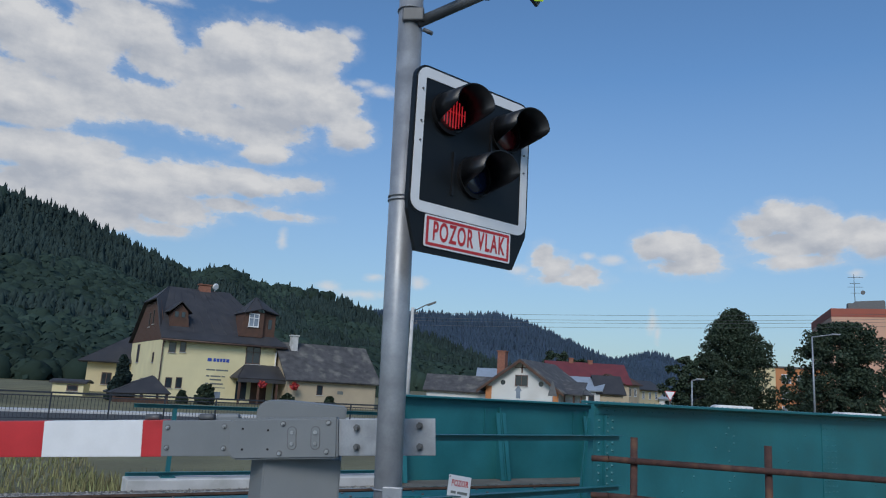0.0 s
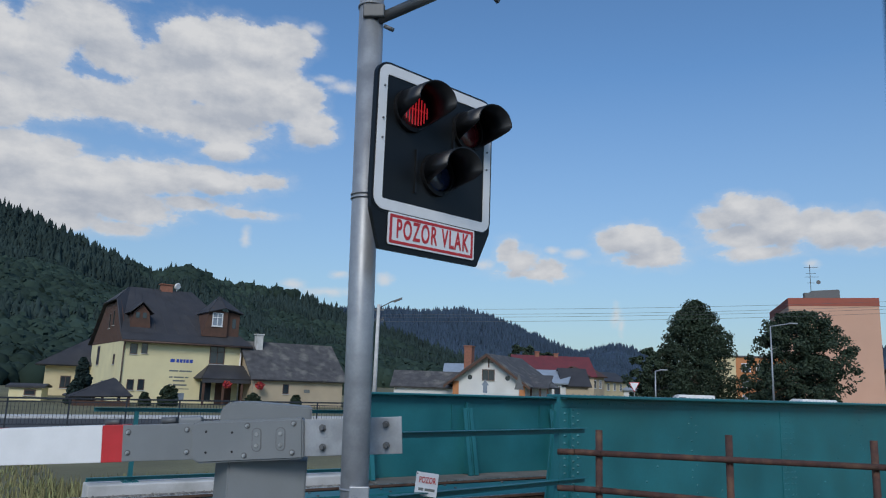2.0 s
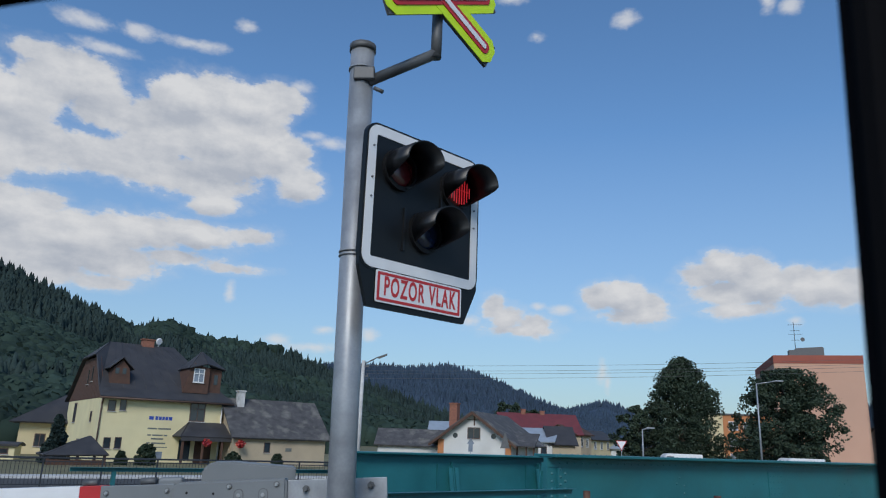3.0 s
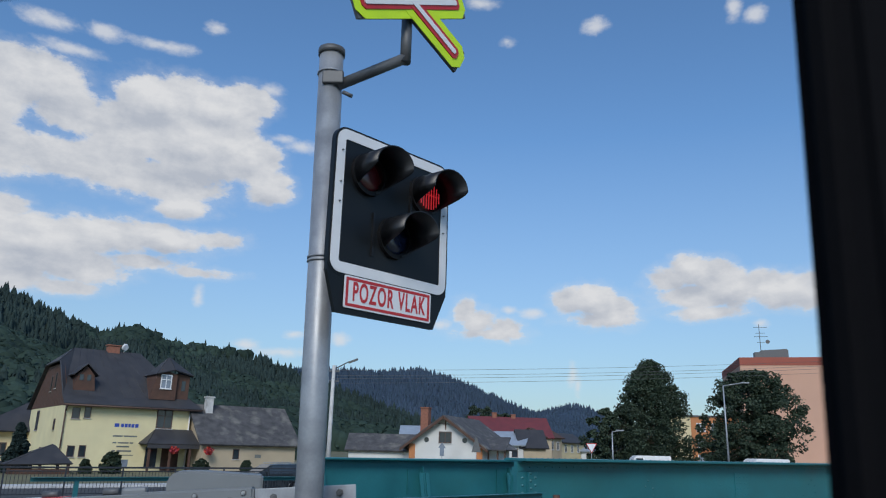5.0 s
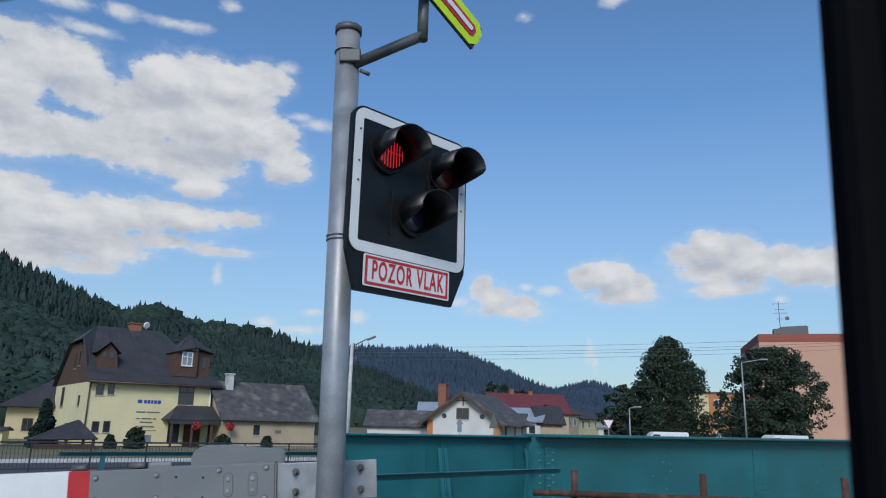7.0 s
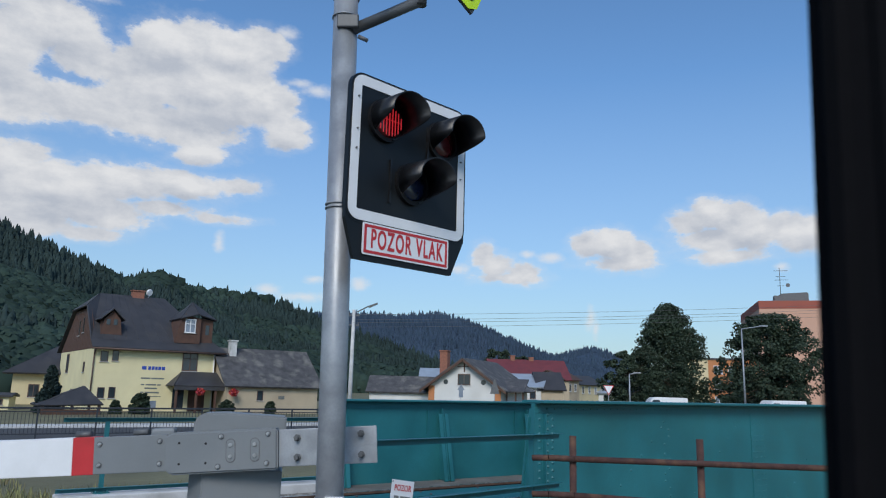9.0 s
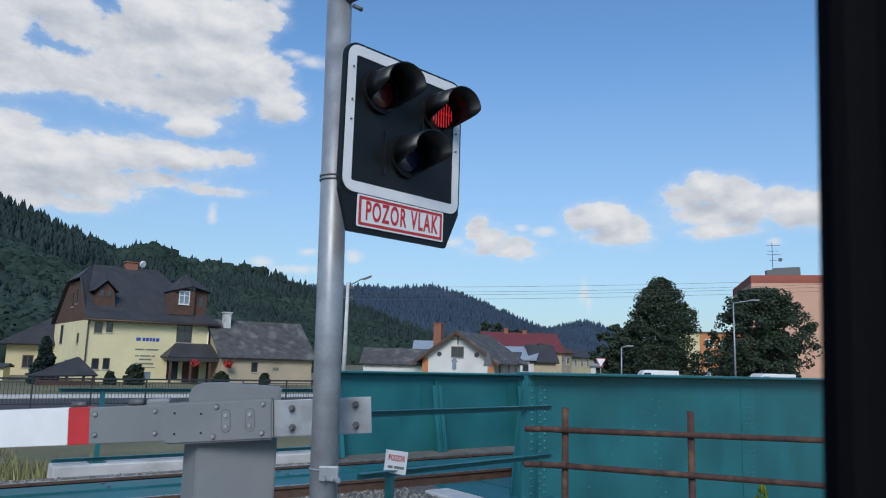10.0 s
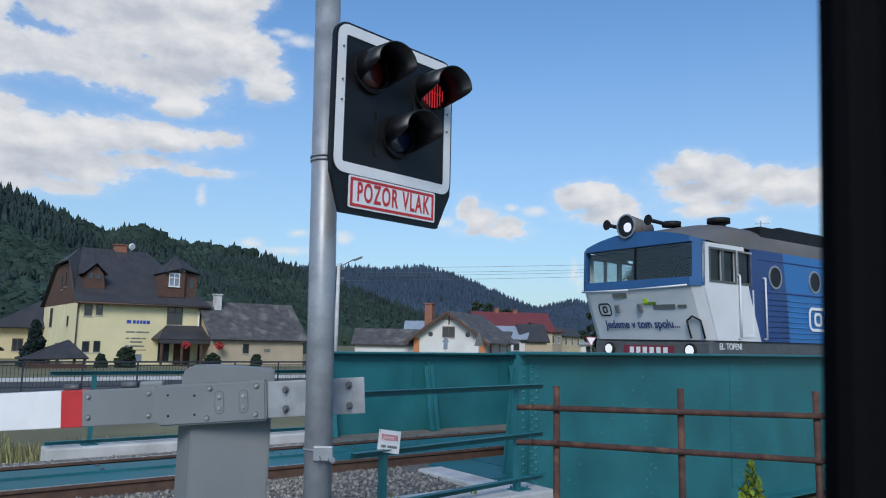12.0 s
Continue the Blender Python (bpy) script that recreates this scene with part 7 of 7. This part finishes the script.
    for x in (0.77, 3.35):
        for sy in (-1, 1):
            w = new("wheel")
            w.empty_display_size = 0.05
            w.parent = o
            w.matrix_basis = pose(x, sy * 0.76, 0.31)
            bm = B()
            ring_slab(bm, [(0.31 * math.cos(q * math.pi / 14), 0.31 * math.sin(q * math.pi / 14)) for q in range(28)], [(0.21 * math.cos(q * math.pi / 14), 0.21 * math.sin(q * math.pi / 14)) for q in range(28)], -0.10, 0.10)
            part("tyre", bm, M["black_matt"], w)
            bm = B()
            rod(bm, (0, -0.05, 0), (0, 0.05, 0), 0.06, n=10)
            for k in range(5):
                q = Matrix.Rotation(2 * math.pi * k / 5, 4, "Y")
                box(bm, 0.04, 0.212, -0.09, 0.09, -0.03, 0.03, m=q)
            part("rim", bm, M["galv"], w, "silver five-spoke rim")
            wheels.append((w, x, sy))
    return o, wheels


def parked_van(m, mat, label):
    """x runs from its nose back, y across, z up from the road."""
    o = thing("parked_van", m, label, "van", "parked vans")
    bm = B()
    slab(bm, [(0.0, 0.35), (0.05, 0.95), (0.9, 1.15), (1.5, 2.2), (1.8, 2.37), (5.2, 2.37), (5.25, 0.35)], -0.98, 0.98)
    bmesh.ops.bevel(bm, geom=bm.edges[:], offset=0.06, segments=2, affect="EDGES")
    part("body", bm, mat, o)
    for sy in (-1, 1):
        bm = B()
        slab(bm, [(1.15, 1.3), (1.62, 2.1), (2.3, 2.1), (2.3, 1.3)], min(sy * 0.975, sy * 0.99), max(sy * 0.975, sy * 0.99))
        part("side_window", bm, M["glass"], o)
        for x in (0.95, 4.2):
            bm = B()
            rod(bm, (x, sy * 0.80, 0.34), (x, sy * 1.0, 0.34), 0.34, n=18)
            part("wheel", bm, M["black_matt"], o)
    bm = B()
    for z in (0.9, 1.5):
        box(bm, 2.6, 5.0, -0.996, -0.984, z, z + 0.12)
    part("side_stripe", bm, M["red"], o)
    return o


parked_van(pose(18.6, 78, -1.1), M["white"], "white van with red stripes parked by the trees")
parked_van(pose(28.4, 72, -1.1, 0, 0, 12), M["white"], "white van parked beside the street lamp")

loco = locomotive()
loco.scale = (1.0, 0.945, 1.0)
car, car_wheels = passing_car()


def motions():
    # the locomotive comes from the east at a steady pace
    walk(loco, [(t, TRACK @ pose(10.38 + 13.65 * (12.0 - t), 0, 0, 0, 0, -1.5)) for t in (0.0, 3.0, 6.0, 9.0, 12.0)])
    # the car goes by on the street
    v = 10.17
    walk(car, [(t, TRACK @ pose(16.14 - v * (t - 4.8), 29.0, -1.0)) for t in (0.0, 3.0, 6.0, 9.0, 12.0)])
    for w, x, sy in car_wheels:
        walk(w, [(t / 24, pose(x, sy * 0.76, 0.31) @ Matrix.Rotation(-v * t / 24 / 0.31, 4, "Y")) for t in range(0, 289)])
    # the two red lights blink by turns: the burning insert comes forward out of the dark lens, then goes back
    for nm, spans in FLASHES.items():
        rows = [(0.0, pose(0, LIT if spans[0][0] <= 0 else DARK, 0))]
        for a, b in spans:
            if a > 0.06:
                rows += [(a - 0.04, pose(0, DARK, 0)), (a + 0.04, pose(0, LIT, 0))]
            if b < 11.9:
                rows += [(b - 0.04, pose(0, LIT, 0)), (b + 0.04, pose(0, DARK, 0))]
        rows.append((12.0, pose(0, LIT if spans[-1][1] >= 12 else DARK, 0)))
        walk(LAMPS[nm], rows)


LIT, DARK = -0.046, 0.010
FLASHES = {
    "left": [(0, 0.3), (0.72, 1.12), (1.58, 2.08), (2.43, 2.92), (3.4, 3.82), (4.27, 4.7), (5.15, 5.6), (5.93, 6.42), (6.85, 7.3), (7.75, 8.2), (8.65, 9.1), (9.43, 9.92), (10.37, 10.85), (11.3, 11.75)],
    "right": [(0.3, 0.72), (1.12, 1.58), (2.08, 2.43), (2.92, 3.4), (3.82, 4.27), (4.7, 5.15), (5.6, 5.93), (6.42, 6.85), (7.3, 7.75), (8.2, 8.65), (9.1, 9.43), (9.92, 10.37), (10.85, 11.3), (11.75, 12.0)],
}

motions()
